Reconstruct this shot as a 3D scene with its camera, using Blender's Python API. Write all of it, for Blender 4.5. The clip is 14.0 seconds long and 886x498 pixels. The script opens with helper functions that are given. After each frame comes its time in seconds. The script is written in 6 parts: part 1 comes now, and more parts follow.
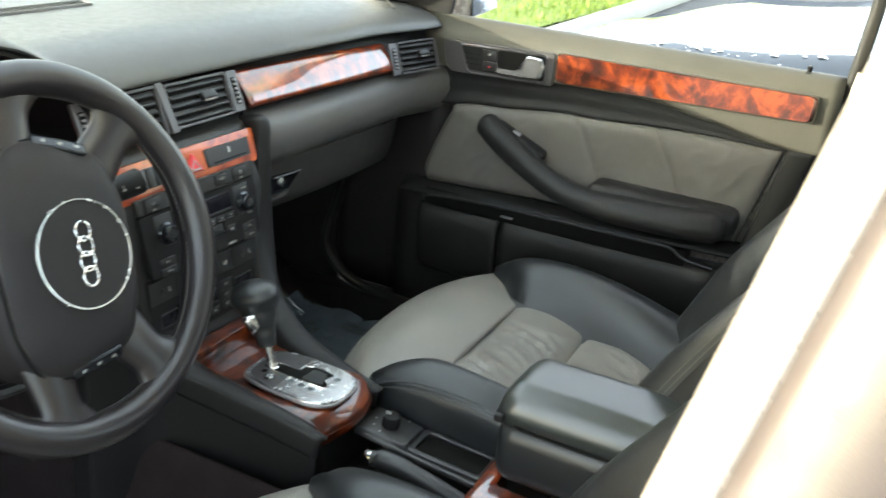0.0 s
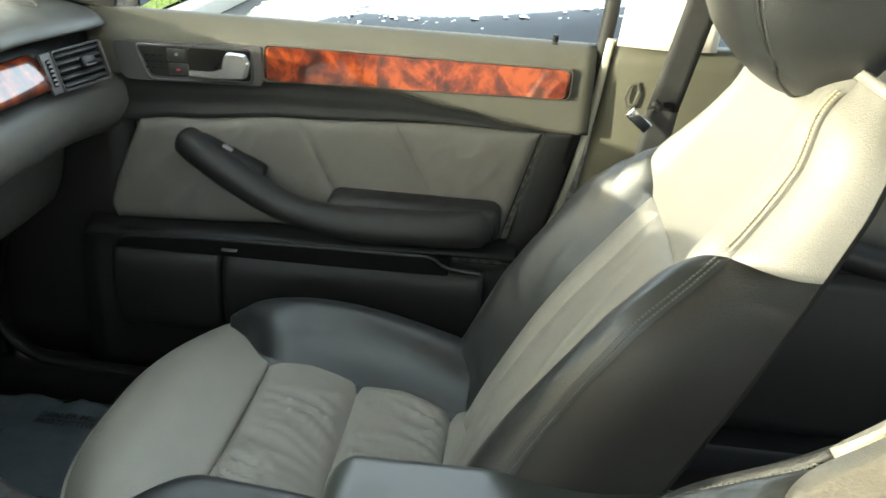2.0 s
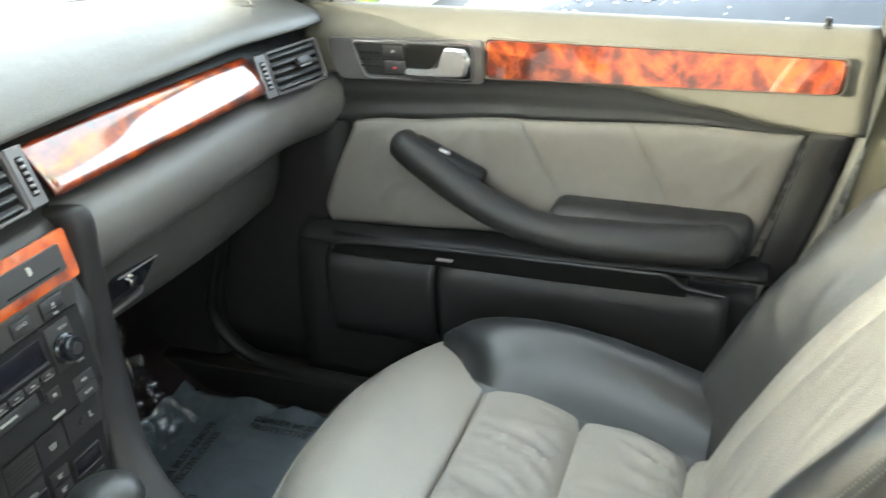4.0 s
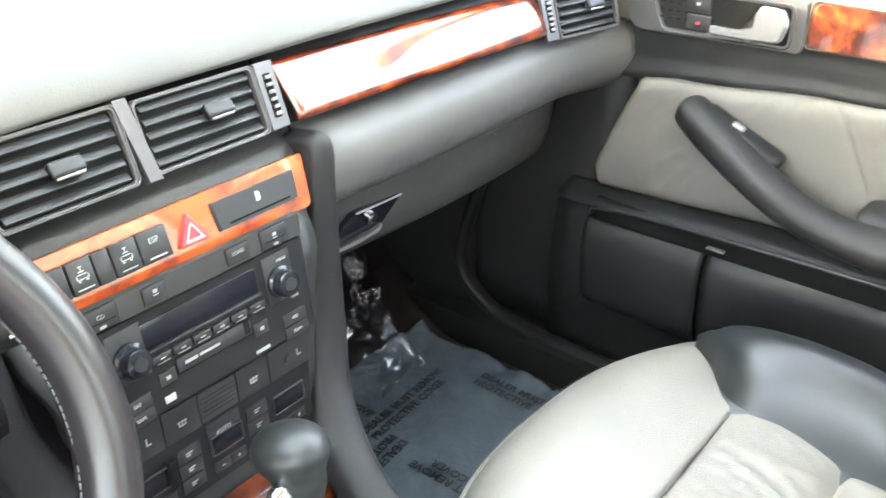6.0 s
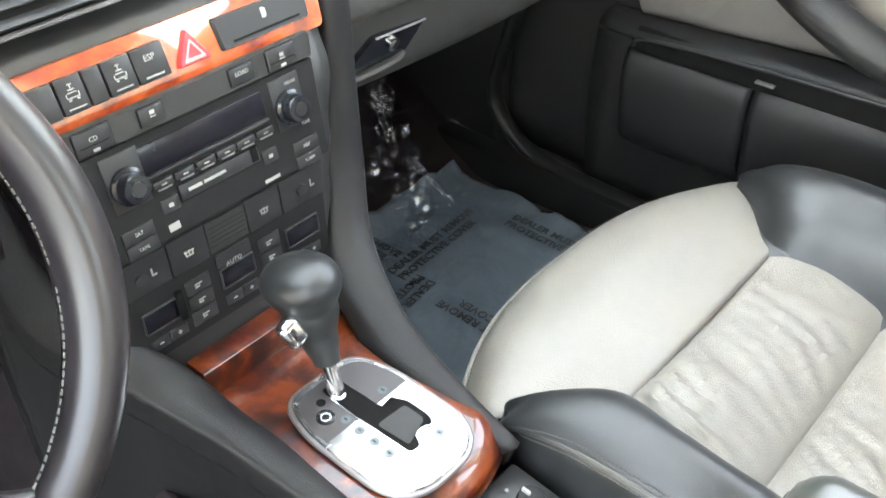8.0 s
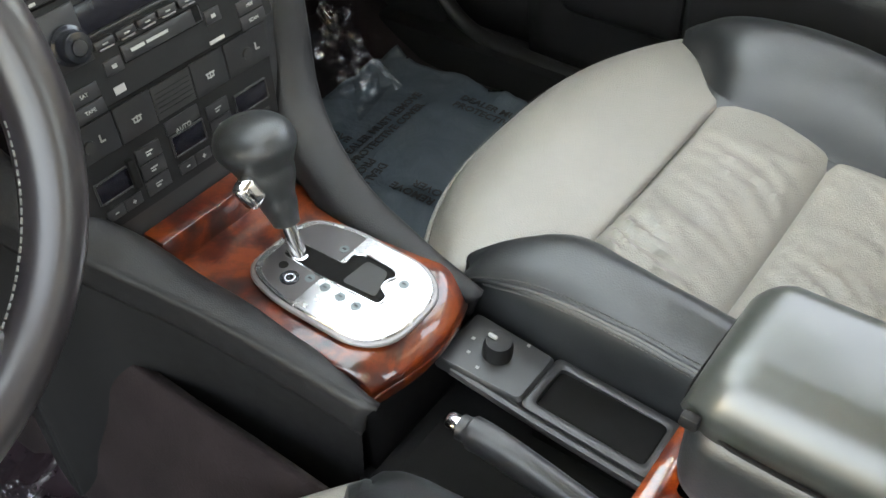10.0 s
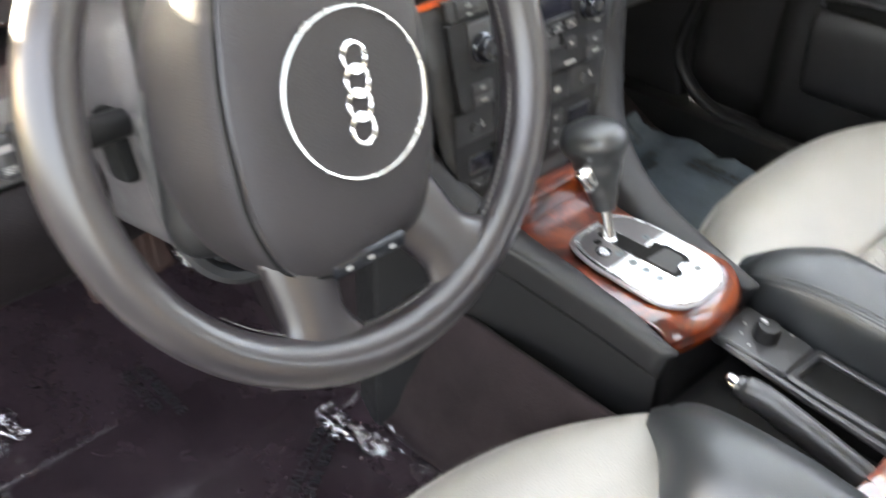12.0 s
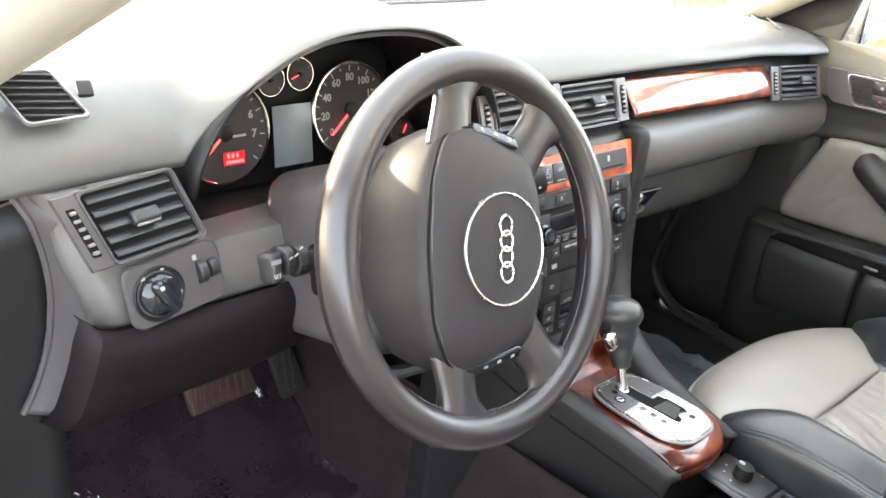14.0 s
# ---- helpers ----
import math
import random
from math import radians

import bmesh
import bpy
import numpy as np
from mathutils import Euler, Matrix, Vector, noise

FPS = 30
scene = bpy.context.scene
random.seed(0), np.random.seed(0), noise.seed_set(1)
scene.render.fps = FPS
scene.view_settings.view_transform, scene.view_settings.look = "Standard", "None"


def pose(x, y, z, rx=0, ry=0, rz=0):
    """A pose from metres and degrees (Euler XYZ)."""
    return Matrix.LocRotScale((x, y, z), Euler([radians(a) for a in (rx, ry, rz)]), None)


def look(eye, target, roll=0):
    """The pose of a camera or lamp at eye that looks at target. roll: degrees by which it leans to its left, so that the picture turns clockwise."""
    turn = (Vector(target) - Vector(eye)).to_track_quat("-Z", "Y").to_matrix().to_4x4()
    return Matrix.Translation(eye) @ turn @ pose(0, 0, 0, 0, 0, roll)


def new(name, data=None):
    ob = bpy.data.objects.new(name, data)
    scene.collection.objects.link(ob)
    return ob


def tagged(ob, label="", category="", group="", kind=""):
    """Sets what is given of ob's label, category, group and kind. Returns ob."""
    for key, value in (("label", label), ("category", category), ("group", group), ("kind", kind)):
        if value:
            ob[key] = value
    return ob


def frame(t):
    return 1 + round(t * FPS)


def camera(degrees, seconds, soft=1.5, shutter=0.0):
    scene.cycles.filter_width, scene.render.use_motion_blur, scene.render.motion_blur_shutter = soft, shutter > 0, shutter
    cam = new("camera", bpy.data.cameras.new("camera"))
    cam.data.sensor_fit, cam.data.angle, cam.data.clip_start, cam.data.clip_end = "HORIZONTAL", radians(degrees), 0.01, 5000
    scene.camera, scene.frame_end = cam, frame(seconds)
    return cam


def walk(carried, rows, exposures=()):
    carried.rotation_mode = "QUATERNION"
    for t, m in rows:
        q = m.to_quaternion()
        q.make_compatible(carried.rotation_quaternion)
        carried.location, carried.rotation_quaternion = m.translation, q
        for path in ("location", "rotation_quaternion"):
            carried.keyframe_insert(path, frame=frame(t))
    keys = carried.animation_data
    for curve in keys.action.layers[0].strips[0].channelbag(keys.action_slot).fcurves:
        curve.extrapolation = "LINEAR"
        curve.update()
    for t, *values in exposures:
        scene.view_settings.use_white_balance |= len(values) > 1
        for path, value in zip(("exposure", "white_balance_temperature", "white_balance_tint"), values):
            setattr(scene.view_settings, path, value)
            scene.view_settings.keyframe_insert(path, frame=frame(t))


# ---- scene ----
cam = camera(50.7, 14.0, shutter=0.4)
PATH = [
    (0, (-0.856, 0.24, 1.338), (0.799, 1.054, 0.566), 4.8),
    (0.5, (-0.762, 0.329, 1.326), (0.993, 0.896, 0.551), 6.6),
    (1, (-0.683, 0.394, 1.307), (1.154, 0.618, 0.548), 4.2),
    (1.5, (-0.637, 0.421, 1.32), (1.207, 0.536, 0.554), 4.1),
    (2, (-0.606, 0.433, 1.315), (1.223, 0.582, 0.521), 3.7),
    (2.5, (-0.586, 0.438, 1.304), (1.222, 0.66, 0.478), 2.6),
    (3, (-0.542, 0.446, 1.296), (1.259, 0.688, 0.46), 2.0),
    (3.5, (-0.507, 0.446, 1.294), (1.273, 0.834, 0.468), 0.7),
    (4, (-0.463, 0.467, 1.305), (1.245, 1.07, 0.457), -1.1),
    (6.3, (-0.336, 0.502, 1.273), (0.978, 1.642, 0.285), -0.4),
    (6.5, (-0.329, 0.506, 1.27), (0.94, 1.66, 0.241), -1.0),
    (7, (-0.322, 0.509, 1.264), (0.921, 1.632, 0.173), -0.8),
    (7.5, (-0.315, 0.505, 1.252), (0.899, 1.594, 0.096), -0.7),
    (8, (-0.31, 0.501, 1.238), (0.879, 1.551, 0.02), -0.6),
    (8.5, (-0.309, 0.499, 1.226), (0.859, 1.519, -0.037), -1.0),
    (9, (-0.316, 0.495, 1.215), (0.844, 1.47, -0.09), -1.3),
    (9.2, (-0.322, 0.491, 1.209), (0.828, 1.447, -0.12), -1.6),
    (11.3, (-0.482, 0.485, 1.194), (0.754, 1.321, -0.137), 0.1),
    (11.5, (-0.527, 0.492, 1.202), (0.7, 1.383, -0.103), 1.4),
    (12, (-0.609, 0.471, 1.233), (0.487, 1.651, 0.048), -0.1),
    (12.5, (-0.689, 0.454, 1.263), (0.37, 1.819, 0.256), 2.4),
    (13, (-0.78, 0.426, 1.295), (0.4, 1.775, 0.407), 4.9),
    (13.5, (-0.872, 0.397, 1.313), (0.42, 1.698, 0.513), 6.3),
    (14, (-0.903, 0.387, 1.306), (0.438, 1.639, 0.51), 6.9),
]
EXPOSURES = [(t, stops, 6300 if t < 8 else 6600, tint) for t, stops, tint in ((0, 2.6, 4), (0.5, 3.0, 2), (1, 2.82, 0), (2.2, 2.27, 0), (3, 2.55, 1), (3.5, 3.05, 2), (4, 3.38, 4), (6.5, 4.45, 10), (7.5, 4.32, 11), (8.5, 3.82, 9), (9, 3.5, 7), (11.5, 3.68, 13), (12, 3.95, 14), (12.5, 4.42, 19), (13, 4.28, 15), (14, 3.88, 14))]
walk(cam, [(t, look(eye, target, roll)) for t, eye, target, roll in PATH], EXPOSURES)

from mathutils.bvhtree import BVHTree

# ---- world, sun, exposure ----
SUN_TO = Vector((-0.49, 0.85, 0.165)).normalized()
world = bpy.data.worlds.new("world")
scene.world = world
world.use_nodes = True
wn = world.node_tree
sky = wn.nodes.new("ShaderNodeTexSky")
sky.sky_type, sky.sun_disc = "NISHITA", False
sky.sun_elevation = math.asin(SUN_TO.z)
sky.sun_rotation = math.atan2(SUN_TO.x, SUN_TO.y)
sky.air_density, sky.dust_density = 1.0, 2.0
haze = wn.nodes.new("ShaderNodeMix")          # thin bright cloud over the whole sky
haze.data_type = "RGBA"
haze.inputs["Factor"].default_value = 0.55
haze.inputs["B"].default_value = (2.6, 2.6, 2.6, 1)
wn.links.new(sky.outputs[0], haze.inputs["A"])
wn.links.new(haze.outputs["Result"], wn.nodes["Background"].inputs[0])
wn.nodes["Background"].inputs[1].default_value = 0.3
sun = new("sun", bpy.data.lights.new("sun", "SUN"))
sun.data.energy, sun.data.angle, sun.data.color = 2.9, radians(0.6), (1.0, 0.90, 0.68)
sun.matrix_world = look(SUN_TO * 30, (0, 0, 0))


# ---- materials ----
def node_mat(name):
    m = bpy.data.materials.new(name)
    m.use_nodes = True
    nt = m.node_tree
    return m, nt, nt.nodes["Principled BSDF"]


def noise_tex(nt, scale, detail=4.0, rough=0.6, distortion=0.0):
    tc = nt.nodes.new("ShaderNodeTexCoord")
    n = nt.nodes.new("ShaderNodeTexNoise")
    n.inputs["Scale"].default_value, n.inputs["Detail"].default_value = scale, detail
    n.inputs["Roughness"].default_value, n.inputs["Distortion"].default_value = rough, distortion
    nt.links.new(tc.outputs["Object"], n.inputs["Vector"])
    return n


def ramp(nt, src, stops):
    r = nt.nodes.new("ShaderNodeValToRGB")
    while len(r.color_ramp.elements) < len(stops):
        r.color_ramp.elements.new(0.5)
    for e, (p, c) in zip(r.color_ramp.elements, stops):
        e.position, e.color = p, (*c, 1)
    nt.links.new(src, r.inputs[0])
    return r


def surface(name, color, rough, metal=0.0, vary=0.15, scale=6.0, grain=0.0, grain_scale=900.0, coat=0.0, spec=0.5, sheen=0.0,
            wear=0.06, cells=False):
    """A surface whose colour varies at two scales, with gloss wear and a fine grain."""
    m, nt, b = node_mat(name)
    n1, n2 = noise_tex(nt, scale), noise_tex(nt, scale * 14, 3)
    mix = nt.nodes.new("ShaderNodeMath")
    mix.operation = "MULTIPLY_ADD"
    nt.links.new(n2.outputs[0], mix.inputs[0])
    mix.inputs[1].default_value = 0.4
    nt.links.new(n1.outputs[0], mix.inputs[2])
    lo = [max(c * (1 - vary), 0) for c in color]
    hi = [min(c * (1 + vary), 1) for c in color]
    r = ramp(nt, mix.outputs[0], [(0.45, lo), (0.95, hi)])
    nt.links.new(r.outputs[0], b.inputs["Base Color"])
    rr = nt.nodes.new("ShaderNodeMapRange")
    rr.inputs[1].default_value, rr.inputs[2].default_value = 0.3, 0.7
    rr.inputs[3].default_value, rr.inputs[4].default_value = max(rough - wear, 0.02), min(rough + wear, 1)
    nt.links.new(n2.outputs[0], rr.inputs[0])
    nt.links.new(rr.outputs[0], b.inputs["Roughness"])
    b.inputs["Metallic"].default_value = metal
    b.inputs["Coat Weight"].default_value, b.inputs["Coat Roughness"].default_value = coat, 0.05
    b.inputs["Specular IOR Level"].default_value = spec
    b.inputs["Sheen Weight"].default_value = sheen
    if grain:
        if cells:
            tc = nt.nodes.new("ShaderNodeTexCoord")
            g = nt.nodes.new("ShaderNodeTexVoronoi")
            g.inputs["Scale"].default_value = grain_scale
            nt.links.new(tc.outputs["Object"], g.inputs["Vector"])
        else:
            g = noise_tex(nt, grain_scale, 2)
        bump = nt.nodes.new("ShaderNodeBump")
        bump.inputs["Strength"].default_value, bump.inputs["Distance"].default_value = grain, 0.001
        nt.links.new(g.outputs[0], bump.inputs["Height"])
        nt.links.new(bump.outputs[0], b.inputs["Normal"])
    return m


def burl_wood(name, shades, lacquer=1.85):
    """Lacquered burl veneer: dark swirls and eyes in a red-orange ground."""
    m, nt, b = node_mat(name)
    big = noise_tex(nt, 14, 5, 0.62, 2.2)
    fine = noise_tex(nt, 75, 6, 0.7, 1.2)
    eyes = nt.nodes.new("ShaderNodeTexVoronoi")
    eyes.inputs["Scale"].default_value = 38
    warp = noise_tex(nt, 22, 3, 0.5)
    tc = nt.nodes.new("ShaderNodeTexCoord")
    add = nt.nodes.new("ShaderNodeVectorMath")
    add.operation = "MULTIPLY_ADD"
    nt.links.new(warp.outputs[1], add.inputs[0])
    add.inputs[1].default_value = (0.05, 0.05, 0.05)
    nt.links.new(tc.outputs["Object"], add.inputs[2])
    nt.links.new(add.outputs[0], eyes.inputs["Vector"])
    s1 = nt.nodes.new("ShaderNodeMath")
    s1.operation = "MULTIPLY_ADD"
    nt.links.new(fine.outputs[0], s1.inputs[0])
    s1.inputs[1].default_value = 0.35
    nt.links.new(big.outputs[0], s1.inputs[2])
    s2 = nt.nodes.new("ShaderNodeMath")
    s2.operation = "MULTIPLY_ADD"
    nt.links.new(eyes.outputs[0], s2.inputs[0])
    s2.inputs[1].default_value = 0.35
    nt.links.new(s1.outputs[0], s2.inputs[2])
    r = ramp(nt, s2.outputs[0], list(zip((0.54, 0.68, 0.82, 1.0), shades)))
    nt.links.new(r.outputs[0], b.inputs["Base Color"])
    b.inputs["Roughness"].default_value = 0.3
    b.inputs["Coat Weight"].default_value, b.inputs["Coat Roughness"].default_value = 1.0, 0.03
    b.inputs["Coat IOR"].default_value = lacquer
    return m


def plain(name, color, rough, metal=0.0, emit=0.0):
    m, nt, b = node_mat(name)
    b.inputs["Base Color"].default_value, b.inputs["Roughness"].default_value, b.inputs["Metallic"].default_value = (*color, 1), rough, metal
    if emit:
        b.inputs["Emission Color"].default_value, b.inputs["Emission Strength"].default_value = (*color, 1), emit
    return m


def film_mat():
    """Thin blue-grey plastic sheet, wrinkled and glossy."""
    m, nt, b = node_mat("plastic film")
    n = noise_tex(nt, 9, 5, 0.65, 1.5)
    r = ramp(nt, n.outputs[0], [(0.3, (0.060, 0.076, 0.092)), (0.75, (0.092, 0.112, 0.132))])
    nt.links.new(r.outputs[0], b.inputs["Base Color"])
    b.inputs["Roughness"].default_value = 0.22
    w = noise_tex(nt, 26, 4, 0.6, 2.5)
    bump = nt.nodes.new("ShaderNodeBump")
    bump.inputs["Strength"].default_value, bump.inputs["Distance"].default_value = 0.25, 0.006
    nt.links.new(w.outputs[0], bump.inputs["Height"])
    nt.links.new(bump.outputs[0], b.inputs["Normal"])
    return m


def clear_film(shine_share, ripple):
    """Clear crinkled plastic: thin, see-through and shiny."""
    m, nt, b = node_mat("clear film")
    w = noise_tex(nt, 30, 3, 0.5, 1.0)
    bump = nt.nodes.new("ShaderNodeBump")
    bump.inputs["Strength"].default_value, bump.inputs["Distance"].default_value = ripple, 0.006
    nt.links.new(w.outputs[0], bump.inputs["Height"])
    clear_part, shine, both = nt.nodes.new("ShaderNodeBsdfTransparent"), nt.nodes.new("ShaderNodeBsdfGlossy"), nt.nodes.new("ShaderNodeMixShader")
    clear_part.inputs[0].default_value = (0.90, 0.91, 0.93, 1)
    shine.inputs["Roughness"].default_value = 0.06
    nt.links.new(bump.outputs[0], shine.inputs["Normal"])
    both.inputs[0].default_value = shine_share
    nt.links.new(clear_part.outputs[0], both.inputs[1])
    nt.links.new(shine.outputs[0], both.inputs[2])
    nt.nodes.remove(b)
    nt.links.new(both.outputs[0], nt.nodes["Material Output"].inputs[0])
    return m


def glass_mat():
    m, nt, b = node_mat("window glass")
    b.inputs["Base Color"].default_value = (0.9, 0.95, 0.93, 1)
    b.inputs["Roughness"].default_value, b.inputs["Transmission Weight"].default_value, b.inputs["IOR"].default_value = 0.0, 1.0, 1.45
    return m


def wet_paint():
    """Dark blue-black car paint beaded with rain."""
    m, nt, b = node_mat("wet dark paint")
    n = noise_tex(nt, 5, 3)
    r = ramp(nt, n.outputs[0], [(0.3, (0.010, 0.016, 0.024)), (0.8, (0.02, 0.03, 0.042))])
    nt.links.new(r.outputs[0], b.inputs["Base Color"])
    b.inputs["Roughness"].default_value, b.inputs["Metallic"].default_value = 0.25, 0.3
    b.inputs["Coat Weight"].default_value, b.inputs["Coat Roughness"].default_value = 1.0, 0.03
    w = noise_tex(nt, 7, 3, 0.55, 1.6)
    bump = nt.nodes.new("ShaderNodeBump")
    bump.inputs["Strength"].default_value, bump.inputs["Distance"].default_value = 0.18, 0.02
    nt.links.new(w.outputs[0], bump.inputs["Height"])
    nt.links.new(bump.outputs[0], b.inputs["Normal"])
    nt.links.new(bump.outputs[0], b.inputs["Coat Normal"])
    return m


grey_leather = surface("grey leather", (0.180, 0.172, 0.157), 0.40, vary=0.08, grain=0.30, grain_scale=650, cells=True, wear=0.03)
black_leather = surface("black leather", (0.0150, 0.0165, 0.0178), 0.38, vary=0.10, spec=0.6, grain=0.12, grain_scale=600, cells=True, wear=0.015)
wheel_leather = surface("wheel leather", (0.0145, 0.0125, 0.0140), 0.31, vary=0.08, scale=9, wear=0.015, spec=0.60)
hub_leather = surface("wheel pad vinyl", (0.0150, 0.0135, 0.0150), 0.58, vary=0.08, wear=0.03, spec=0.28, grain=0.14, grain_scale=700, cells=True)
door_leather = surface("door leather", (0.112, 0.105, 0.098), 0.46, vary=0.10, grain=0.2, grain_scale=650, cells=True, spec=0.3)
dash_vinyl = surface("dash vinyl", (0.060, 0.060, 0.058), 0.42, vary=0.12, grain=0.2, grain_scale=750, cells=True, spec=0.6)
skylit_armrest_leather = surface("sky-lit armrest leather", (0.030, 0.034, 0.032), 0.33, vary=0.10, spec=1.0, wear=0.015)
satin_chrome = surface("satin chrome", (0.60, 0.60, 0.61), 0.24, 0.9, vary=0.03, wear=0.03)
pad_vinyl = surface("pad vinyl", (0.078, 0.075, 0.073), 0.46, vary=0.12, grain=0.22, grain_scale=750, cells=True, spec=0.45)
shaded_knee_vinyl = surface("shaded knee vinyl", (0.0072, 0.0058, 0.0064), 0.6, vary=0.12, grain=0.22, grain_scale=750, cells=True, spec=0.12)
end_vinyl = surface("dash end vinyl", (0.050, 0.046, 0.047), 0.5, vary=0.12, grain=0.22, grain_scale=750, cells=True, spec=0.35)
door_vinyl = surface("door vinyl", (0.0128, 0.0125, 0.0130), 0.5, vary=0.15, grain=0.2, grain_scale=750, cells=True, spec=0.28)
trim_vinyl = surface("upper door vinyl", (0.062, 0.060, 0.050), 0.5, vary=0.12, grain=0.2, grain_scale=750, cells=True, spec=0.3)
black_plastic = surface("black plastic", (0.010, 0.010, 0.0105), 0.45, vary=0.15, grain=0.08, grain_scale=1200, spec=0.2)
button_plastic = surface("button plastic", (0.017, 0.017, 0.018), 0.38, vary=0.1, grain=0.04, grain_scale=1500, spec=0.35)
gloss_black = surface("gloss black", (0.010, 0.011, 0.014), 0.12, vary=0.1, wear=0.04)
unlit = surface("unlit display", (0.006, 0.006, 0.009), 0.22, vary=0.1, wear=0.03, spec=0.25)
shade_black = surface("shade black", (0.006, 0.006, 0.006), 0.8, vary=0.1, spec=0.1)
burl = burl_wood("burl wood", [(0.004, 0.0010, 0.0006), (0.028, 0.0032, 0.0008), (0.085, 0.0095, 0.0012), (0.23, 0.042, 0.0050)])
shaded_dark_burl = burl_wood("shaded dark burl wood", [(0.003, 0.0008, 0.0005), (0.016, 0.0020, 0.0006), (0.050, 0.0060, 0.0009), (0.14, 0.026, 0.0034)], 1.5)
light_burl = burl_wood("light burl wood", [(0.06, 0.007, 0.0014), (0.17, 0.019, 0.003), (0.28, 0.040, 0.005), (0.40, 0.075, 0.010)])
chrome = surface("chrome", (0.82, 0.82, 0.83), 0.10, 1.0, vary=0.03, wear=0.04)
satin = surface("satin metal paint", (0.20, 0.19, 0.195), 0.38, 0.55, vary=0.06, grain=0.05, grain_scale=1400)
dial_face = surface("dial face", (0.030, 0.025, 0.025), 0.5, vary=0.05, spec=0.3)
redlit_pedal_rubber = surface("red-lit worn pedal rubber", (0.034, 0.018, 0.014), 0.6, vary=0.3, scale=30, spec=0.3)
frame_grey = surface("satin grey frame", (0.070, 0.066, 0.069), 0.36, 0.3, vary=0.06, grain=0.04, grain_scale=1400)
brushed = surface("brushed aluminium", (0.62, 0.62, 0.63), 0.24, 1.0, vary=0.05, wear=0.06)
carpet = surface("carpet", (0.0150, 0.0112, 0.0120), 0.95, vary=0.4, scale=16, grain=0.9, grain_scale=500, sheen=0.03, spec=0.08)
rubber = surface("rubber", (0.014, 0.014, 0.014), 0.6, vary=0.2, grain=0.1, spec=0.3)
cream = surface("pillar trim", (0.42, 0.40, 0.33), 0.6, vary=0.05, grain=0.12, grain_scale=900)
headliner = surface("headliner cloth", (0.46, 0.44, 0.39), 0.95, vary=0.06, grain=0.3, grain_scale=700)
webbing = surface("belt webbing", (0.012, 0.012, 0.013), 0.7, vary=0.2, grain=0.4, grain_scale=900)
thread = surface("thread", (0.060, 0.060, 0.056), 0.7, vary=0.2, scale=300)
seam_thread = surface("seam thread", (0.078, 0.078, 0.069), 0.6, vary=0.2, scale=300)
pale_thread = surface("pale thread", (0.50, 0.43, 0.28), 0.7, vary=0.2, scale=300)
silver_paint = surface("champagne paint", (0.50, 0.46, 0.42), 0.28, 0.35, vary=0.05, coat=1.0)
print_white = plain("printed white", (0.26, 0.26, 0.25), 0.5)
shaded_glove_vinyl = surface("shaded glovebox vinyl", (0.046, 0.045, 0.0430), 0.5, vary=0.12, grain=0.2, grain_scale=750, cells=True, spec=0.3)
stack_plastic = surface("stack plastic", (0.022, 0.022, 0.0222), 0.42, vary=0.1, grain=0.1, grain_scale=1200, spec=0.35)
tray_plastic = surface("tray plastic", (0.022, 0.022, 0.023), 0.36, vary=0.12, grain=0.05, grain_scale=1300, spec=0.5)
print_dark = plain("printed navy", (0.003, 0.004, 0.006), 0.6)
hazard_red = surface("hazard red", (0.55, 0.03, 0.04), 0.35, vary=0.1)
lcd_grey = surface("liquid crystal grey", (0.12, 0.14, 0.15), 0.2, vary=0.06)
lcd_red = plain("red display", (1.0, 0.03, 0.03), 0.4, emit=0.9)
dim_red = plain("dim red display", (0.30, 0.006, 0.008), 0.4, emit=0.22)
needle_red = plain("red needle", (0.9, 0.05, 0.04), 0.4, emit=0.35)
film = film_mat()
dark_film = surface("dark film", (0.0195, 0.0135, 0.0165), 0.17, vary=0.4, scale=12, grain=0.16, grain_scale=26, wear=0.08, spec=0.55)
bezel_dark = surface("dark satin bezel", (0.085, 0.082, 0.085), 0.32, 0.5, vary=0.05, grain=0.03, grain_scale=1400, wear=0.015)
pale_trim = surface("pale upper trim", (0.62, 0.60, 0.54), 0.6, vary=0.05, grain=0.12, grain_scale=900)
seal_grey = surface("door seal", (0.055, 0.045, 0.045), 0.5, vary=0.1, grain=0.1)
console_vinyl = surface("console vinyl", (0.0110, 0.0108, 0.0115), 0.5, vary=0.12, grain=0.15, grain_scale=750, cells=True, spec=0.28)
shaded_olive_trim = surface("shaded olive pillar trim", (0.065, 0.062, 0.043), 0.6, vary=0.06, grain=0.12, grain_scale=900)
clear = clear_film(0.13, 0.10)
thin_clear = clear_film(0.35, 0.10)
glass = glass_mat()
wet = wet_paint()
asphalt = surface("asphalt", (0.07, 0.068, 0.064), 0.8, vary=0.3, scale=3, grain=0.6, grain_scale=120)
concrete = surface("concrete", (0.42, 0.40, 0.36), 0.8, vary=0.15, scale=2, grain=0.4, grain_scale=90)
grass_green = surface("grass blade", (0.17, 0.24, 0.03), 0.6, vary=0.4, scale=8)
lawn_soil = surface("lawn", (0.14, 0.19, 0.03), 0.9, vary=0.4, scale=14)
leaf_green = surface("leaf", (0.06, 0.11, 0.02), 0.6, vary=0.4, scale=3)
bark = surface("bark", (0.12, 0.09, 0.06), 0.9, vary=0.3, scale=12, grain=0.8, grain_scale=60)


# ---- building tools ----
BASES = {}


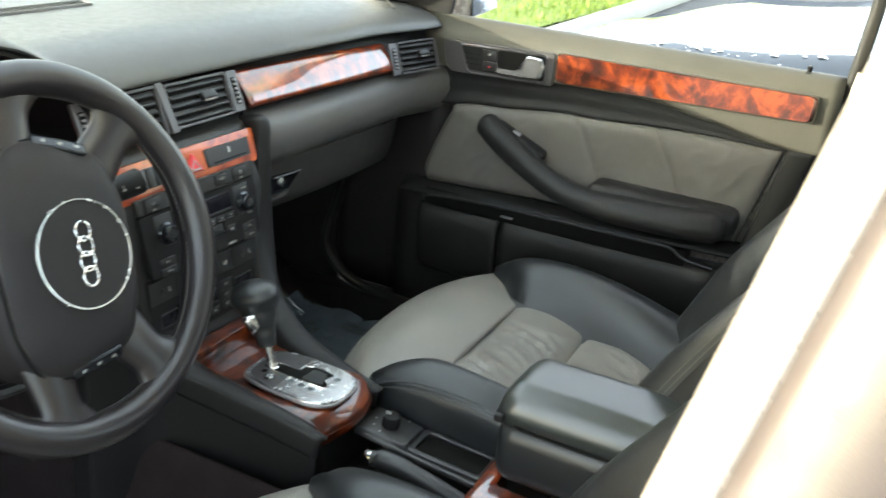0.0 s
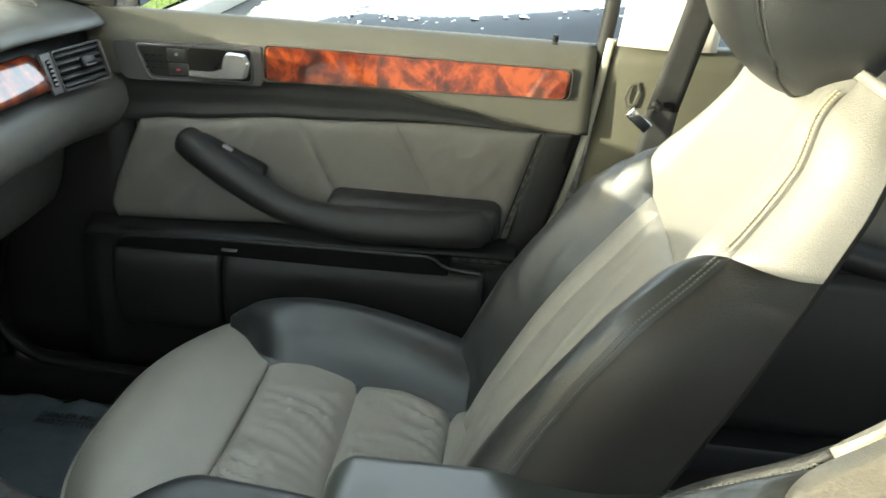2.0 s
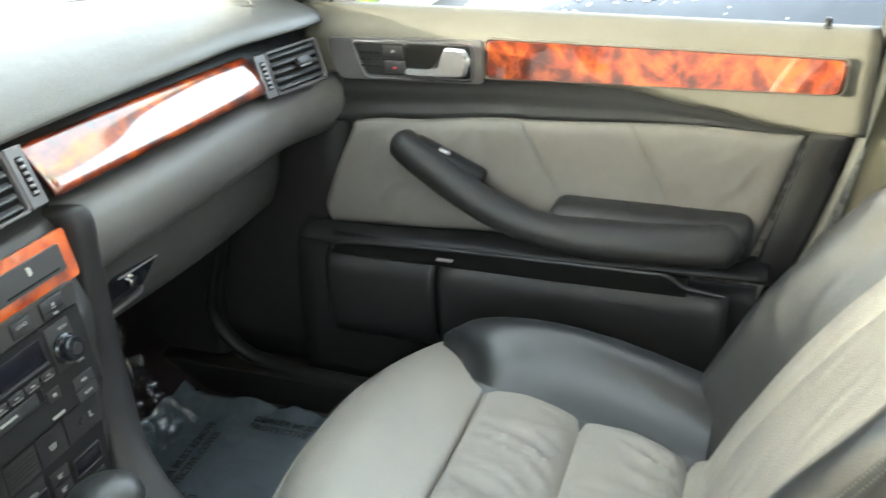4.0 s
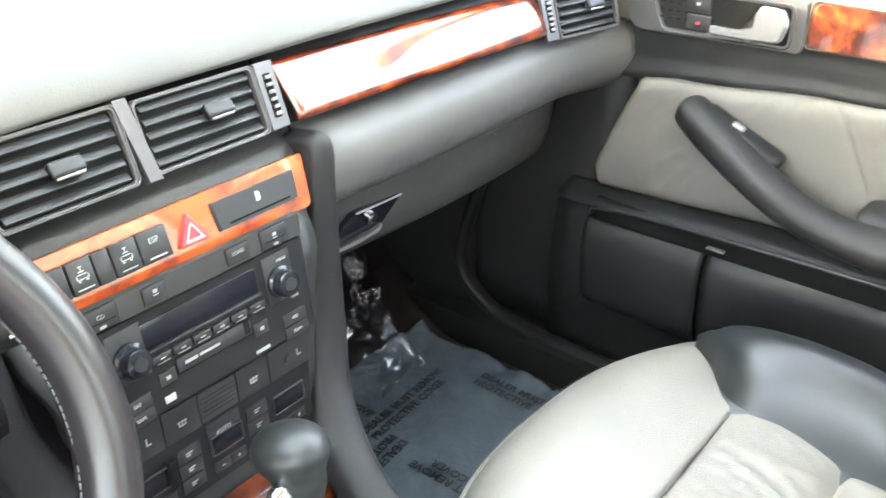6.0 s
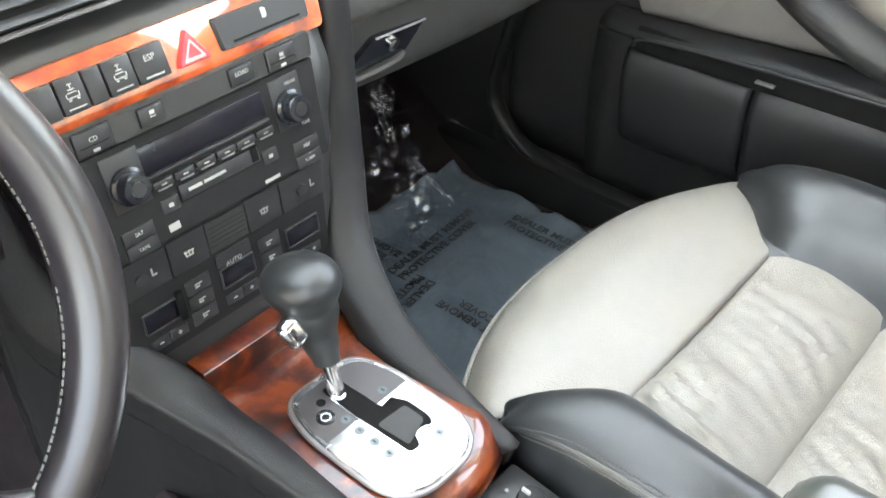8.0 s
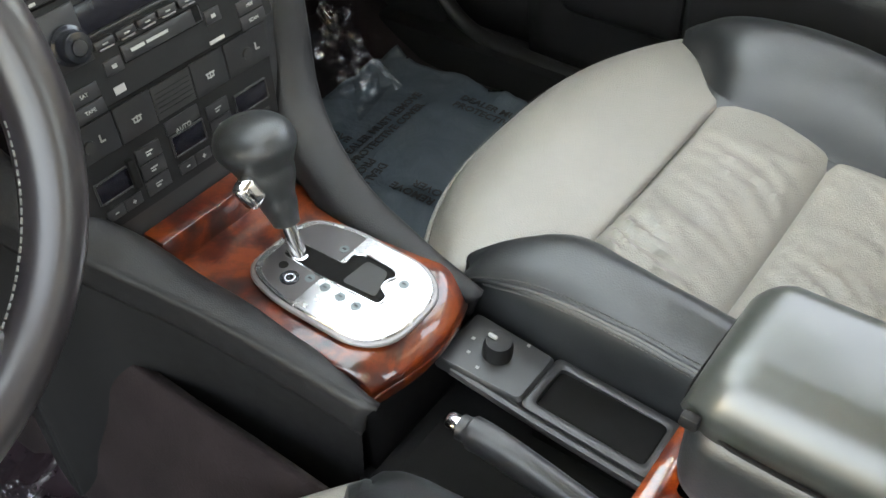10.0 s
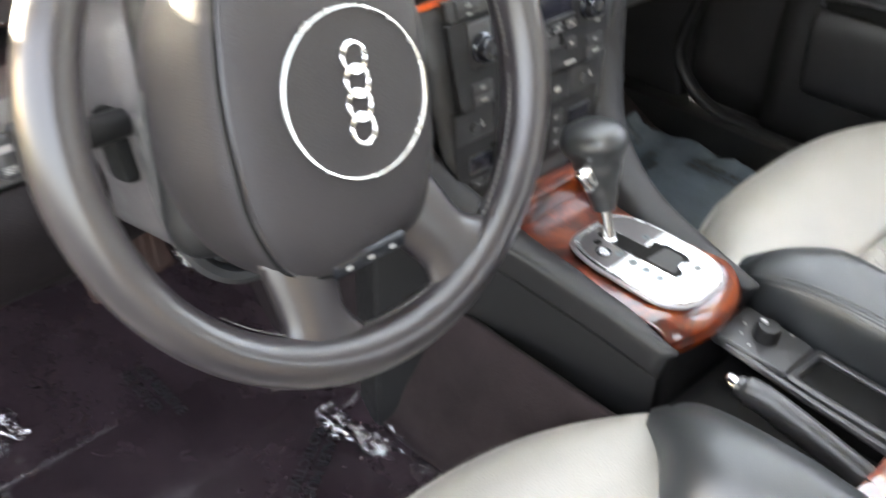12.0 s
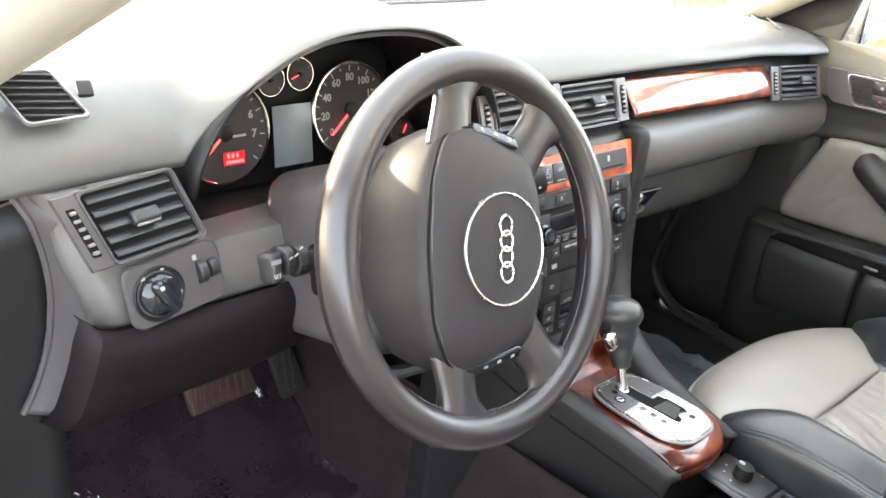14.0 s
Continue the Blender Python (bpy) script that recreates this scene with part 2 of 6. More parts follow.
def thing(name, base, label, category, group="", kind=""):
    ob = new(name)
    ob.empty_display_size = 0.05
    ob.location = base
    BASES[ob.name] = Vector(base)
    return tagged(ob, label, category, group, kind)


def root_base(ob):
    while ob.parent:
        ob = ob.parent
    return BASES[ob.name]


CABIN = Vector((-0.25, 0.50, 1.22))


def face_cabin(bm):
    """Turns an open sheet so that it faces the middle of the cabin; its thickness then lies behind it."""
    bm.normal_update()
    s = sum(f.normal.dot(CABIN - f.calc_center_median()) * f.calc_area() for f in bm.faces)
    if s < 0:
        bmesh.ops.reverse_faces(bm, faces=bm.faces)


def part(name, bm, material, parent, label="", smooth=True, solid=0.0, kind=""):
    """Links a bmesh, built in the world's axes, as one mesh under a thing or a part."""
    if solid:
        face_cabin(bm)
    bmesh.ops.translate(bm, verts=bm.verts, vec=-root_base(parent))
    me = bpy.data.meshes.new(name)
    bm.to_mesh(me)
    bm.free()
    for p in me.polygons:
        p.use_smooth = smooth
    me.materials.append(material)
    ob = new(name, me)
    ob.parent = parent
    if smooth:
        me.set_sharp_from_angle(angle=radians(42))
    if solid:
        mod = ob.modifiers.new("thickness", "SOLIDIFY")
        mod.thickness, mod.offset = solid, -1
    return tagged(ob, label, kind=kind)


def single(name, bm, material, label, category, group="", kind="", smooth=True, solid=0.0):
    """One plain mesh that is a thing, or a piece of the setting, by itself."""
    if solid:
        face_cabin(bm)
    c = sum((v.co for v in bm.verts), Vector()) / len(bm.verts)
    bmesh.ops.translate(bm, verts=bm.verts, vec=-c)
    me = bpy.data.meshes.new(name)
    bm.to_mesh(me)
    bm.free()
    for p in me.polygons:
        p.use_smooth = smooth
    me.materials.append(material)
    ob = new(name, me)
    ob.location = c
    BASES[ob.name] = c
    if smooth:
        me.set_sharp_from_angle(angle=radians(42))
    if solid:
        mod = ob.modifiers.new("thickness", "SOLIDIFY")
        mod.thickness, mod.offset = solid, -1
    return tagged(ob, label, category, group, kind)


def spline(pts, t):
    """A smooth curve through points, t from 0 to 1."""
    n = len(pts) - 1
    f = min(max(t, 0.0), 1.0) * n
    i = min(int(f), n - 1)
    f -= i
    p1, p2 = Vector(pts[i]), Vector(pts[i + 1])
    p0 = Vector(pts[i - 1]) if i > 0 else 2 * p1 - p2
    p3 = Vector(pts[i + 2]) if i + 2 <= n else 2 * p2 - p1
    return 0.5 * (2 * p1 + (p2 - p0) * f + (2 * p0 - 5 * p1 + 4 * p2 - p3) * f * f + (3 * p1 - p0 - 3 * p2 + p3) * f ** 3)


def key(pairs, x):
    """A value that runs smoothly through (x, value) pairs."""
    if x <= pairs[0][0]:
        return pairs[0][1]
    for (a, va), (b, vb) in zip(pairs, pairs[1:]):
        if x <= b:
            f = (x - a) / (b - a)
            return va + (vb - va) * f * f * (3 - 2 * f)
    return pairs[-1][1]


def sheet(fn, nu, nv, flip=False):
    """A grid surface fn(u, v)."""
    bm = bmesh.new()
    vs = [[bm.verts.new(fn(i / nu, j / nv)) for j in range(nv + 1)] for i in range(nu + 1)]
    for i in range(nu):
        for j in range(nv):
            q = (vs[i][j], vs[i + 1][j], vs[i + 1][j + 1], vs[i][j + 1])
            bm.faces.new(q[::-1] if flip else q)
    return bm


def box(w, h, d, m=None, r=0.0, seg=2):
    """A box w x h x d about its centre with rounded edges, put at the pose m."""
    bm = bmesh.new()
    bmesh.ops.create_cube(bm, size=1)
    bmesh.ops.scale(bm, vec=(w, h, d), verts=bm.verts)
    if r:
        bmesh.ops.bevel(bm, geom=bm.edges[:], offset=min(r, w / 2.1, h / 2.1, d / 2.1), segments=seg, profile=0.5, affect="EDGES")
    if m is not None:
        bmesh.ops.transform(bm, matrix=m, verts=bm.verts)
    return bm


def block(x0, x1, y0, y1, z0, z1, r=0.0, seg=2):
    return box(x1 - x0, y1 - y0, z1 - z0, Matrix.Translation(((x0 + x1) / 2, (y0 + y1) / 2, (z0 + z1) / 2)), r, seg)


def outline(w, h, r, n=5):
    """A rounded rectangle's corners as points."""
    out = []
    r = min(r, w / 2 - 1e-4, h / 2 - 1e-4)
    for cx, cy, a in ((w / 2 - r, h / 2 - r, 0), (-w / 2 + r, h / 2 - r, 90), (-w / 2 + r, -h / 2 + r, 180), (w / 2 - r, -h / 2 + r, 270)):
        for k in range(n + 1):
            b = radians(a + 90 * k / n)
            out.append((cx + r * math.cos(b), cy + r * math.sin(b)))
    return out


def plate(pts, depth, m, bevel=0.0):
    """A flat plate with an outline in its own plane, its face at depth, its back at 0."""
    bm = bmesh.new()
    lo = [bm.verts.new((x, y, 0)) for x, y in pts]
    cx, cy = sum(p[0] for p in pts) / len(pts), sum(p[1] for p in pts) / len(pts)
    rows = [lo]
    if bevel:
        rows.append([bm.verts.new((x, y, depth - bevel)) for x, y in pts])
        f = []
        for x, y in pts:
            d = math.hypot(x - cx, y - cy) or 1
            f.append(bm.verts.new((x - (x - cx) / d * bevel, y - (y - cy) / d * bevel, depth)))
        rows.append(f)
    else:
        rows.append([bm.verts.new((x, y, depth)) for x, y in pts])
    n = len(pts)
    for a, b in zip(rows, rows[1:]):
        for i in range(n):
            bm.faces.new((a[i], a[(i + 1) % n], b[(i + 1) % n], b[i]))
    bm.faces.new(rows[-1])
    bm.faces.new(lo[::-1])
    bmesh.ops.transform(bm, matrix=m, verts=bm.verts)
    return bm


def ring(outer, inner, depth, m, bevel=0.0015):
    """A flat frame between two outlines with as many points, rounded at its lips."""
    bm = bmesh.new()
    n = len(outer)
    rows = []
    for pts, z in ((outer, 0), (outer, depth - bevel)):
        rows.append([bm.verts.new((x, y, z)) for x, y in pts])
    rows.append([bm.verts.new((x + (u - x) * 0.25, y + (v - y) * 0.25, depth)) for (x, y), (u, v) in zip(outer, inner)])
    rows.append([bm.verts.new((x + (u - x) * 0.75, y + (v - y) * 0.75, depth)) for (x, y), (u, v) in zip(outer, inner)])
    for pts, z in ((inner, depth - bevel), (inner, 0)):
        rows.append([bm.verts.new((x, y, z)) for x, y in pts])
    for a, b in zip(rows, rows[1:]):
        for i in range(n):
            bm.faces.new((a[i], a[(i + 1) % n], b[(i + 1) % n], b[i]))
    bmesh.ops.transform(bm, matrix=m, verts=bm.verts)
    return bm


def tube(path, radius, steps=40, sides=12, closed=False, up=(0, 0, 1), caps=True):
    """A round or oval bar swept along a smooth path. radius: a number, or fn(t) -> (across, upward)."""
    bm = bmesh.new()
    rows = []
    n = steps if closed else steps + 1
    pts = list(path) + ([path[0]] if closed else [])
    for k in range(n):
        t = k / steps
        p = spline(pts, t)
        d = (spline(pts, min(t + 0.01, 1)) - spline(pts, max(t - 0.01, 0))).normalized()
        s = d.cross(Vector(up)).normalized()
        v = s.cross(d)
        a, b = radius(t) if callable(radius) else (radius, radius)
        rows.append([bm.verts.new(p + s * a * math.cos(2 * math.pi * i / sides) + v * b * math.sin(2 * math.pi * i / sides)) for i in range(sides)])
    for k in range(n if closed else n - 1):
        a, b = rows[k], rows[(k + 1) % n]
        for i in range(sides):
            bm.faces.new((a[i], a[(i + 1) % sides], b[(i + 1) % sides], b[i]))
    if caps and not closed:
        bm.faces.new(rows[0][::-1])
        bm.faces.new(rows[-1])
    bmesh.ops.recalc_face_normals(bm, faces=bm.faces)
    return bm


def lathe(profile, m, n=28):
    """A turned solid: profile of (radius, height)."""
    bm = bmesh.new()
    rows = [[bm.verts.new((r * math.cos(2 * math.pi * i / n), r * math.sin(2 * math.pi * i / n), h)) for i in range(n)] for r, h in profile]
    for a, b in zip(rows, rows[1:]):
        for i in range(n):
            bm.faces.new((a[i], a[(i + 1) % n], b[(i + 1) % n], b[i]))
    bm.faces.new(rows[0][::-1])
    bm.faces.new(rows[-1])
    bmesh.ops.remove_doubles(bm, verts=bm.verts, dist=1e-6)
    bmesh.ops.recalc_face_normals(bm, faces=bm.faces)
    bmesh.ops.transform(bm, matrix=m, verts=bm.verts)
    return bm


def face_frame(centre, across, out):
    """A pose whose x runs along across, z along out, at centre."""
    z = Vector(out).normalized()
    x = Vector(across)
    x = (x - z * x.dot(z)).normalized()
    y = z.cross(x)
    return Matrix.Translation(centre) @ Matrix((x, y, z)).transposed().to_4x4()


def at(m, x, y, z=0.0):
    return m @ Matrix.Translation((x, y, z))


def writing(text, size, m, material, parent, name="printed_text", deep=0.0003, align="CENTER"):
    """Raised or printed letters as a mesh."""
    cu = bpy.data.curves.new(name, "FONT")
    cu.body, cu.size, cu.align_x, cu.align_y, cu.extrude = text, size, align, "CENTER", deep
    cu.resolution_u = 2
    cu.offset = size * 0.02 if size > 0.01 else 0.0
    tmp = bpy.data.objects.new(name, cu)
    scene.collection.objects.link(tmp)
    bpy.context.view_layer.update()
    me = bpy.data.meshes.new_from_object(tmp.evaluated_get(bpy.context.evaluated_depsgraph_get()))
    bpy.data.objects.remove(tmp)
    bm = bmesh.new()
    bm.from_mesh(me)
    bpy.data.meshes.remove(me)
    bmesh.ops.transform(bm, matrix=m, verts=bm.verts)
    return part(name, bm, material, parent, smooth=False)


def bars(specs, m, deep=0.0004):
    """Small printed bars (x, y, w, h) in a plane, as one mesh."""
    bm = bmesh.new()
    for x, y, w, h in specs:
        b = box(w, h, deep, at(m, x, y, deep / 2))
        merge(bm, b)
    return bm


def merge(bm, other):
    me = bpy.data.meshes.new("tmp")
    other.to_mesh(me)
    other.free()
    bm.from_mesh(me)
    bpy.data.meshes.remove(me)
    return bm


def stitches(path, n, length=0.004, radius=0.0006, side=None):
    """A row of short threads along a path fn(t) -> (place, normal)."""
    bm = bmesh.new()
    for k in range(n):
        t0, t1 = (k + 0.15) / n, (k + 0.85) / n
        a, na = path(t0)
        b, nb = path(t1)
        a, b = Vector(a) + Vector(na) * radius * 0.6, Vector(b) + Vector(nb) * radius * 0.6
        d = (b - a)
        if d.length < 1e-6:
            continue
        s = d.normalized().cross(Vector(na)).normalized() * radius
        u = Vector(na).normalized() * radius
        v = [bm.verts.new(p) for p in (a - s, a + u, a + s, b - s, b + u, b + s)]
        bm.faces.new((v[0], v[1], v[4], v[3]))
        bm.faces.new((v[1], v[2], v[5], v[4]))
    return bm


def wobble(p, f, a):
    return a * noise.noise(Vector(p) * f)


# ---- the car's shell: floor, sills, pillars, roof, glass ----
XC = 0.018            # the car's centre line
FLOOR = 0.42


def car_floor(u, v):
    x, y = -0.70 + 1.44 * u, -1.2 + 2.95 * v
    z = FLOOR + max(0, y - 1.28) * 0.55 + max(0, y - 1.5) * 0.5
    t = max(0, 1 - abs(x - XC) / 0.13)
    z += 0.12 * t * t * (3 - 2 * t)
    return (x, y, z + wobble((x, y, 0), 7, 0.003))


car = thing("car_shell", (XC, 0.3, 0.0), "champagne estate car seen inside, driver's door open", "car", kind="structure")
part("floor_carpet", sheet(car_floor, 70, 90), carpet, car, "dark brown-black carpet", solid=0.02)
for x in (0.70, -0.745):
    part("kick_panel", block(x, x + 0.045, 1.27, 1.70, 0.30, 1.06, 0.02, 4), door_vinyl, car, "footwell side, shadow put into its colour")
part("toe_board", sheet(lambda u, v: (-0.74 + 1.48 * u, 1.36 + 0.30 * v ** 0.8, 0.44 + 0.40 * v), 10, 14), carpet, car, "sloping carpeted toe board", solid=0.02)
part("bulkhead", sheet(lambda u, v: (-0.72 + 1.48 * u, 1.62 + 0.06 * v, 0.50 + 0.56 * v), 12, 10), carpet, car, solid=0.02)
part("tunnel_carpet", sheet(lambda u, v: (-0.092 - 0.060 * u + wobble((u, v * 3, 5), 4, 0.004), 0.50 + 0.98 * v, 0.607 - 0.172 * (0.35 * u + 0.65 * u * u * (3 - 2 * u)) + 0.10 * max(0, v - 0.75)), 20, 40), carpet, car, "brown-black carpet up the tunnel", solid=0.01)
part("sill_lip", tube([(0.702, 1.245, 0.72), (0.700, 1.262, 0.655), (0.698, 1.284, 0.562), (0.697, 1.247, 0.505), (0.696, 1.19, 0.480), (0.694, 1.094, 0.473), (0.692, 0.95, 0.471), (0.692, 0.70, 0.471)], lambda t: (0.010, 0.014), 60, 12, up=(1, 0, 0)), black_plastic, car, "smooth black lip round the door opening")
for side, x0 in ((1, 0.665), (-1, -0.735)):
    part("sill", block(x0, x0 + 0.075, -1.1, 1.40, 0.30, 0.475, 0.012), black_plastic, car, "black plastic sill trim")
    part("body_side", block(x0 + (0.085 if side > 0 else -0.03), x0 + (0.115 if side > 0 else 0.0), -1.1, 1.5, 0.22, 0.46, 0.01), silver_paint, car)


def pillar(name, pts, w, d, mat, label=""):
    return part(name, tube(pts, lambda t: (w, d), 20, 10, up=(1, 0, 0)), mat, car, label)


# passenger side: lower pillar trim, upper trim, rear pillar; driver's side likewise
for s in (1, -1):
    X = lambda x: XC + s * (x - XC)
    dz = 0.0 if s > 0 else -0.032
    pillar("windscreen_pillar", [(X(0.74), 1.38, 0.98), (X(0.71), 1.12, 1.15 + dz), (X(0.64), 0.82, 1.33 + dz), (X(0.58), 0.55, 1.43)], 0.03, 0.045, cream, "pale pillar trim")
    pillar("roof_rail", [(X(0.58), 0.60, 1.42), (X(0.56), 0.1, 1.46), (X(0.56), -0.5, 1.45), (X(0.60), -1.1, 1.38)], 0.03, 0.03, cream)
    pillar("rear_pillar", [(X(0.74), -1.1, 0.9), (X(0.66), -1.25, 1.15), (X(0.58), -1.2, 1.42)], 0.06, 0.05, cream)


def lower_pillar(u, v):
    z = 0.46 + (1.075 - 0.46) * v
    y = 0.325 + (0.355 - 0.325) * (1 - v) + 0.10 * (1 - v) ** 2 - 0.19 * u
    return (0.725 + 0.012 * math.sin(math.pi * u) * -1 + 0.02 * (1 - v), y, z)


part("lower_pillar_trim", sheet(lower_pillar, 12, 20), shaded_olive_trim, car, "olive lower pillar trim darkened for shade", solid=0.03)
part("pillar_lip", tube([(0.722, 0.325, 1.08), (0.728, 0.352, 0.90), (0.735, 0.42, 0.65), (0.738, 0.46, 0.48)], 0.006, 30, 8), cream, car, "pale door-opening lip")
part("door_seal", tube([(0.735, 0.312, 1.40), (0.735, 0.335, 1.06), (0.738, 0.372, 0.88), (0.745, 0.455, 0.60), (0.745, 0.50, 0.46)], 0.011, 40, 10), rubber, car, "black rubber door seal")


def upper_pillar(u, v):
    z = 1.075 + 0.36 * v
    y = 0.318 - 0.03 * v - (0.115 + 0.02 * (1 - v)) * u
    return (0.705 - 0.13 * v * v - 0.012 * math.sin(math.pi * u), y, z)


up = part("upper_pillar_trim", sheet(upper_pillar, 12, 14), pale_trim, car, "pale grey upper pillar trim", solid=0.03)
part("pillar_badge", ring([(0, 0.020), (0.010, 0.008), (0.010, -0.014), (0, -0.020), (-0.010, -0.010), (-0.010, 0.012)], [(0, 0.015), (0.006, 0.006), (0.006, -0.011), (0, -0.015), (-0.006, -0.008), (-0.006, 0.010)], 0.003, face_frame((0.715, 0.287, 1.006), (0, -1, -0.35), (-1, 0, 0.05))), trim_vinyl, car, "raised diamond mark")
# driver's pillar beside the open door
def jamb(a0, a1, out):
    """A strip of the driver's door pillar, from a0 to a1 metres behind its front edge."""
    def fn(u, v):
        z = 0.46 + 0.96 * v
        a = a0 + (a1 - a0) * u
        y = 0.251 + (1.307 - z) * 0.23 - 0.05 * max(0, 1.0 - z) - a
        x = -0.600 - 0.22 * (1.307 - z) + 0.10 * max(0, 1.0 - z) - 0.35 * a - out * math.sin(math.pi * u)
        return (x, y, z)
    return fn


for a0, a1, out, mat, text in ((0.0, 0.018, 0.002, silver_paint, "champagne painted door pillar in the sun"), (0.018, 0.062, 0.006, seal_grey, "pinkish grey door seal"), (0.062, 0.17, 0.003, silver_paint, "")):
    jp = part("driver_pillar" if mat == silver_paint else "driver_pillar_seal", sheet(jamb(a0, a1, out), 8, 24), mat, car, text, solid=0.012)
    jp.modifiers["thickness"].offset = 1


def roof_fn(u, v):
    x, y = -0.60 + 1.236 * u, -1.25 + 1.85 * v
    e = (2 * u - 1) ** 2
    return (x, y, 1.485 - 0.04 * e - 0.09 * max(0, v - 0.8) ** 2 * 10 - 0.04 * (1 - v) ** 3)


ceiling = single("ceiling", sheet(roof_fn, 16, 20), headliner, "pale cloth headliner under the roof", "ceiling", kind="structure", solid=0.03)


part("unseen_sun_visor", box(0.44, 0.012, 0.15, pose(XC + 0.32, 0.62, 1.345, 22, 0, 0), 0.005), headliner, car, "unseen pale sun visor added for its shadow")
part("unseen_sun_visor", box(0.44, 0.012, 0.15, pose(XC - 0.32, 0.62, 1.345, 22, 0, 0), 0.005), headliner, car, "unseen pale sun visor added for its shadow")


def screen_fn(u, v):
    w = 0.70 - 0.12 * v
    a = 2 * u - 1
    return (XC + a * w, 1.56 - 0.98 * v - 0.16 * a * a * (1 - v * 0.5), 1.075 + 0.36 * v - 0.01 * a * a)


# the plain outer skin: bonnet, nose, wings and roof
def bonnet_fn(u, v):
    a, y = 2 * u - 1, 1.60 + 1.05 * v - 0.10 * (2 * u - 1) ** 2
    drop = max(0, abs(a) - 0.90) / 0.10
    return (XC + a * (0.80 - 0.10 * v * v), y, 1.045 - 0.20 * v ** 1.6 - 0.035 * a * a - 0.10 * drop)


part("bonnet", sheet(bonnet_fn, 30, 20), silver_paint, car, "champagne bonnet", solid=0.02)
part("nose", sheet(lambda u, v: (XC + (2 * u - 1) * 0.70, 2.68 - 0.16 * (2 * u - 1) ** 2 + 0.06 * math.sin(math.pi * v), 0.83 - 0.60 * v), 20, 12), silver_paint, car, "champagne front bumper", solid=0.03)
for s in (1, -1):
    part("front_wing", sheet(lambda u, v: (XC + s * (0.80 - 0.10 * u * u - 0.03 * (2 * v - 1) ** 2), 1.50 + 1.06 * u, 0.90 - 0.10 * u - 0.60 * v), 20, 10), silver_paint, car, solid=0.02)
part("roof_skin", sheet(lambda u, v: (roof_fn(u, v)[0] * 1.0, roof_fn(u, v)[1], roof_fn(u, v)[2] + 0.045), 16, 20), silver_paint, car, "champagne roof", solid=0.01)
screen = single("windscreen", sheet(screen_fn, 16, 14), glass, "clear sloping windscreen", "windscreen", kind="structure", solid=0.004)
screen.visible_shadow = False
single("tail_panel", block(-0.66, 0.70, -1.34, -1.28, 0.4, 1.05, 0.02), cream, "rear wall of the cabin", "panel", kind="structure")

# ---- passenger's front door ----
door = thing("passenger_door", (0.72, 0.68, 0.45), "closed passenger door with burl inlay, grey leather and black armrest", "car door")


def door_x(y, z):
    """The door card's main surface."""
    return 0.708 + 0.03 * max(0, (z - 1.02) / 0.05) ** 2 + 0.012 * max(0, (0.60 - z) / 0.15)


rear_y = lambda z: 0.326 + 0.045 * max(0, (1.06 - z) / 0.16) if z > 0.9 else 0.363 + 0.12 * ((0.9 - z) / 0.33) ** 1.3
trim_low = lambda y: key([(0.38, 0.944), (0.44, 0.948), (0.533, 0.966), (0.64, 0.983), (0.80, 0.984), (1.06, 0.977)], y)
leather_top = lambda y: key([(0.36, 0.941), (0.53, 0.942), (0.77, 0.931), (0.95, 0.916), (1.05, 0.904)], y)
leather_low = lambda y: key([(0.40, 0.765), (0.75, 0.756), (1.10, 0.742)], y)


def upper_fn(u, v):
    y = 1.09 + (rear_y(1.0) - 1.09) * u
    z0 = trim_low(y)
    z = z0 + (1.068 - z0) * min(v * 1.25, 1)
    x = door_x(y, z) - 0.004
    if v > 0.8:
        x += (v - 0.8) / 0.2 * 0.05
        z += 0.004 * math.sin((v - 0.8) / 0.2 * math.pi) - (v - 0.8) / 0.2 * 0.012
    return (x, y, z)


part("upper_trim", sheet(upper_fn, 40, 24), trim_vinyl, door, "olive-grey soft upper trim", solid=0.02)


def under_fn(u, v):
    y = 1.085 + (0.36 - 1.085) * u
    a, b = leather_top(y), trim_low(y)
    deep = key([(0.40, 0.0), (0.60, 0.012), (1.0, 0.024)], y)
    return (0.706 + deep * math.sin(v * math.pi * 0.5 + (0.3 if v < 0.5 else 0)) * (1 - v * 0.3), y, a + (b - a) * v)


part("under_trim", sheet(under_fn, 40, 8), door_vinyl, door, "band under the burl inlay, painted black for shade", solid=0.015)


def leather_fn(u, v):
    y = 1.074 + (0.407 + 0.048 * (1 - v) - 1.074) * u
    y -= (0.064 * v ** 1.3 + 0.018 * max(0, 1 - v / 0.25) ** 2) * max(0, 1 - u * 4)
    a, b = leather_low(y) + 0.003, leather_top(y)
    z = a + (b - a) * v
    e = min(u, 1 - u, v * 0.3, (1 - v) * 0.3)
    x = 0.712 - 0.010 * (1 - math.exp(-e / 0.012)) + wobble((y, z, 0), 26, 0.0012) + wobble((y, z * 1.7, 3), 9, 0.002)
    x -= 0.004 * max(0, 1 - 2 * abs(noise.noise(Vector((y * 30 + z * 26, y * 9 - z * 12, 2.0))))) ** 3 * min(1, e / 0.03) * max(0, noise.noise(Vector((y * 7, z * 7, 6.0))) + 0.25)
    for ys in (0.765 - 0.5 * (0.935 - z), 0.618 - 0.5 * (0.937 - z)):
        x += 0.003 * math.exp(-((y - ys) / 0.004) ** 2)
    return (x, y, z)


part("leather_insert", sheet(leather_fn, 150, 40), door_leather, door, "grey leather door insert with slanted stitch lines", solid=0.01)
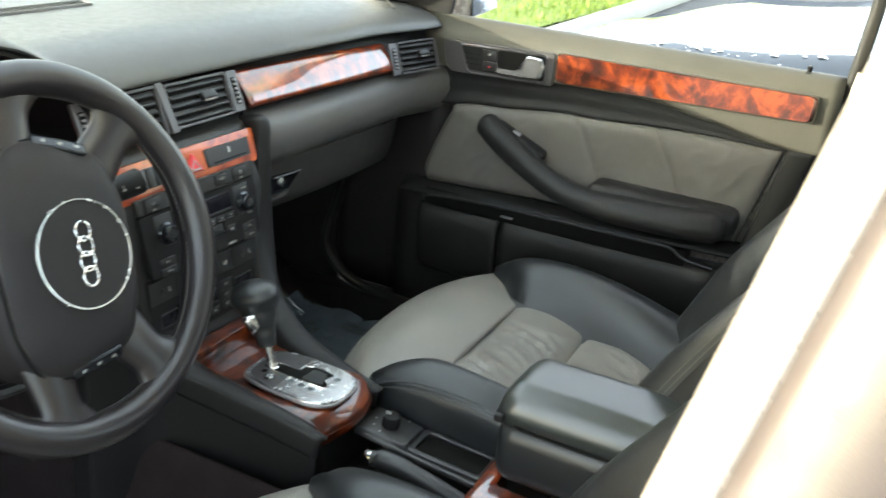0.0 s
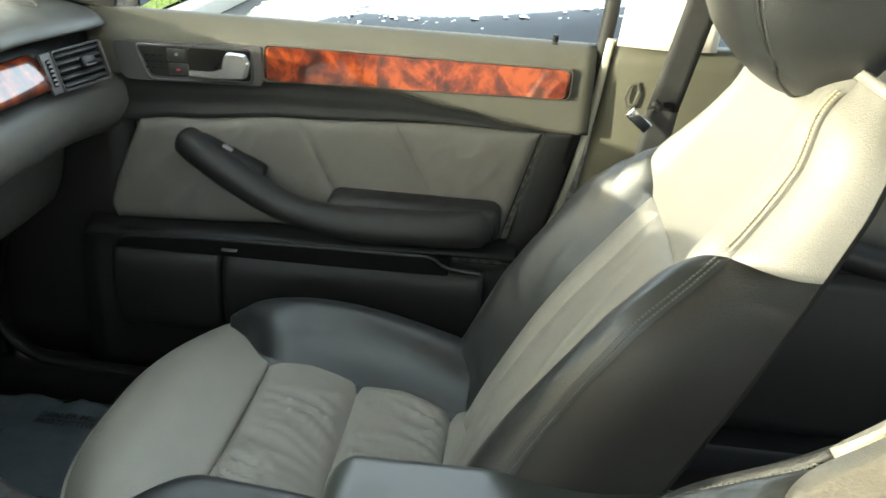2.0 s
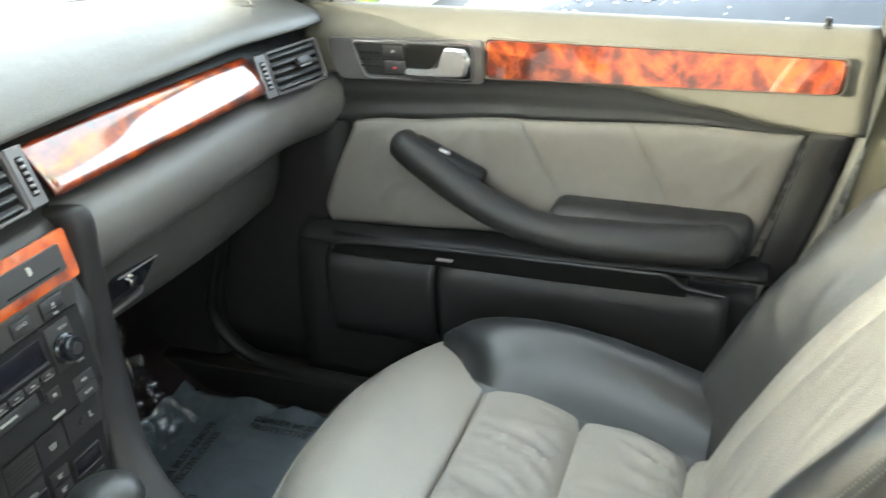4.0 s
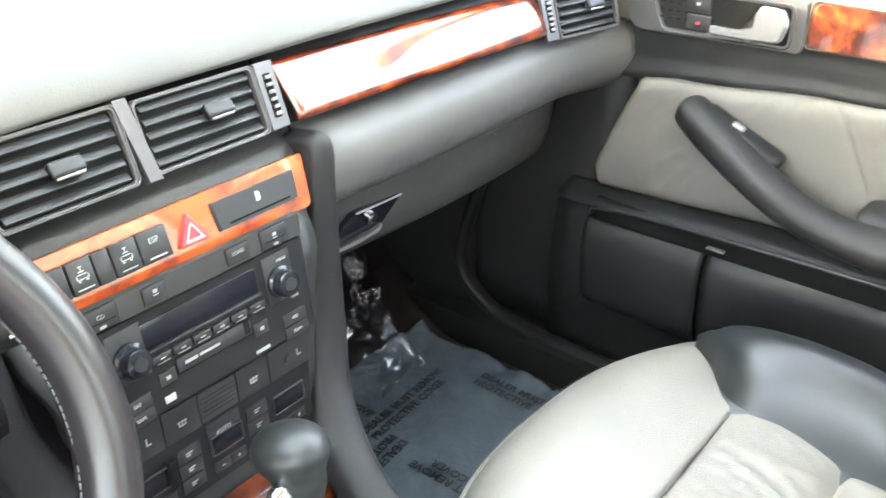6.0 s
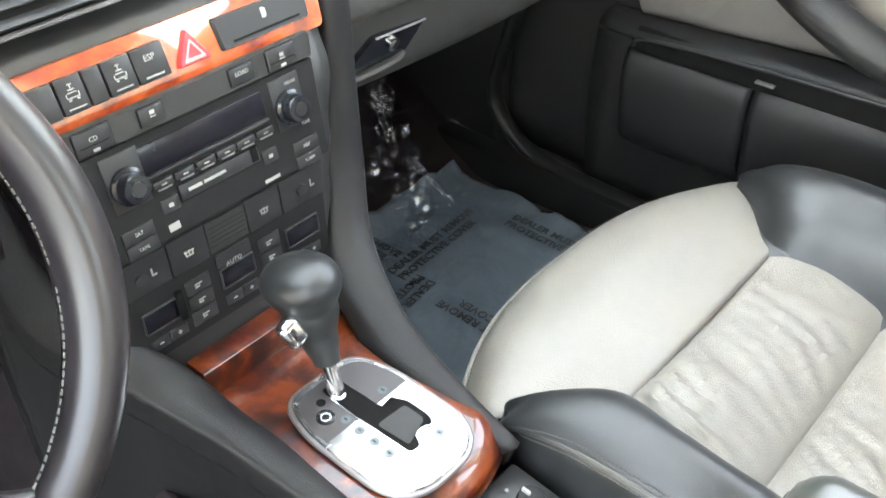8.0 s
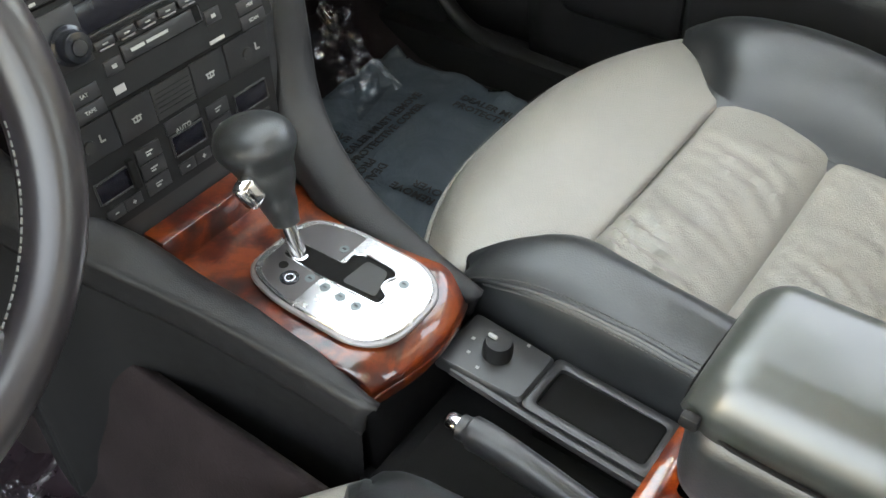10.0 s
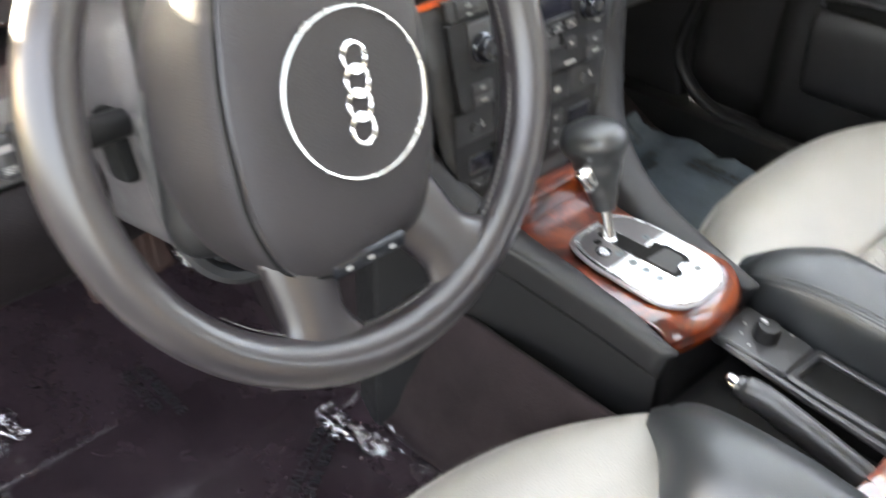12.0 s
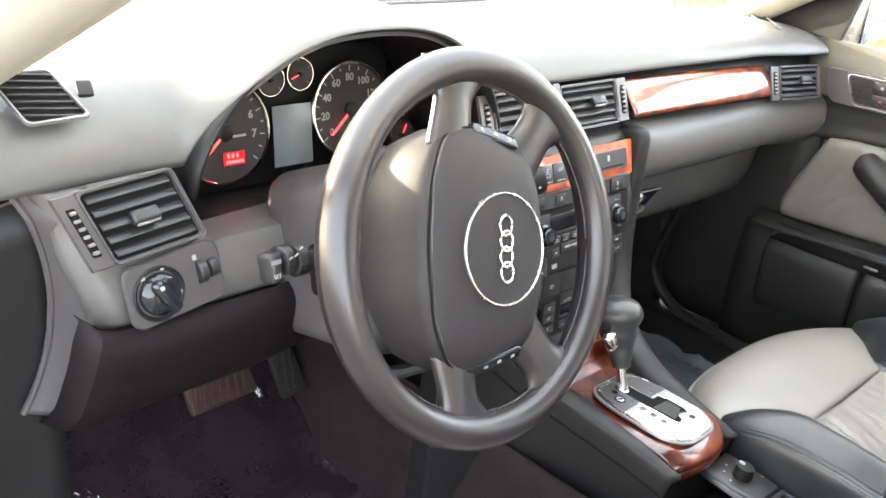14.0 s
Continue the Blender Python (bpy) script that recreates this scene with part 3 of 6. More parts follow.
for ya, za in ((0.768, 0.933), (0.620, 0.937)):
    part("stitch_line", stitches(lambda t: ((0.7025, ya - 0.052 * t, za - 0.095 * t), (-1, 0, 0)), 22, radius=0.0006), thread, door)
# rear edge strip beside the leather
part("edge_strip", sheet(lambda u, v: (0.7045 - 0.004 * math.sin(math.pi * u), (0.404 + 0.050 * (1 - v)) * (1 - u) + (rear_y(0.95 - 0.21 * (1 - v)) + 0.004) * u, 0.945 - 0.21 * (1 - v)), 8, 24), door_vinyl, door, "dark strip along the door's rear edge", solid=0.02)

def round_poly(pts, r, n=4):
    out = []
    k = len(pts)
    for i in range(k):
        p, a, b = Vector(pts[i]), Vector(pts[i - 1]), Vector(pts[(i + 1) % k])
        da, db = (a - p).normalized(), (b - p).normalized()
        s, e = p + da * min(r, (a - p).length / 2), p + db * min(r, (b - p).length / 2)
        for j in range(n + 1):
            t = j / n
            q = s * (1 - t) ** 2 + p * 2 * t * (1 - t) + e * t * t
            out.append((q.x, q.y))
    return out


# burl inlay with a satin surround
WF = face_frame((0.7015, 0.5935, 1.0140), (0, -1, 0), (-1, 0, 0.03))
wood_pts = round_poly([(-0.2185, 0.0225), (0.2185, 0.0225), (0.2165, -0.0180), (-0.2195, -0.0275)], 0.008)
part("burl_inlay", plate(wood_pts, 0.008, WF, 0.005), burl, door, "glossy red-brown burl inlay")
part("inlay_surround", ring([(x * 1.012, y * 1.10) for x, y in wood_pts], wood_pts, 0.0045, WF), trim_vinyl, door)
# handle bezel, grab recess, lever
HF = face_frame((0.7025, 0.922, 1.003), (0, -1, 0.02), (-1, 0.02, 0.03))
bez = [(-0.118, 0.026), (0.106, 0.030), (0.106, -0.028), (-0.100, -0.030), (-0.112, -0.016)]


bezel = part("handle_bezel", plate(round_poly(bez, 0.008), 0.004, HF, 0.0015), bezel_dark, door, "satin pewter handle surround")
rec = round_poly([(-0.082, 0.022), (0.092, 0.023), (0.092, -0.024), (-0.062, -0.025)], 0.010)
part("bezel_rim", ring([(x * 1.03, y * 1.1) for x, y in rec], rec, 0.0062, HF), chrome, bezel)
part("switch_pad", plate(round_poly([(-0.079, 0.020), (-0.004, 0.021), (-0.004, -0.022), (-0.060, -0.022)], 0.006), 0.0055, HF), black_plastic, bezel)
part("handle_recess", plate(round_poly([(-0.004, 0.021), (0.089, 0.021), (0.089, -0.022), (-0.004, -0.022)], 0.006), 0.0048, HF), shade_black, bezel)
part("lock_button", box(0.030, 0.018, 0.003, at(HF, -0.020, 0.010, 0.006), 0.001), button_plastic, bezel)
part("lock_button", box(0.030, 0.016, 0.003, at(HF, -0.018, -0.010, 0.006), 0.001), button_plastic, bezel)
part("lock_mark", bars([(-0.018, -0.011, 0.005, 0.0025)], at(HF, 0, 0, 0.0076)), hazard_red, bezel)
part("lock_mark", bars([(-0.020, 0.011, 0.0045, 0.0035)], at(HF, 0, 0, 0.0076)), print_white, bezel)
lever_pts = round_poly([(-0.004, -0.010), (-0.004, -0.019), (0.046, -0.0225), (0.084, -0.018), (0.090, 0.004), (0.084, 0.018), (0.054, 0.020), (0.052, 0.008), (0.046, -0.006), (0.032, -0.011)], 0.006, 4)
part("pull_lever", plate(lever_pts, 0.014, HF, 0.004), satin_chrome, bezel, "bright chrome pull lever")
for k in range(4):
    for j in range(3):
        part("speaker_slot", box(0.007, 0.002, 0.001, at(HF, -0.066 + 0.011 * k, -0.010 + 0.009 * j, 0.0056)), shade_black, bezel)
# lock knob on the sill
part("lock_knob", lathe([(0.0, 0), (0.010, 0), (0.010, 0.002), (0.004, 0.004), (0.004, 0.007), (0.0048, 0.011), (0.003, 0.013), (0, 0.013)], Matrix.Translation((0.738, 0.402, 1.064)), 16), black_plastic, door, "small lock knob in a round collar")
# armrest
arm_path = [(0.700, 0.944, 0.892), (0.680, 0.910, 0.878), (0.662, 0.840, 0.842), (0.652, 0.770, 0.812), (0.648, 0.705, 0.800), (0.648, 0.62, 0.799), (0.650, 0.53, 0.802), (0.662, 0.465, 0.806)]


def arm_r(t):
    k = min(1, t / 0.07 + 0.02) ** 0.5 * min(1, (1 - t) / 0.05 + 0.02) ** 0.4
    return (key([(0, 0.022), (0.2, 0.024), (0.5, 0.027), (0.7, 0.036), (1, 0.034)], t) * k, key([(0, 0.024), (0.2, 0.024), (0.5, 0.022), (0.7, 0.026), (1, 0.028)], t) * k)


arm = part("armrest", tube(arm_path, arm_r, 60, 20), door_vinyl, door, "black padded armrest with a grab handle")
part("armrest_root", block(0.650, 0.718, 0.455, 0.715, 0.780, 0.833, 0.018, 4), door_vinyl, arm)
part("switch_block", box(0.032, 0.115, 0.020, face_frame((0.686, 0.862, 0.872), (1, 0, 0), (0, -0.44, 1)), 0.010, 3), black_plastic, arm, "window switch block")
part("window_switch", box(0.011, 0.018, 0.008, face_frame((0.682, 0.866, 0.884), (1, 0, 0), (0, -0.44, 1)), 0.004, 3), satin, arm, "small silver window switch")
# ledge and pocket
part("ledge", sheet(lambda u, v: (0.716 - 0.039 * math.sin(v * math.pi / 2), 1.10 + (0.43 - 1.10) * u, leather_low(1.10 - 0.67 * u) + 0.004 - 0.020 * v + 0.004 * math.sin(math.pi * v)), 40, 8), black_plastic, door, "black ledge over the door pocket", solid=0.02)
part("pocket_slot", block(0.6815, 0.73, 0.528, 1.045, 0.708, 0.741, 0.002), shade_black, door)


def pocket_fn(ya, yb):
    def fn(u, v):
        y = ya + (yb - ya) * u
        top = key([(0.45, 0.720), (1.06, 0.710)], y)
        low = 0.564 + 0.05 * max(0, (0.56 - y) / 0.10) ** 2
        z = low + (top - low) * v
        e = min(u, 1 - u) * abs(ya - yb)
        x = 0.690 - 0.018 * (1 - (2 * v - 1) ** 6) + 0.004 * math.exp(-e / 0.003) + 0.010 * (1 - v) ** 2
        return (x, y, z)
    return fn


part("door_pocket", sheet(pocket_fn(1.058, 0.884), 24, 24), door_vinyl, door, "black map pocket front", solid=0.012)
part("door_pocket", sheet(pocket_fn(0.880, 0.474), 40, 24), door_vinyl, door, "black map pocket front", solid=0.012)
part("pocket_clip", box(0.012, 0.024, 0.003, Matrix.Translation((0.681, 0.868, 0.7205)), 0.001), satin, door)
part("pocket_rim", tube([(0.682, 1.050, 0.714), (0.679, 1.03, 0.728), (0.678, 0.90, 0.737), (0.678, 0.60, 0.742), (0.679, 0.556, 0.741), (0.679, 0.530, 0.727), (0.680, 0.48, 0.721)], 0.003, 60, 8), button_plastic, door)
part("lower_panel", sheet(lambda u, v: (0.712 - 0.012 * math.sin(math.pi * v), 1.12 + (0.44 - 1.12) * u, 0.47 + 0.25 * v), 20, 10), door_vinyl, door, solid=0.02)
part("front_panel", sheet(lambda u, v: (0.722, 1.29 - 0.26 * u, 0.48 + 0.56 * v), 6, 10), door_vinyl, door, solid=0.02)
part("outer_skin", block(0.80, 0.82, 0.33, 1.30, 0.40, 1.03, 0.008), silver_paint, door)
part("mirror_sail", plate([(1.30, 1.05), (1.05, 1.062), (1.02, 1.19), (1.10, 1.15)], 0.012, Matrix(((0, 0, -1, 0.745), (1, 0, 0, 0), (0, 1, 0, 0), (0, 0, 0, 1)))), black_plastic, door, "black mirror triangle")
mirror = part("wing_mirror", box(0.20, 0.10, 0.13, pose(0.93, 1.12, 1.10, 0, 0, 8), 0.03, 4), silver_paint, door, "champagne wing mirror")
part("mirror_glass", box(0.165, 0.004, 0.10, pose(0.925, 1.068, 1.10, 0, 0, 8), 0.001), chrome, mirror)

# ---- rear passenger door ----
rdoor = thing("rear_door", (0.73, -0.25, 0.45), "closed rear door with burl inlay and black pocket", "car door")
part("upper_trim", sheet(lambda u, v: (0.728 - 0.006 * math.sin(math.pi * v) + 0.04 * max(0, v - 0.8) * 5 * 0.4, 0.21 - 0.95 * u, 0.955 + 0.115 * v), 20, 12), trim_vinyl, rdoor, "olive-grey soft upper trim", solid=0.02)
part("leather_insert", sheet(lambda u, v: (0.735, 0.21 - 0.9 * u, 0.76 + 0.19 * v), 10, 8), door_leather, rdoor, solid=0.015)
part("lower_panel", sheet(lambda u, v: (0.722 - 0.015 * math.sin(math.pi * v), 0.20 - 0.9 * u, 0.47 + 0.29 * v), 10, 10), door_vinyl, rdoor, "black lower door panel", solid=0.02)
RF = face_frame((0.722, -0.055, 1.010), (0, -1, 0.0), (-1, 0, 0.03))
rb = part("handle_bezel", plate(outline(0.16, 0.056, 0.012), 0.004, RF, 0.0015), satin, rdoor)
part("handle_recess", plate(outline(0.13, 0.040, 0.010), 0.0046, RF), shade_black, rb)
part("pull_lever", box(0.05, 0.034, 0.016, at(RF, 0.03, 0.0, 0.008), 0.007, 3), chrome, rb, "bright chrome pull lever")
part("burl_inlay", plate(outline(0.34, 0.044, 0.010), 0.006, at(RF, 0.265, 0.003), 0.002), burl, rdoor, "glossy red-brown burl inlay")
part("armrest", tube([(0.70, 0.12, 0.87), (0.68, 0.02, 0.83), (0.67, -0.12, 0.80), (0.67, -0.4, 0.80)], lambda t: (0.026, 0.024), 30, 14), door_vinyl, rdoor)


# ---- front seats ----
SX = 0.345            # the passenger seat's middle


def dip(e, depth=0.005, reach=0.007):
    """How far leather sinks towards a seam, e metres away."""
    return -depth * math.exp(-e / reach)


def ease(t):
    return 0.5 - 0.5 * math.cos(math.pi * t)


def wrinkle(x, y, amount):
    """Creases that fan out from the seat's inner rear corner, sharp on one side, with fine ones between them."""
    a, b = 0.91 * x - 0.41 * y, 0.41 * x + 0.91 * y
    bend = 0.016 * noise.noise(Vector((b * 12, a * 8, 4.0)))
    folds = 1 - 2.4 * abs(noise.noise(Vector(((a + bend) * 42, b * 6, 1.7))))
    fine = 1 - 2.4 * abs(noise.noise(Vector(((a + bend * 1.5) * 105, b * 20, 5.1))))
    where = min(1, max(0, 0.45 + 1.3 * noise.noise(Vector((x * 9, y * 9, 9.0)))))
    return 1.5 * amount * where * (0.62 * max(0, folds) ** 1.6 + 0.26 * max(0, fine) ** 1.5)


FRONT = [(0.142, 0.747, 0.747, 0.653, 0.653), (0.186, 0.788, 0.783, 0.662, 0.652), (0.229, 0.850, 0.822, 0.670, 0.656), (0.233, 0.900, 0.842, 0.656, 0.640),
         (0.234, 0.928, 0.858, 0.618, 0.600), (0.230, 0.932, 0.866, 0.560, 0.550), (0.220, 0.925, 0.865, 0.500, 0.500)]


def front_fn(u, v):
    a, yc, ys, zc, zs = spline([Vector(r) for r in FRONT], v)
    t = 2 * ease(u) - 1
    k = abs(t) ** 2.6
    e = min((1 - abs(t)) * a, v * 0.35)
    z = zc + (zs - zc) * k + dip(e, 0.0045, 0.005) * (1 if v < 0.45 else 0.2)
    return (SX + a * t, yc + (ys - yc) * k, z + wobble((a * t, v, 0), 5, 0.002))


def insert_fn(y0, a0, z0, y1, a1, z1, sag, amount):
    def fn(u, v):
        s, t = ease(u), ease(v)
        a, y = a0 + (a1 - a0) * t, y0 + (y1 - y0) * t
        x = a * (2 * s - 1)
        e = min((1 - abs(2 * s - 1)) * a, t * abs(y0 - y1), (1 - t) * abs(y0 - y1))
        z = z0 + (z1 - z0) * t + 0.010 * (1 - (2 * t - 1) ** 2) - sag * (1 - (2 * s - 1) ** 2) + dip(e, 0.0045, 0.005)
        z += wrinkle(x, y, amount) * min(1, e / 0.018)
        return (SX + x, y, z)
    return fn


# stations of a cushion bolster: inner seam, crest, outer edge, foot, as (offset, y, z)
BOLSTER = [
    ((0.216, 0.822, 0.653), (0.225, 0.817, 0.657), (0.233, 0.808, 0.640), (0.229, 0.812, 0.55)),
    ((0.192, 0.790, 0.651), (0.212, 0.790, 0.684), (0.239, 0.778, 0.648), (0.230, 0.78, 0.53)),
    ((0.146, 0.747, 0.652), (0.200, 0.742, 0.702), (0.241, 0.735, 0.654), (0.230, 0.735, 0.52)),
    ((0.147, 0.690, 0.639), (0.198, 0.685, 0.705), (0.241, 0.68, 0.656), (0.230, 0.68, 0.52)),
    ((0.146, 0.625, 0.624), (0.196, 0.620, 0.698), (0.239, 0.61, 0.650), (0.229, 0.61, 0.52)),
    ((0.138, 0.550, 0.614), (0.190, 0.545, 0.682), (0.236, 0.54, 0.640), (0.226, 0.54, 0.52)),
    ((0.128, 0.470, 0.606), (0.184, 0.465, 0.658), (0.230, 0.46, 0.625), (0.222, 0.46, 0.52)),
]


def bolster_fn(sgn):
    def fn(u, v):
        cols = [spline([Vector(st[k]) for st in BOLSTER], v) for k in range(4)]
        pts = [cols[0] + Vector((-0.022, 0, -0.016)), cols[0], (cols[0] + cols[1]) / 2 + Vector((-0.003, 0, 0.013)), cols[1], (cols[1] + cols[2]) / 2 + Vector((0.008, 0, 0.010)), cols[2], cols[3]]
        p = spline(pts, ease(u))
        e = min(abs(ease(u) - 0.16) * 0.2, v * 0.4)
        p.z += dip(e, 0.005, 0.008) + wobble((p.x, p.y, 2), 30, 0.0012)
        return (SX + sgn * p.x, p.y, p.z)
    return fn


# the backrest: its own axes are offset from the middle, distance up the back, and depth forwards
RECLINE, HY, HZ = [radians(28)], 0.455, 0.585
BACK = {  # height: centre depth, inner seam (a, d), crest (a, d), outer seam (a, d), rear edge (a, d)
    0.00: (0.035, (0.118, 0.035), (0.185, 0.068), (0.227, 0.046), (0.226, -0.050)),
    0.10: (0.042, (0.120, 0.042), (0.188, 0.081), (0.229, 0.055), (0.230, -0.058)),
    0.22: (0.035, (0.122, 0.040), (0.186, 0.080), (0.223, 0.058), (0.228, -0.062)),
    0.346: (0.015, (0.124, 0.022), (0.178, 0.060), (0.214, 0.048), (0.222, -0.060)),
    0.445: (0.000, (0.118, 0.006), (0.150, 0.028), (0.176, 0.012), (0.204, -0.058)),
    0.53: (0.002, (0.095, 0.004), (0.125, 0.014), (0.150, 0.001), (0.186, -0.056)),
    0.58: (0.010, (0.080, 0.010), (0.105, 0.016), (0.128, 0.008), (0.170, -0.048)),
    0.615: (0.000, (0.064, 0.000), (0.084, 0.000), (0.106, -0.004), (0.142, -0.036)),
}
SK = sorted(BACK)


def back_place(a, s, d):
    th = RECLINE[0]
    s *= 1.04
    return Vector((SX + a, HY - s * math.sin(th) + d * math.cos(th), HZ + s * math.cos(th) + d * math.sin(th)))


def back_key(s):
    rows = [Vector((BACK[k][0], *BACK[k][1], *BACK[k][2], *BACK[k][3], *BACK[k][4])) for k in SK]
    for i in range(len(SK) - 1):
        if s <= SK[i + 1] or i == len(SK) - 2:
            f = (s - SK[i]) / (SK[i + 1] - SK[i])
            return spline(rows, (i + min(max(f, 0), 1)) / (len(SK) - 1))
    return rows[-1]


def back_pt(u, s, sink=0.0):
    """u: 0 the middle, 1 the inner seam, 2 the crest, 3 the outer seam, 4 the rear edge; negative on the other side."""
    c, a1, d1, a2, d2, a3, d3, a4, d4 = back_key(s)
    pts = [(-a4, d4, 0), (-a3, d3, 0), (-a2, d2, 0), (-a1, d1, 0), (0, c, 0), (a1, d1, 0), (a2, d2, 0), (a3, d3, 0), (a4, d4, 0)]
    if abs(u) > 3:
        f = abs(u) - 3
        a, d = a3 + (a4 - a3) * f + 0.012 * math.sin(math.pi * f), d3 + (d4 - d3) * f
        a *= 1 if u > 0 else -1
    else:
        p = spline([Vector(q) for q in pts], (u + 4) / 8)
        a, d = p.x, p.y
    return back_place(a, s, d + sink)


def join_s(u):
    return 0.385 + 0.06 * min(1, max(0, (abs(u) - 1) / 2)) ** 0.8


def side_join(u):
    """Where grey meets black down the backrest's side."""
    return 0.445 + 0.028 * max(0, abs(u) - 3)


def back_panel(u0, u1, s0, s1, bulge=0.0, creases=0.0):
    def fn(i, j):
        u = u0 + (u1 - u0) * ease(i)
        a, b = (s0(u) if callable(s0) else s0), (s1(u) if callable(s1) else s1)
        s = a + (b - a) * ease(j)
        e = min(ease(i), 1 - ease(i)) * abs(u1 - u0) * 0.06
        e = min(e, s - a, b - s if b < 0.61 else 1.0)
        sink = dip(max(e, 0), 0.006, 0.008) + bulge
        p = back_pt(u, s, sink)
        return p + Vector((0, 1, 0)) * (wrinkle(p.x, p.z, creases) * min(1, max(e, 0) / 0.02) + wobble(p, 14, 0.0012))
    return fn


def build_seat(rest_back=0.0):
    seat = thing("front_seat", (SX, 0.60, FLOOR), "grey and black leather front seat with headrest beside the centre console", "car seat", "front seats")
    cush = part("cushion_front", sheet(front_fn, 48, 48), grey_leather, seat, "grey leather cushion front", solid=0.012)
    part("cushion_panel", sheet(insert_fn(0.751, 0.150, 0.653, 0.624, 0.150, 0.626, 0.006, 0.0085), 70, 60), grey_leather, seat, "creased grey leather seat panel", solid=0.012)
    part("cushion_panel", sheet(insert_fn(0.627, 0.150, 0.626, 0.492, 0.134, 0.608, 0.006, 0.0075), 70, 60), grey_leather, seat, "creased grey leather seat panel", solid=0.012)
    part("cushion_panel", sheet(insert_fn(0.495, 0.132, 0.608, 0.40, 0.124, 0.611, 0.0, 0.001), 20, 16), grey_leather, seat, solid=0.012)
    for sgn in (1, -1):
        b = part("cushion_bolster", sheet(bolster_fn(sgn), 36, 60, flip=sgn < 0), black_leather, seat, "black leather side bolster", solid=0.012)

        skin = bolster_fn(sgn)

        def edge(u, lift):
            def fn(t):
                v = 0.05 + 0.86 * t
                p, q, r = Vector(skin(u, v)), Vector(skin(u + 0.02, v)), Vector(skin(u, v + 0.02))
                n = (q - p).cross(r - p).normalized()
                n = n if n.z > 0 else -n
                return p + n * lift, n
            return fn
        part("piping", tube([edge(0.655, 0.0002)(k / 30)[0] for k in range(31)], 0.0021, 70, 6), black_leather, b)
        for su in (0.632, 0.678):
            part("stitching", stitches(edge(su, 0.0006), 80, radius=0.0008), thread, b)
    part("front_piping", tube([Vector(front_fn(k / 24, 0.66)) + Vector((0, 0.002, 0)) for k in range(25)], 0.0022, 60, 6), grey_leather, cush)
    for fv in (0.60, 0.70):
        part("stitching", stitches(lambda t: (Vector(front_fn(0.03 + 0.94 * t, fv)) + Vector((0, 0.0012, 0.0006)), Vector((0, 0.8, 0.6))), 110, radius=0.0006), seam_thread, cush)
    part("seat_base", block(SX - 0.215, SX + 0.215, 0.46, 0.86, FLOOR + 0.04, 0.56, 0.03, 3), black_plastic, seat, "black plastic seat base")
    for dx in (-0.17, 0.17):
        part("seat_rail", block(SX + dx - 0.02, SX + dx + 0.02, 0.36, 0.88, FLOOR, FLOOR + 0.05, 0.006), black_plastic, seat)
    # backrest
    part("back_panel", sheet(back_panel(-0.58, 0.58, 0.0, 0.385, creases=0.002), 50, 70, flip=True), grey_leather, seat, "grey leather backrest panel", solid=0.012)
    for sgn in (1, -1):
        part("back_wing", sheet(back_panel(sgn * 0.56, sgn * 1.02, 0.0, 0.385, creases=0.001), 20, 60, flip=sgn > 0), grey_leather, seat, "grey leather backrest wing", solid=0.012)
    for sgn in (1, -1):
        part("back_bolster", sheet(back_panel(sgn * 1, sgn * 3, 0.0, join_s, creases=0.0035), 48, 90, flip=sgn > 0), black_leather, seat, "black leather backrest bolster", solid=0.012)
        part("back_side", sheet(back_panel(sgn * 3, sgn * 4, 0.0, side_join), 24, 50, flip=sgn > 0), door_vinyl, seat, "black backrest side, made duller for its shade", solid=0.012)
        part("shoulder_side", sheet(back_panel(sgn * 3, sgn * 4, side_join, 0.615), 20, 26, flip=sgn > 0), grey_leather, seat, "grey leather backrest shoulder", solid=0.012)
        for off in (2.935, 3.014):
            s3 = part("stitching", stitches(lambda t: (back_pt(sgn * off, 0.06 + 0.38 * t, 0.0005), Vector((sgn * 0.5, 0.7, 0.5))), 110, radius=0.0013), seam_thread, seat)
            part("stitching", stitches(lambda t: (back_pt(sgn * off, 0.45 + 0.15 * t, 0.0005), Vector((sgn * 0.5, 0.7, 0.5))), 46, radius=0.0011), pale_thread, seat)
    part("shoulder_panel", sheet(back_panel(-3, 3, join_s, 0.615), 90, 40, flip=True), grey_leather, seat, "grey leather upper backrest", solid=0.012)

    def cap(u, v):
        w = -4 + 8 * u
        p, q = back_pt(w, 0.615), back_place(back_pt(w, 0.615).x - SX, 0.606, -0.048)
        m = p + (q - p) * v
        return m + Vector((0, 0, min(0.010, 0.13 * (q - p).length) * math.sin(math.pi * v)))
    part("back_top", sheet(cap, 40, 10), grey_leather, seat, solid=0.01)
    part("back_shell", sheet(lambda u, v: back_place(0.97 * back_key(0.615 * v)[7] * (2 * u - 1), 0.615 * v, back_key(0.615 * v)[8] - 0.012 * (1 - (2 * u - 1) ** 4)), 24, 24), black_plastic, seat, "dark backrest shell", solid=0.012)

    # headrest
    crown = back_place(0, 0.615, 0)
    HRY, HRZ = 0.019 + crown.y - rest_back, 0.062 + crown.z

    def rest(u, v):
        ph, th = math.pi * (v - 0.5), 2 * math.pi * u
        c, s = math.cos(ph), math.sin(ph)
        e = 0.55
        f = lambda q: math.copysign(abs(q) ** e, q)
        zz = f(s)
        w = 0.130 + 0.012 * zz - 0.014 * zz * zz
        a = w * f(c) * f(math.cos(th))
        d = (0.081 + 0.004 * zz) * f(c) * f(math.sin(th)) + 0.014 * (1 - (a / 0.14) ** 2)
        d *= 1 - 0.38 * max(0, -zz) ** 1.6
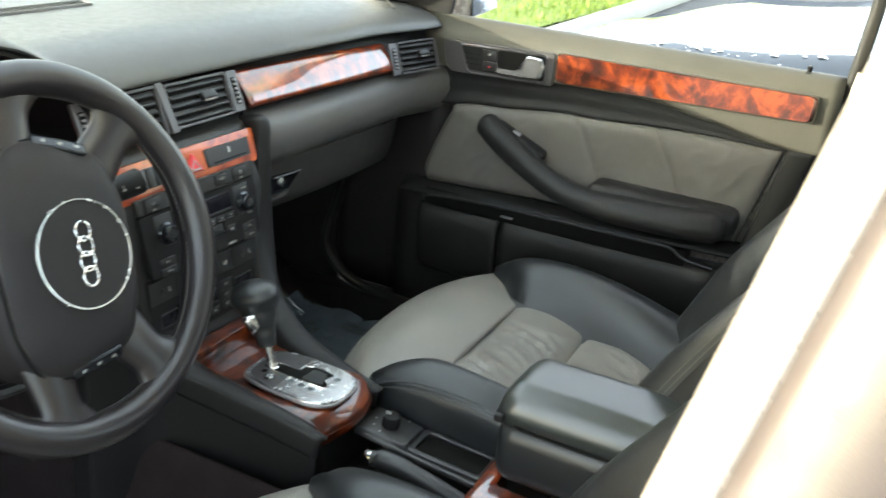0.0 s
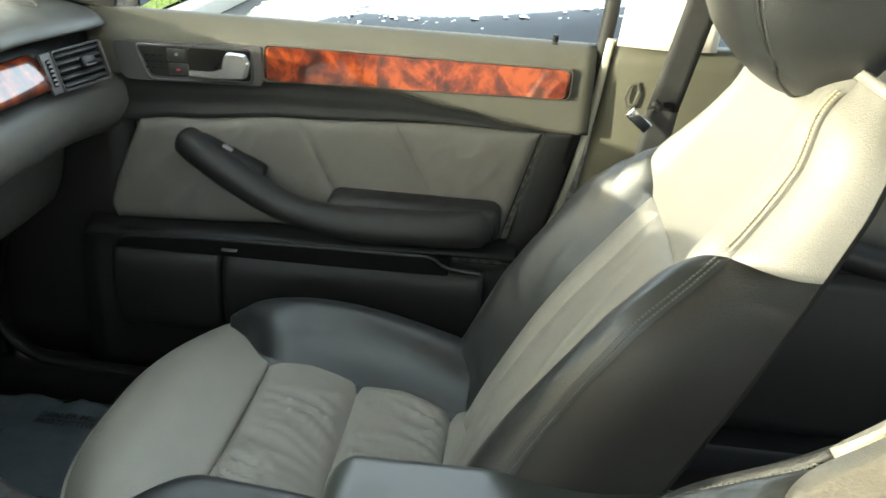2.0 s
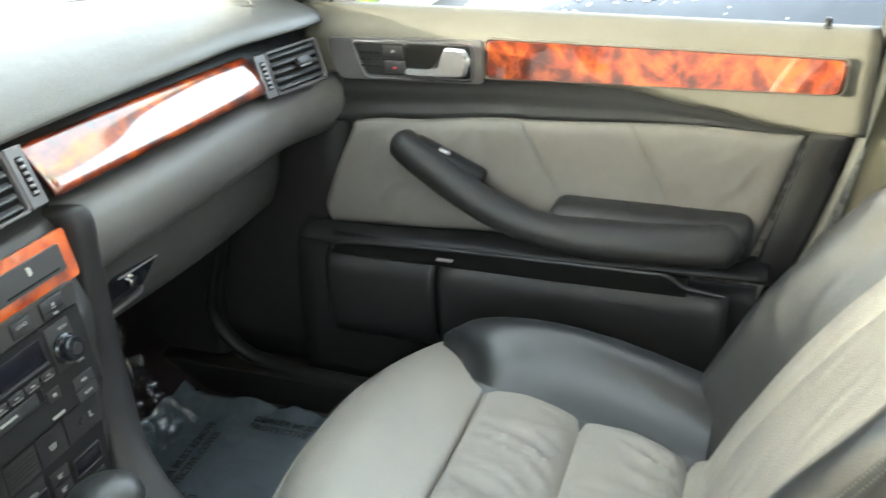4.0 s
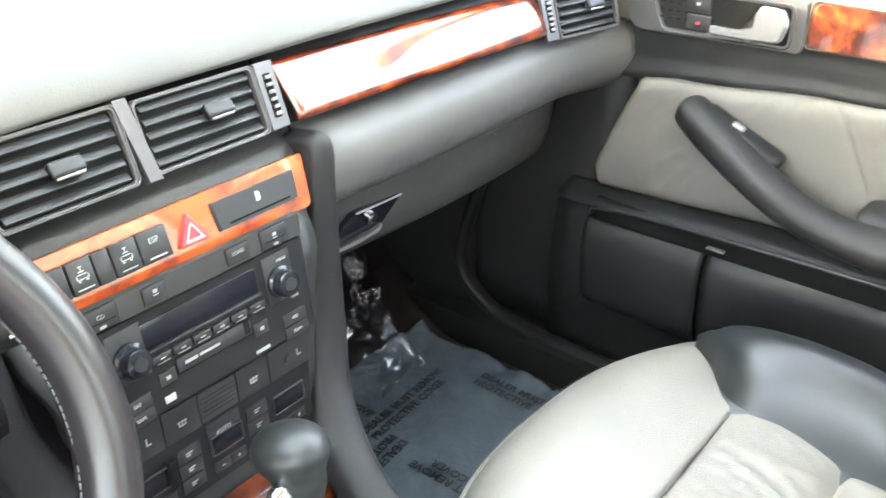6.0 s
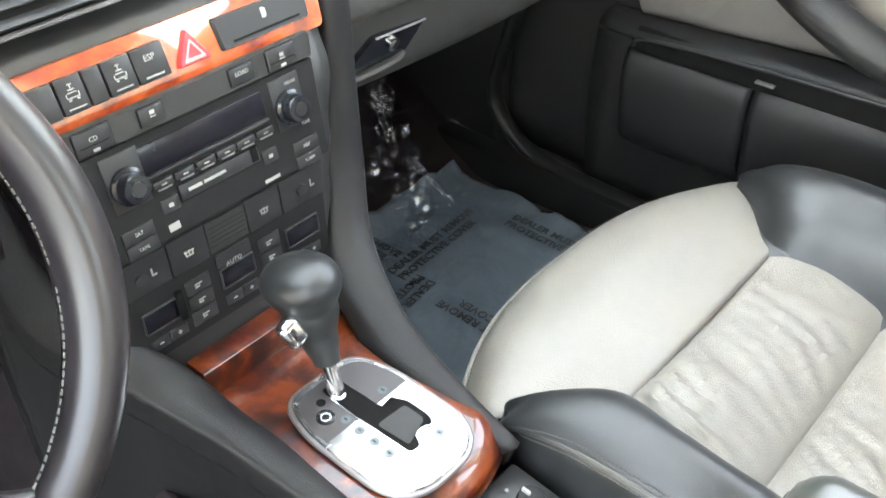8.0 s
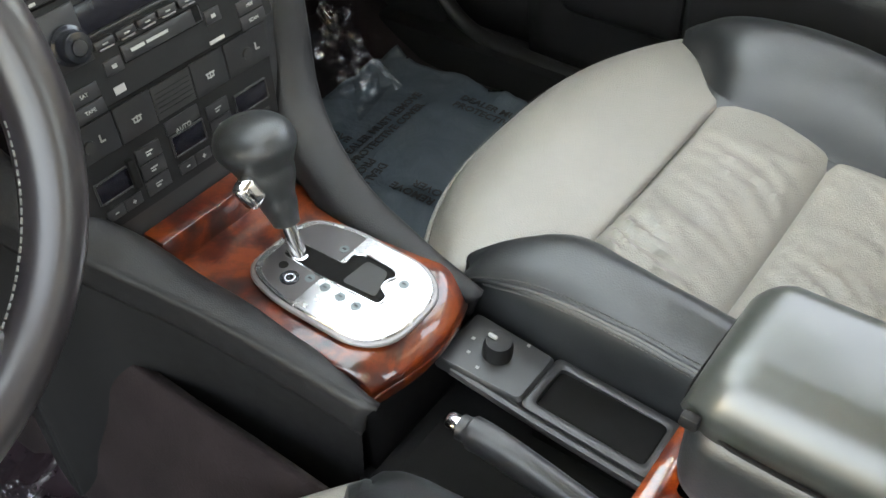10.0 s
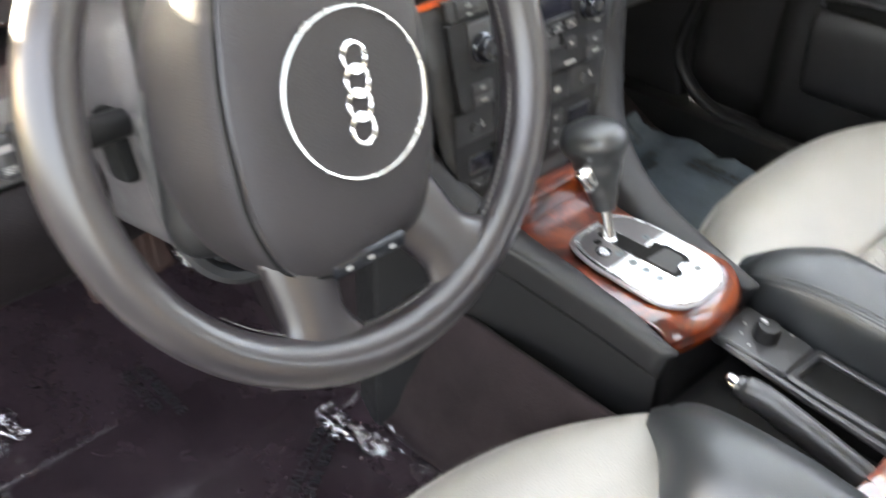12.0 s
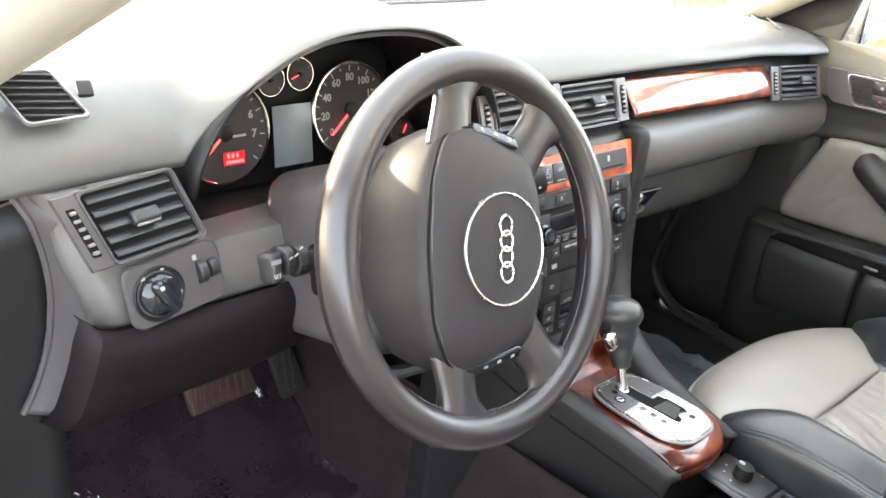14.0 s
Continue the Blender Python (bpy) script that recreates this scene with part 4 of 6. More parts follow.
        groove = 0.004 * math.exp(-((abs(a) - 0.102) / 0.004) ** 2)
        q = Vector((a, HRY - HY + d - (groove if math.sin(th) > 0 else 0) + 0.022 * zz, HRZ - HZ + 0.092 * zz - 0.015 * d / 0.07))
        return Vector((SX, HY, HZ)) + q
    hr = part("headrest", sheet(rest, 64, 40), black_leather, seat, "black leather headrest")
    for u0 in (0.115, 0.385):
        part("headrest_piping", tube([rest(u0, 0.06 + 0.88 * k / 30) for k in range(31)], 0.0022, 70, 6), black_leather, hr)
        part("stitching", stitches(lambda t: (rest(u0 + (0.012 if u0 > 0.2 else -0.012), 0.08 + 0.84 * t), Vector((0.7 if u0 < 0.2 else -0.7, 0.7, 0))), 90, radius=0.0006), thread, hr)
    for dx in (-0.06, 0.06):
        part("headrest_post", tube([back_place(dx, 0.59, -0.022), back_place(dx, 0.65, 0.020)], 0.0055, 6, 12), chrome, hr)
    return seat


seat = build_seat()
HY, HZ = 0.512, 0.607          # the driver's backrest stands further forwards on its cushion
driver_seat = build_seat(0.045)
driver_seat.location = (SX - 0.656, 0.533, FLOOR - 0.021)
tagged(driver_seat, "grey and black leather driver's seat behind the steering wheel")

# rear bench
bench = thing("rear_seat", (XC, -0.55, FLOOR), "grey leather rear bench in shade", "car seat")
part("bench_cushion", sheet(lambda u, v: (XC + 0.66 * (2 * u - 1), -0.30 - 0.5 * v, 0.60 + 0.05 * math.sin(math.pi * min(v * 1.3, 1)) - 0.12 * max(0, 0.12 - v) * 8 + 0.012 * math.cos(u * 18)), 40, 20), grey_leather, bench, solid=0.1)
part("bench_back", sheet(lambda u, v: (XC + 0.66 * (2 * u - 1), -0.78 - 0.22 * v - 0.03 * math.sin(u * 9) ** 2, 0.60 + 0.52 * v), 40, 20), grey_leather, bench, solid=0.1)

# seat belt on the pillar
belt = thing("seat_belt", (0.66, 0.27, 0.95), "black seat belt with a chrome tongue by the pillar", "seat belt")
part("webbing", sheet(lambda u, v: (0.66 - 0.07 * v, 0.250 + 0.021 * (2 * u - 1) - 0.075 * v, 1.0 + 0.42 * v), 4, 10), webbing, belt, solid=0.0015)
part("webbing", sheet(lambda u, v: (0.66 + 0.02 * v, 0.250 + 0.021 * (2 * u - 1) + 0.05 * v, 1.0 - 0.46 * v), 4, 10), webbing, belt, solid=0.0015)
part("tongue", box(0.006, 0.036, 0.016, pose(0.640, 0.282, 0.990, 40, 0, 0), 0.002, 3), chrome, belt)
part("tongue_grip", box(0.010, 0.018, 0.012, pose(0.645, 0.260, 1.010, 35, 0, 0), 0.005, 3), black_plastic, belt)

# ---- dashboard ----
dash = thing("dashboard", (XC, 1.25, 0.80), "dark grey dashboard with air vents and a burl strip", "dashboard")


def hood_z(x):
    """The arch over the instruments."""
    q = (x + 0.288) / 0.205
    return 0.960 + 0.172 * max(0, 1 - abs(q) ** 2.4) ** 0.5 if abs(q) < 1 else 0


def lip(x):
    """The front edge of the dashboard's top pad: (y, z)."""
    base = key([(-0.67, 1.012), (-0.50, 1.012), (-0.13, 1.042), (0.0, 1.045), (0.45, 1.046), (0.71, 1.046)], x)
    yb = key([(-0.67, 1.095), (-0.50, 1.105), (-0.14, 1.096), (0.2, 1.096), (0.50, 1.086), (0.71, 1.052)], x)
    h = hood_z(x)
    f = min(1, max(0, (h - base) / 0.10))
    return yb + (1.072 - yb) * f * f * (3 - 2 * f), max(base, h)


def top_fn(u, v):
    x = -0.672 + 1.384 * u
    y0, z0 = lip(x)
    top = max(1.098 - 0.02 * (2 * u - 1) ** 4, z0 + 0.014)
    back = 1.60 - 0.16 * (2 * u - 1) ** 2
    if v < 0.5:
        t = v / 0.5 * math.pi / 2
        y = y0 + 0.10 * (1 - math.cos(t))
        z = z0 + (top - z0) * math.sin(t)
    else:
        f = (v - 0.5) / 0.5
        y = y0 + 0.10 + (back - y0 - 0.10) * f
        settle = 1.10 - 0.02 * (2 * u - 1) ** 4
        z = top + (settle - top) * min(1, f * 2.2) ** 2 * (3 - 2 * min(1, f * 2.2)) - 0.03 * f ** 2
    return (x, y, z)


part("top_pad", sheet(top_fn, 150, 40, flip=True), dash_vinyl, dash, "grey soft-touch dashboard top", solid=0.014)


def pad_fn(u, v):
    x = 0.186 + 0.542 * u
    pts = [(0, 1.094, 0.978), (0, 1.078, 0.974), (0, 1.062, 0.957), (0, 1.058, 0.930), (0, 1.070, 0.900), (0, 1.098, 0.880), (0, 1.125, 0.872)]
    p = spline(pts, v)
    k = max(0, u - 0.75) / 0.25
    return (x, p.y - 0.030 * k * k, p.z - 0.004 * math.sin(math.pi * u))


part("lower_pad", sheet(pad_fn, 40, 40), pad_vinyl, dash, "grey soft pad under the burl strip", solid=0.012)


def back_fn(u, v):
    return (0.165 + 0.55 * u, 1.092 + 0.022 * v - 0.028 * max(0, u - 0.6) / 0.4, 0.972 + 0.08 * v)


part("strip_backing", sheet(back_fn, 4, 2), black_plastic, dash, solid=0.01)


def glove_fn(u, v):
    x = 0.205 + 0.475 * u
    p = spline([(0, 1.118, 0.878), (0, 1.122, 0.850), (0, 1.132, 0.815), (0, 1.150, 0.790), (0, 1.20, 0.778), (0, 1.40, 0.79)], v)
    return (x, p.y + 0.012 * (2 * u - 1) ** 2, p.z - 0.012 * u)


glove = part("glovebox_lid", sheet(glove_fn, 30, 30), shaded_glove_vinyl, dash, "grey glovebox lid with its shade painted in", solid=0.012)
GF = face_frame((0.305, 1.1195, 0.832), (1, 0, -0.03), (0, -1, -0.32))
part("latch_recess", plate(round_poly([(-0.026, 0.017), (0.050, 0.015), (0.027, -0.021), (-0.054, -0.011)], 0.005), 0.006, GF), gloss_black, glove, "glovebox latch panel")
part("latch_lip", tube([GF @ Vector(p) for p in ((-0.024, 0.0175, 0.007), (0.012, 0.0165, 0.0072), (0.049, 0.0155, 0.007))], 0.0012, 10, 6), satin, glove)
part("key_lock", lathe([(0.0075, 0), (0.0075, 0.004), (0.006, 0.005), (0, 0.005)], at(GF, 0.004, 0.002, 0.006), 18), chrome, glove)
part("key_slot", box(0.0015, 0.008, 0.001, at(GF, 0.004, 0.002, 0.0112)), shade_black, glove)
part("footwell_panel", sheet(lambda u, v: (0.19 + 0.50 * u, 1.30 + 0.25 * v, 0.80 - 0.02 * v), 6, 6), black_plastic, dash, solid=0.01)

part("latch_handle", tube([GF @ Vector(p) for p in ((-0.064, -0.0255, 0.004), (-0.03, -0.0235, 0.008), (0.012, -0.0215, 0.008), (0.026, -0.019, 0.004))], lambda t: (0.006, 0.004), 16, 8), shaded_glove_vinyl, glove, "moulded glovebox pull")

# burl strip
SF = face_frame((0.380, 1.0830, 1.006), (1, -0.050, 0.004), (0, -1, 0.78))


def strip_fn(u, v):
    x = -0.204 + 0.384 * u
    y = -0.028 + 0.003 * u + (0.0575 - 0.003 * u) * v
    return SF @ Vector((x - 0.010 * v * (1 - 2 * u) * 0.5, y, 0.003 + 0.005 * (1 - abs(2 * v - 1) ** 5) + 0.004 * math.sin(math.pi * u)))


part("burl_strip", sheet(strip_fn, 40, 16), burl, dash, "glossy burl strip above the glovebox", solid=0.006)


def vent(m, w, h, slats, tab, wheel=None, mat=frame_grey, skew=0.0):
    """An air vent: a frame, dark duct, tilted slats, a tab on one slat, and a thumb wheel at one side."""
    sk = lambda pts: [(x + skew * y, y) for x, y in pts]
    fr = part("air_vent", ring(sk(outline(w, h, 0.006)), sk(outline(w - 0.006, h - 0.006, 0.004)), 0.006, m), mat, dash, "louvred air vent")
    part("vent_rim", ring(sk(outline(w + 0.001, h + 0.001, 0.006)), sk(outline(w - 0.0016, h - 0.0016, 0.005)), 0.0072, m, 0.0005), frame_grey, fr)
    part("duct", plate(sk(outline(w - 0.002, h - 0.002, 0.004)), 0.0008, m), shade_black, fr)
    for k in range(slats):
        y = -h / 2 + h * (k + 0.75) / (slats + 0.5)
        part("slat", box(w - 0.012, h / slats * 0.60, 0.0022, at(m, skew * y, y, 0.003) @ pose(0, 0, 0, -38, 0, 0), 0.0009), button_plastic, fr)
    tx, ty = tab
    part("vent_tab", box(0.027, 0.013, 0.009, at(m, tx + skew * ty, ty, 0.0075) @ pose(0, 0, 0, -25, 0, 0), 0.003, 3), button_plastic, fr, "sliding vent tab")
    part("tab_edge", box(0.023, 0.003, 0.003, at(m, tx + skew * ty, ty - 0.006, 0.0105), 0.001), satin, fr)
    if wheel is not None:
        part("wheel_plate", plate(sk([(wheel - 0.010, h / 2), (wheel - 0.010, -h / 2), (wheel + 0.010, -h / 2), (wheel + 0.010, h / 2)]), 0.005, m, 0.001), mat, fr)
        part("wheel_slot", plate(sk(round_poly([(wheel - 0.004, h * 0.33), (wheel - 0.004, -h * 0.33), (wheel + 0.004, -h * 0.33), (wheel + 0.004, h * 0.33)], 0.002)), 0.0056, m), shade_black, fr)
        tw = bmesh.new()
        for k in range(6):
            yy = h * 0.27 * (2 * k / 5 - 1)
            merge(tw, box(0.006, 0.0030, 0.003, at(m, wheel + skew * yy, yy, 0.0062), 0.0009))
        part("thumb_wheel", tw, satin, fr)
    return fr


VC = face_frame((-0.003, 1.086, 1.0115), (1, 0.0, 0), (0, -1, 0.38))
vent(at(VC, -0.038, 0.001), 0.112, 0.062, 5, (0.004, -0.001), -0.068)
vent(at(VC, 0.090, 0.001), 0.118, 0.058, 5, (0.014, 0.004), 0.072)
part("vent_bridge", plate([(0.016, 0.034), (0.024, -0.032), (0.036, -0.032), (0.028, 0.034)], 0.008, VC, 0.001), frame_grey, dash)
VR = face_frame((0.634, 1.0590, 1.001), (1, -0.20, 0), (-0.20, -1, 0.36))
vent(VR, 0.104, 0.056, 5, (0.012, 0.004), -0.063)
VL = face_frame((-0.547, 1.0735, 0.987), (1, 0.10, 0.06), (0.10, -1, 0.42))
vent(VL, 0.092, 0.066, 5, (0.0, 0.0), -0.056, skew=-0.26)


def left_fascia(u, v):
    left = key([(0.0, -0.636), (0.45, -0.614), (1.0, -0.594)], v)
    x = left + (-0.170 - left) * u
    p = spline([(0, 1.112, 1.016), (0, 1.094, 1.006), (0, 1.078, 0.975), (0, 1.066, 0.945), (0, 1.058, 0.915), (0, 1.062, 0.885)], v)
    q = (x + 0.660) / 0.49
    mid = max(0, 1 - abs(q - 0.68) / 0.36)
    z = p.z
    if q > 0.325 and v < 0.6:
        f = min(1, (q - 0.325) / 0.035)
        z = min(z, 0.950 + (z - 0.950) * (1 - f))
    edge = max(0, 1 - (x - left) / 0.022)
    return (x, p.y + 0.022 * edge * edge + 0.02 * mid * (1 - v) + 0.012 * max(0, (v - 0.92) / 0.08) ** 2, z)


part("driver_fascia", sheet(left_fascia, 90, 48), pad_vinyl, dash, "dark grey fascia beside the steering column", solid=0.012)


def end_panel(u, v):
    """The rounded panel that turns round the dashboard's end, its outer edge an oval."""
    z = 1.012 - 0.218 * v
    outer = -0.612 - 0.026 * abs((v - 0.50) / 0.5) ** 2.2
    x = -0.582 + (outer + 0.582) * u
    return (x, 1.080 + 0.030 * u * u + 0.024 * max(0, v - 0.45) + 0.16 * max(0, 0.12 - v), z)


part("end_panel", sheet(end_panel, 16, 40), end_vinyl, dash, "rounded dashboard end panel", solid=0.010)
part("end_lip", tube([Vector(end_panel(1, k / 24)) for k in range(25)], 0.0035, 60, 8), end_vinyl, dash)
part("hinge_shade", sheet(lambda u, v: (-0.600 - 0.22 * u, 1.124 + 0.012 * math.sin(math.pi * u), 0.40 + 0.60 * v - 0.06 * u), 12, 16), black_plastic, dash, "black sheet painting the shade at the door hinges", solid=0.012)
part("end_seal", tube([(-0.712, 1.42, 1.10), (-0.712, 1.20, 1.08), (-0.712, 1.112, 1.00), (-0.712, 1.100, 0.90), (-0.712, 1.108, 0.70), (-0.712, 1.115, 0.46)], 0.014, 50, 10), rubber, dash, "black door-opening seal")


def knee_fn(u, v):
    left = -0.606 - 0.010 * ease(min(1, v * 1.3))
    x = left + (-0.135 - left) * u
    col = max(0, 1 - ((x + 0.31) / 0.11) ** 2)
    p = spline([(0, 1.060, 0.886), (0, 1.050, 0.874), (0, 1.060, 0.84), (0, 1.085, 0.80), (0, 1.14, 0.775), (0, 1.30, 0.78)], v)
    return (x, p.y + 0.012 * col, p.z + 0.02 * u * v + 0.020 * max(0, 1 - u / 0.06) ** 2 * (1 - v)) if u > 0 else (x, p.y + 0.016, p.z + 0.02 * (1 - v))


part("knee_panel", sheet(knee_fn, 50, 30), shaded_knee_vinyl, dash, "lower knee panel, footwell shade in its colour", solid=0.012)
# demister vent on the driver's corner
DF = face_frame((-0.603, 1.131, 1.081), (0.93, 0.10, -0.30), (-0.10, -0.62, 0.78))
dv = part("side_demister", ring(round_poly([(-0.037, 0.024), (0.013, 0.027), (0.036, -0.024), (-0.016, -0.029)], 0.006), round_poly([(-0.034, 0.021), (0.011, 0.0235), (0.032, -0.0205), (-0.014, -0.0255)], 0.005), 0.0035, DF), satin, dash, "slanted side demister vent")
part("duct", plate(round_poly([(-0.035, 0.022), (0.012, 0.025), (0.034, -0.022), (-0.015, -0.027)], 0.005), 0.001, DF), shade_black, dv)
for k in range(7):
    y = -0.018 + 0.036 * k / 6
    part("slat", box(0.046, 0.0020, 0.003, at(DF, -0.45 * y - 0.001, y * 1.15, 0.002) @ pose(0, 0, 0, 0, 0, -4), 0.0006), button_plastic, dv)
part("sun_sensor", box(0.014, 0.016, 0.006, at(DF, 0.036, 0.004, 0.002), 0.003, 2), black_plastic, dash)
# grilles along the windscreen
for gx, gy, gw in ((0.04, 1.362, 0.24), (0.655, 1.150, 0.11)):
    gm = face_frame((gx, gy, 1.0955 if gx < 0.4 else 1.080), (1, 0.9 if gx > 0.4 else 0, 0), (0, -0.03, 1))
    gr = part("demister_grille", ring(outline(gw, 0.03, 0.006), outline(gw - 0.008, 0.022, 0.004), 0.004, gm), dash_vinyl, dash)
    for k in range(int(gw / 0.009)):
        part("slat", box(0.003, 0.022, 0.004, at(gm, -gw / 2 + 0.008 + k * 0.009, 0, 0.001)), black_plastic, gr)

# ---- instruments ----
cluster = thing("instrument_cluster", (-0.31, 1.21, 0.95), "instrument cluster with lit red displays under a hood", "instrument cluster")
part("housing", block(-0.475, -0.145, 1.222, 1.24, 0.925, 1.082, 0.006), black_plastic, cluster)
part("shelf", sheet(lambda u, v: (-0.47 + 0.32 * u, 1.075 + 0.15 * v, 0.950 - 0.022 * v), 8, 6), black_plastic, cluster, solid=0.01)


def hood_in(u, v):
    x = -0.490 + 0.404 * u
    z = max(hood_z(x), 0.948)
    return (x * (1 - 0.04 * v) - 0.305 * 0.04 * v, 1.080 + 0.147 * v, z - 0.004 - 0.020 * v)


part("hood_lining", sheet(hood_in, 60, 8), black_plastic, cluster, "black lining under the hood", solid=0.004)
CF = face_frame((-0.306, 1.203, 1.005), (1, 0, 0), (0, -1, 0.16))


def dial(x, y, r, needle, marks, name, numerals=(), span=(220, -40)):
    m = at(CF, x, y, 0.001)
    d = part(name, plate([(r * math.cos(2 * math.pi * k / 40), r * math.sin(2 * math.pi * k / 40)) for k in range(40)], 0.001, m), dial_face, cluster, "round black gauge with a bright ring")
    part("bright_ring", ring([(r * 1.06 * math.cos(2 * math.pi * k / 40), r * 1.06 * math.sin(2 * math.pi * k / 40)) for k in range(40)],
                             [(r * 0.99 * math.cos(2 * math.pi * k / 40), r * 0.99 * math.sin(2 * math.pi * k / 40)) for k in range(40)], 0.004, m, 0.001), chrome, d)
    tick = bmesh.new()
    for k in range(marks):
        a = radians(span[0] + (span[1] - span[0]) * k / (marks - 1))
        big = k % 2 == 0
        merge(tick, box(r * (0.12 if big else 0.07), r * 0.025, 0.0004, m @ pose(r * 0.90 * math.cos(a), r * 0.90 * math.sin(a), 0.0014) @ pose(0, 0, 0, 0, 0, math.degrees(a))))
    part("scale_marks", tick, print_white, d)
    for k, s in numerals:
        a = radians(span[0] + (span[1] - span[0]) * k / (marks - 1))
        writing(s, r * 0.23, at(m, r * 0.70 * math.cos(a), r * 0.70 * math.sin(a), 0.0013), print_white, d, "numeral")
    a = radians(needle)
    part("needle", box(r * 0.78, r * 0.05, 0.0012, m @ pose(r * 0.36 * math.cos(a), r * 0.36 * math.sin(a), 0.004) @ pose(0, 0, 0, 0, 0, needle), 0.0005), needle_red, d)
    part("needle_hub", lathe([(r * 0.17, 0.001), (r * 0.17, 0.005), (r * 0.13, 0.0062), (0, 0.0062)], m, 20), black_plastic, d)
    return d


tach = dial(-0.080, -0.003, 0.053, 222, 17, "rev_counter", [(0, "0"), (2, "1"), (12, "6"), (14, "7")])
part("clock_display", box(0.026, 0.014, 0.001, at(CF, -0.070, -0.031, 0.003)), dim_red, tach, "red digital clock")
for bx, by, bw, bh in ((-0.0775, -0.028, 0.003, 0.0045), (-0.072, -0.028, 0.003, 0.0045), (-0.0665, -0.028, 0.003, 0.0045), (-0.070, -0.0345, 0.021, 0.003)):
    part("clock_digit", bars([(bx, by, bw, bh)], at(CF, 0, 0, 0.0036)), lcd_red, tach)
part("unit_mark", bars([(-0.062, -0.008, 0.016, 0.0025)], at(CF, 0, 0, 0.0024)), print_white, tach)
speed = dial(0.090, 0.004, 0.053, 222, 17, "speedometer", [(0, "0"), (2, "20"), (4, "40"), (6, "60"), (8, "80"), (10, "100"), (12, "120"), (14, "140")])
part("mileage_display", box(0.022, 0.016, 0.001, at(CF, 0.093, -0.028, 0.003)), dim_red, speed, "red mileage display")
for by in (-0.0245, -0.0315):
    part("mileage_digit", bars([(0.093, by, 0.016, 0.0035)], at(CF, 0, 0, 0.0036)), lcd_red, speed)
dial(-0.020, 0.047, 0.017, 150, 5, "temperature_gauge")
dial(0.019, 0.050, 0.017, 200, 5, "fuel_gauge")
dial(-0.141, -0.042, 0.019, 200, 5, "oil_gauge")
dial(0.168, -0.036, 0.019, 60, 5, "battery_gauge")
part("driver_display", box(0.052, 0.068, 0.002, at(CF, 0.008, -0.016, 0.001), 0.001), lcd_grey, cluster, "grey driver display")
for dx in (-0.006, 0.022):
    part("reset_button", lathe([(0.003, 0), (0.003, 0.007), (0, 0.007)], at(CF, dx, -0.056, 0.0), 10), black_plastic, cluster)

# headlight switch
hl = thing("headlight_switch", (-0.527, 1.058, 0.92), "black rotary headlight switch panel in the fascia", "light switch")
HL = face_frame((-0.527, 1.0535, 0.926), (1, 0.05, 0.12), (0.05, -1, 0.22))
part("switch_panel", plate(outline(0.094, 0.056, 0.012), 0.0035, HL, 0.0012), end_vinyl, hl)
part("panel_rim", ring(outline(0.0955, 0.0575, 0.0125), outline(0.094, 0.056, 0.012), 0.0030, HL, 0.0004), frame_grey, hl)
part("dial_bowl", lathe([(0.024, 0.0), (0.025, 0.0050), (0.0235, 0.0058), (0.020, 0.003), (0, 0.003)], at(HL, -0.018, -0.002, 0)), black_plastic, hl)
knob = part("rotary_knob", lathe([(0.0190, 0.0), (0.0190, 0.006), (0.0165, 0.0095), (0.009, 0.012), (0, 0.0125)], at(HL, -0.018, -0.002, 0.002)), gloss_black, hl)
part("knob_grip", box(0.012, 0.036, 0.011, at(HL, -0.018, -0.002, 0.0165) @ pose(0, 0, 0, 0, 0, 28), 0.005, 4), gloss_black, knob)
part("knob_dot", lathe([(0.0022, 0), (0.0018, 0.001), (0, 0.0012)], at(HL, -0.023, 0.008, 0.022), 12), print_white, knob)
part("dimmer_wheel", lathe([(0.010, -0.004), (0.011, -0.003), (0.011, 0.003), (0.010, 0.004)], at(HL, 0.026, 0.002, 0.002) @ pose(0, 0, 0, 0, 90, 0), 20), button_plastic, hl)
part("dimmer_wheel", lathe([(0.008, -0.004), (0.009, -0.003), (0.009, 0.003), (0.008, 0.004)], at(HL, 0.038, 0.002, 0.002) @ pose(0, 0, 0, 0, 90, 0), 20), button_plastic, hl)
part("panel_marks", bars([(-0.030, 0.016, 0.004, 0.003), (-0.010, 0.019, 0.004, 0.003), (0.004, -0.008, 0.003, 0.004), (0.022, 0.017, 0.004, 0.005)], at(HL, 0, 0, 0.0045)), print_white, hl)

# ---- centre stack ----
stack = thing("centre_console", (XC, 0.85, FLOOR), "dark centre console with burl shifter panel between the seats", "centre console")
PROFILE = [(0, 1.100, 0.982), (0, 1.088, 0.972), (0, 1.076, 0.962), (0, 1.058, 0.925), (0, 1.045, 0.905), (0, 1.034, 0.880), (0, 1.028, 0.840), (0, 1.024, 0.800), (0, 1.018, 0.740), (0, 1.016, 0.700)]


def stack_fn(u, v):
    p = spline(PROFILE, v)
    w = key([(0.700, 0.088), (0.731, 0.096), (0.791, 0.112), (0.842, 0.122), (0.905, 0.138), (0.95, 0.150), (0.985, 0.164)], p.z)
    return (0.022 + w * (2 * u - 1), p.y, p.z)


part("stack_panel", sheet(stack_fn, 20, 40), stack_plastic, stack, "black stack fascia", solid=0.02)

BOW = [(0.190, 1.092, 0.974), (0.196, 1.058, 0.972), (0.194, 1.052, 0.928), (0.193, 1.050, 0.862), (0.184, 1.038, 0.792), (0.155, 1.002, 0.732), (0.124, 0.932, 0.698), (0.105, 0.850, 0.682), (0.096, 0.786, 0.670)]


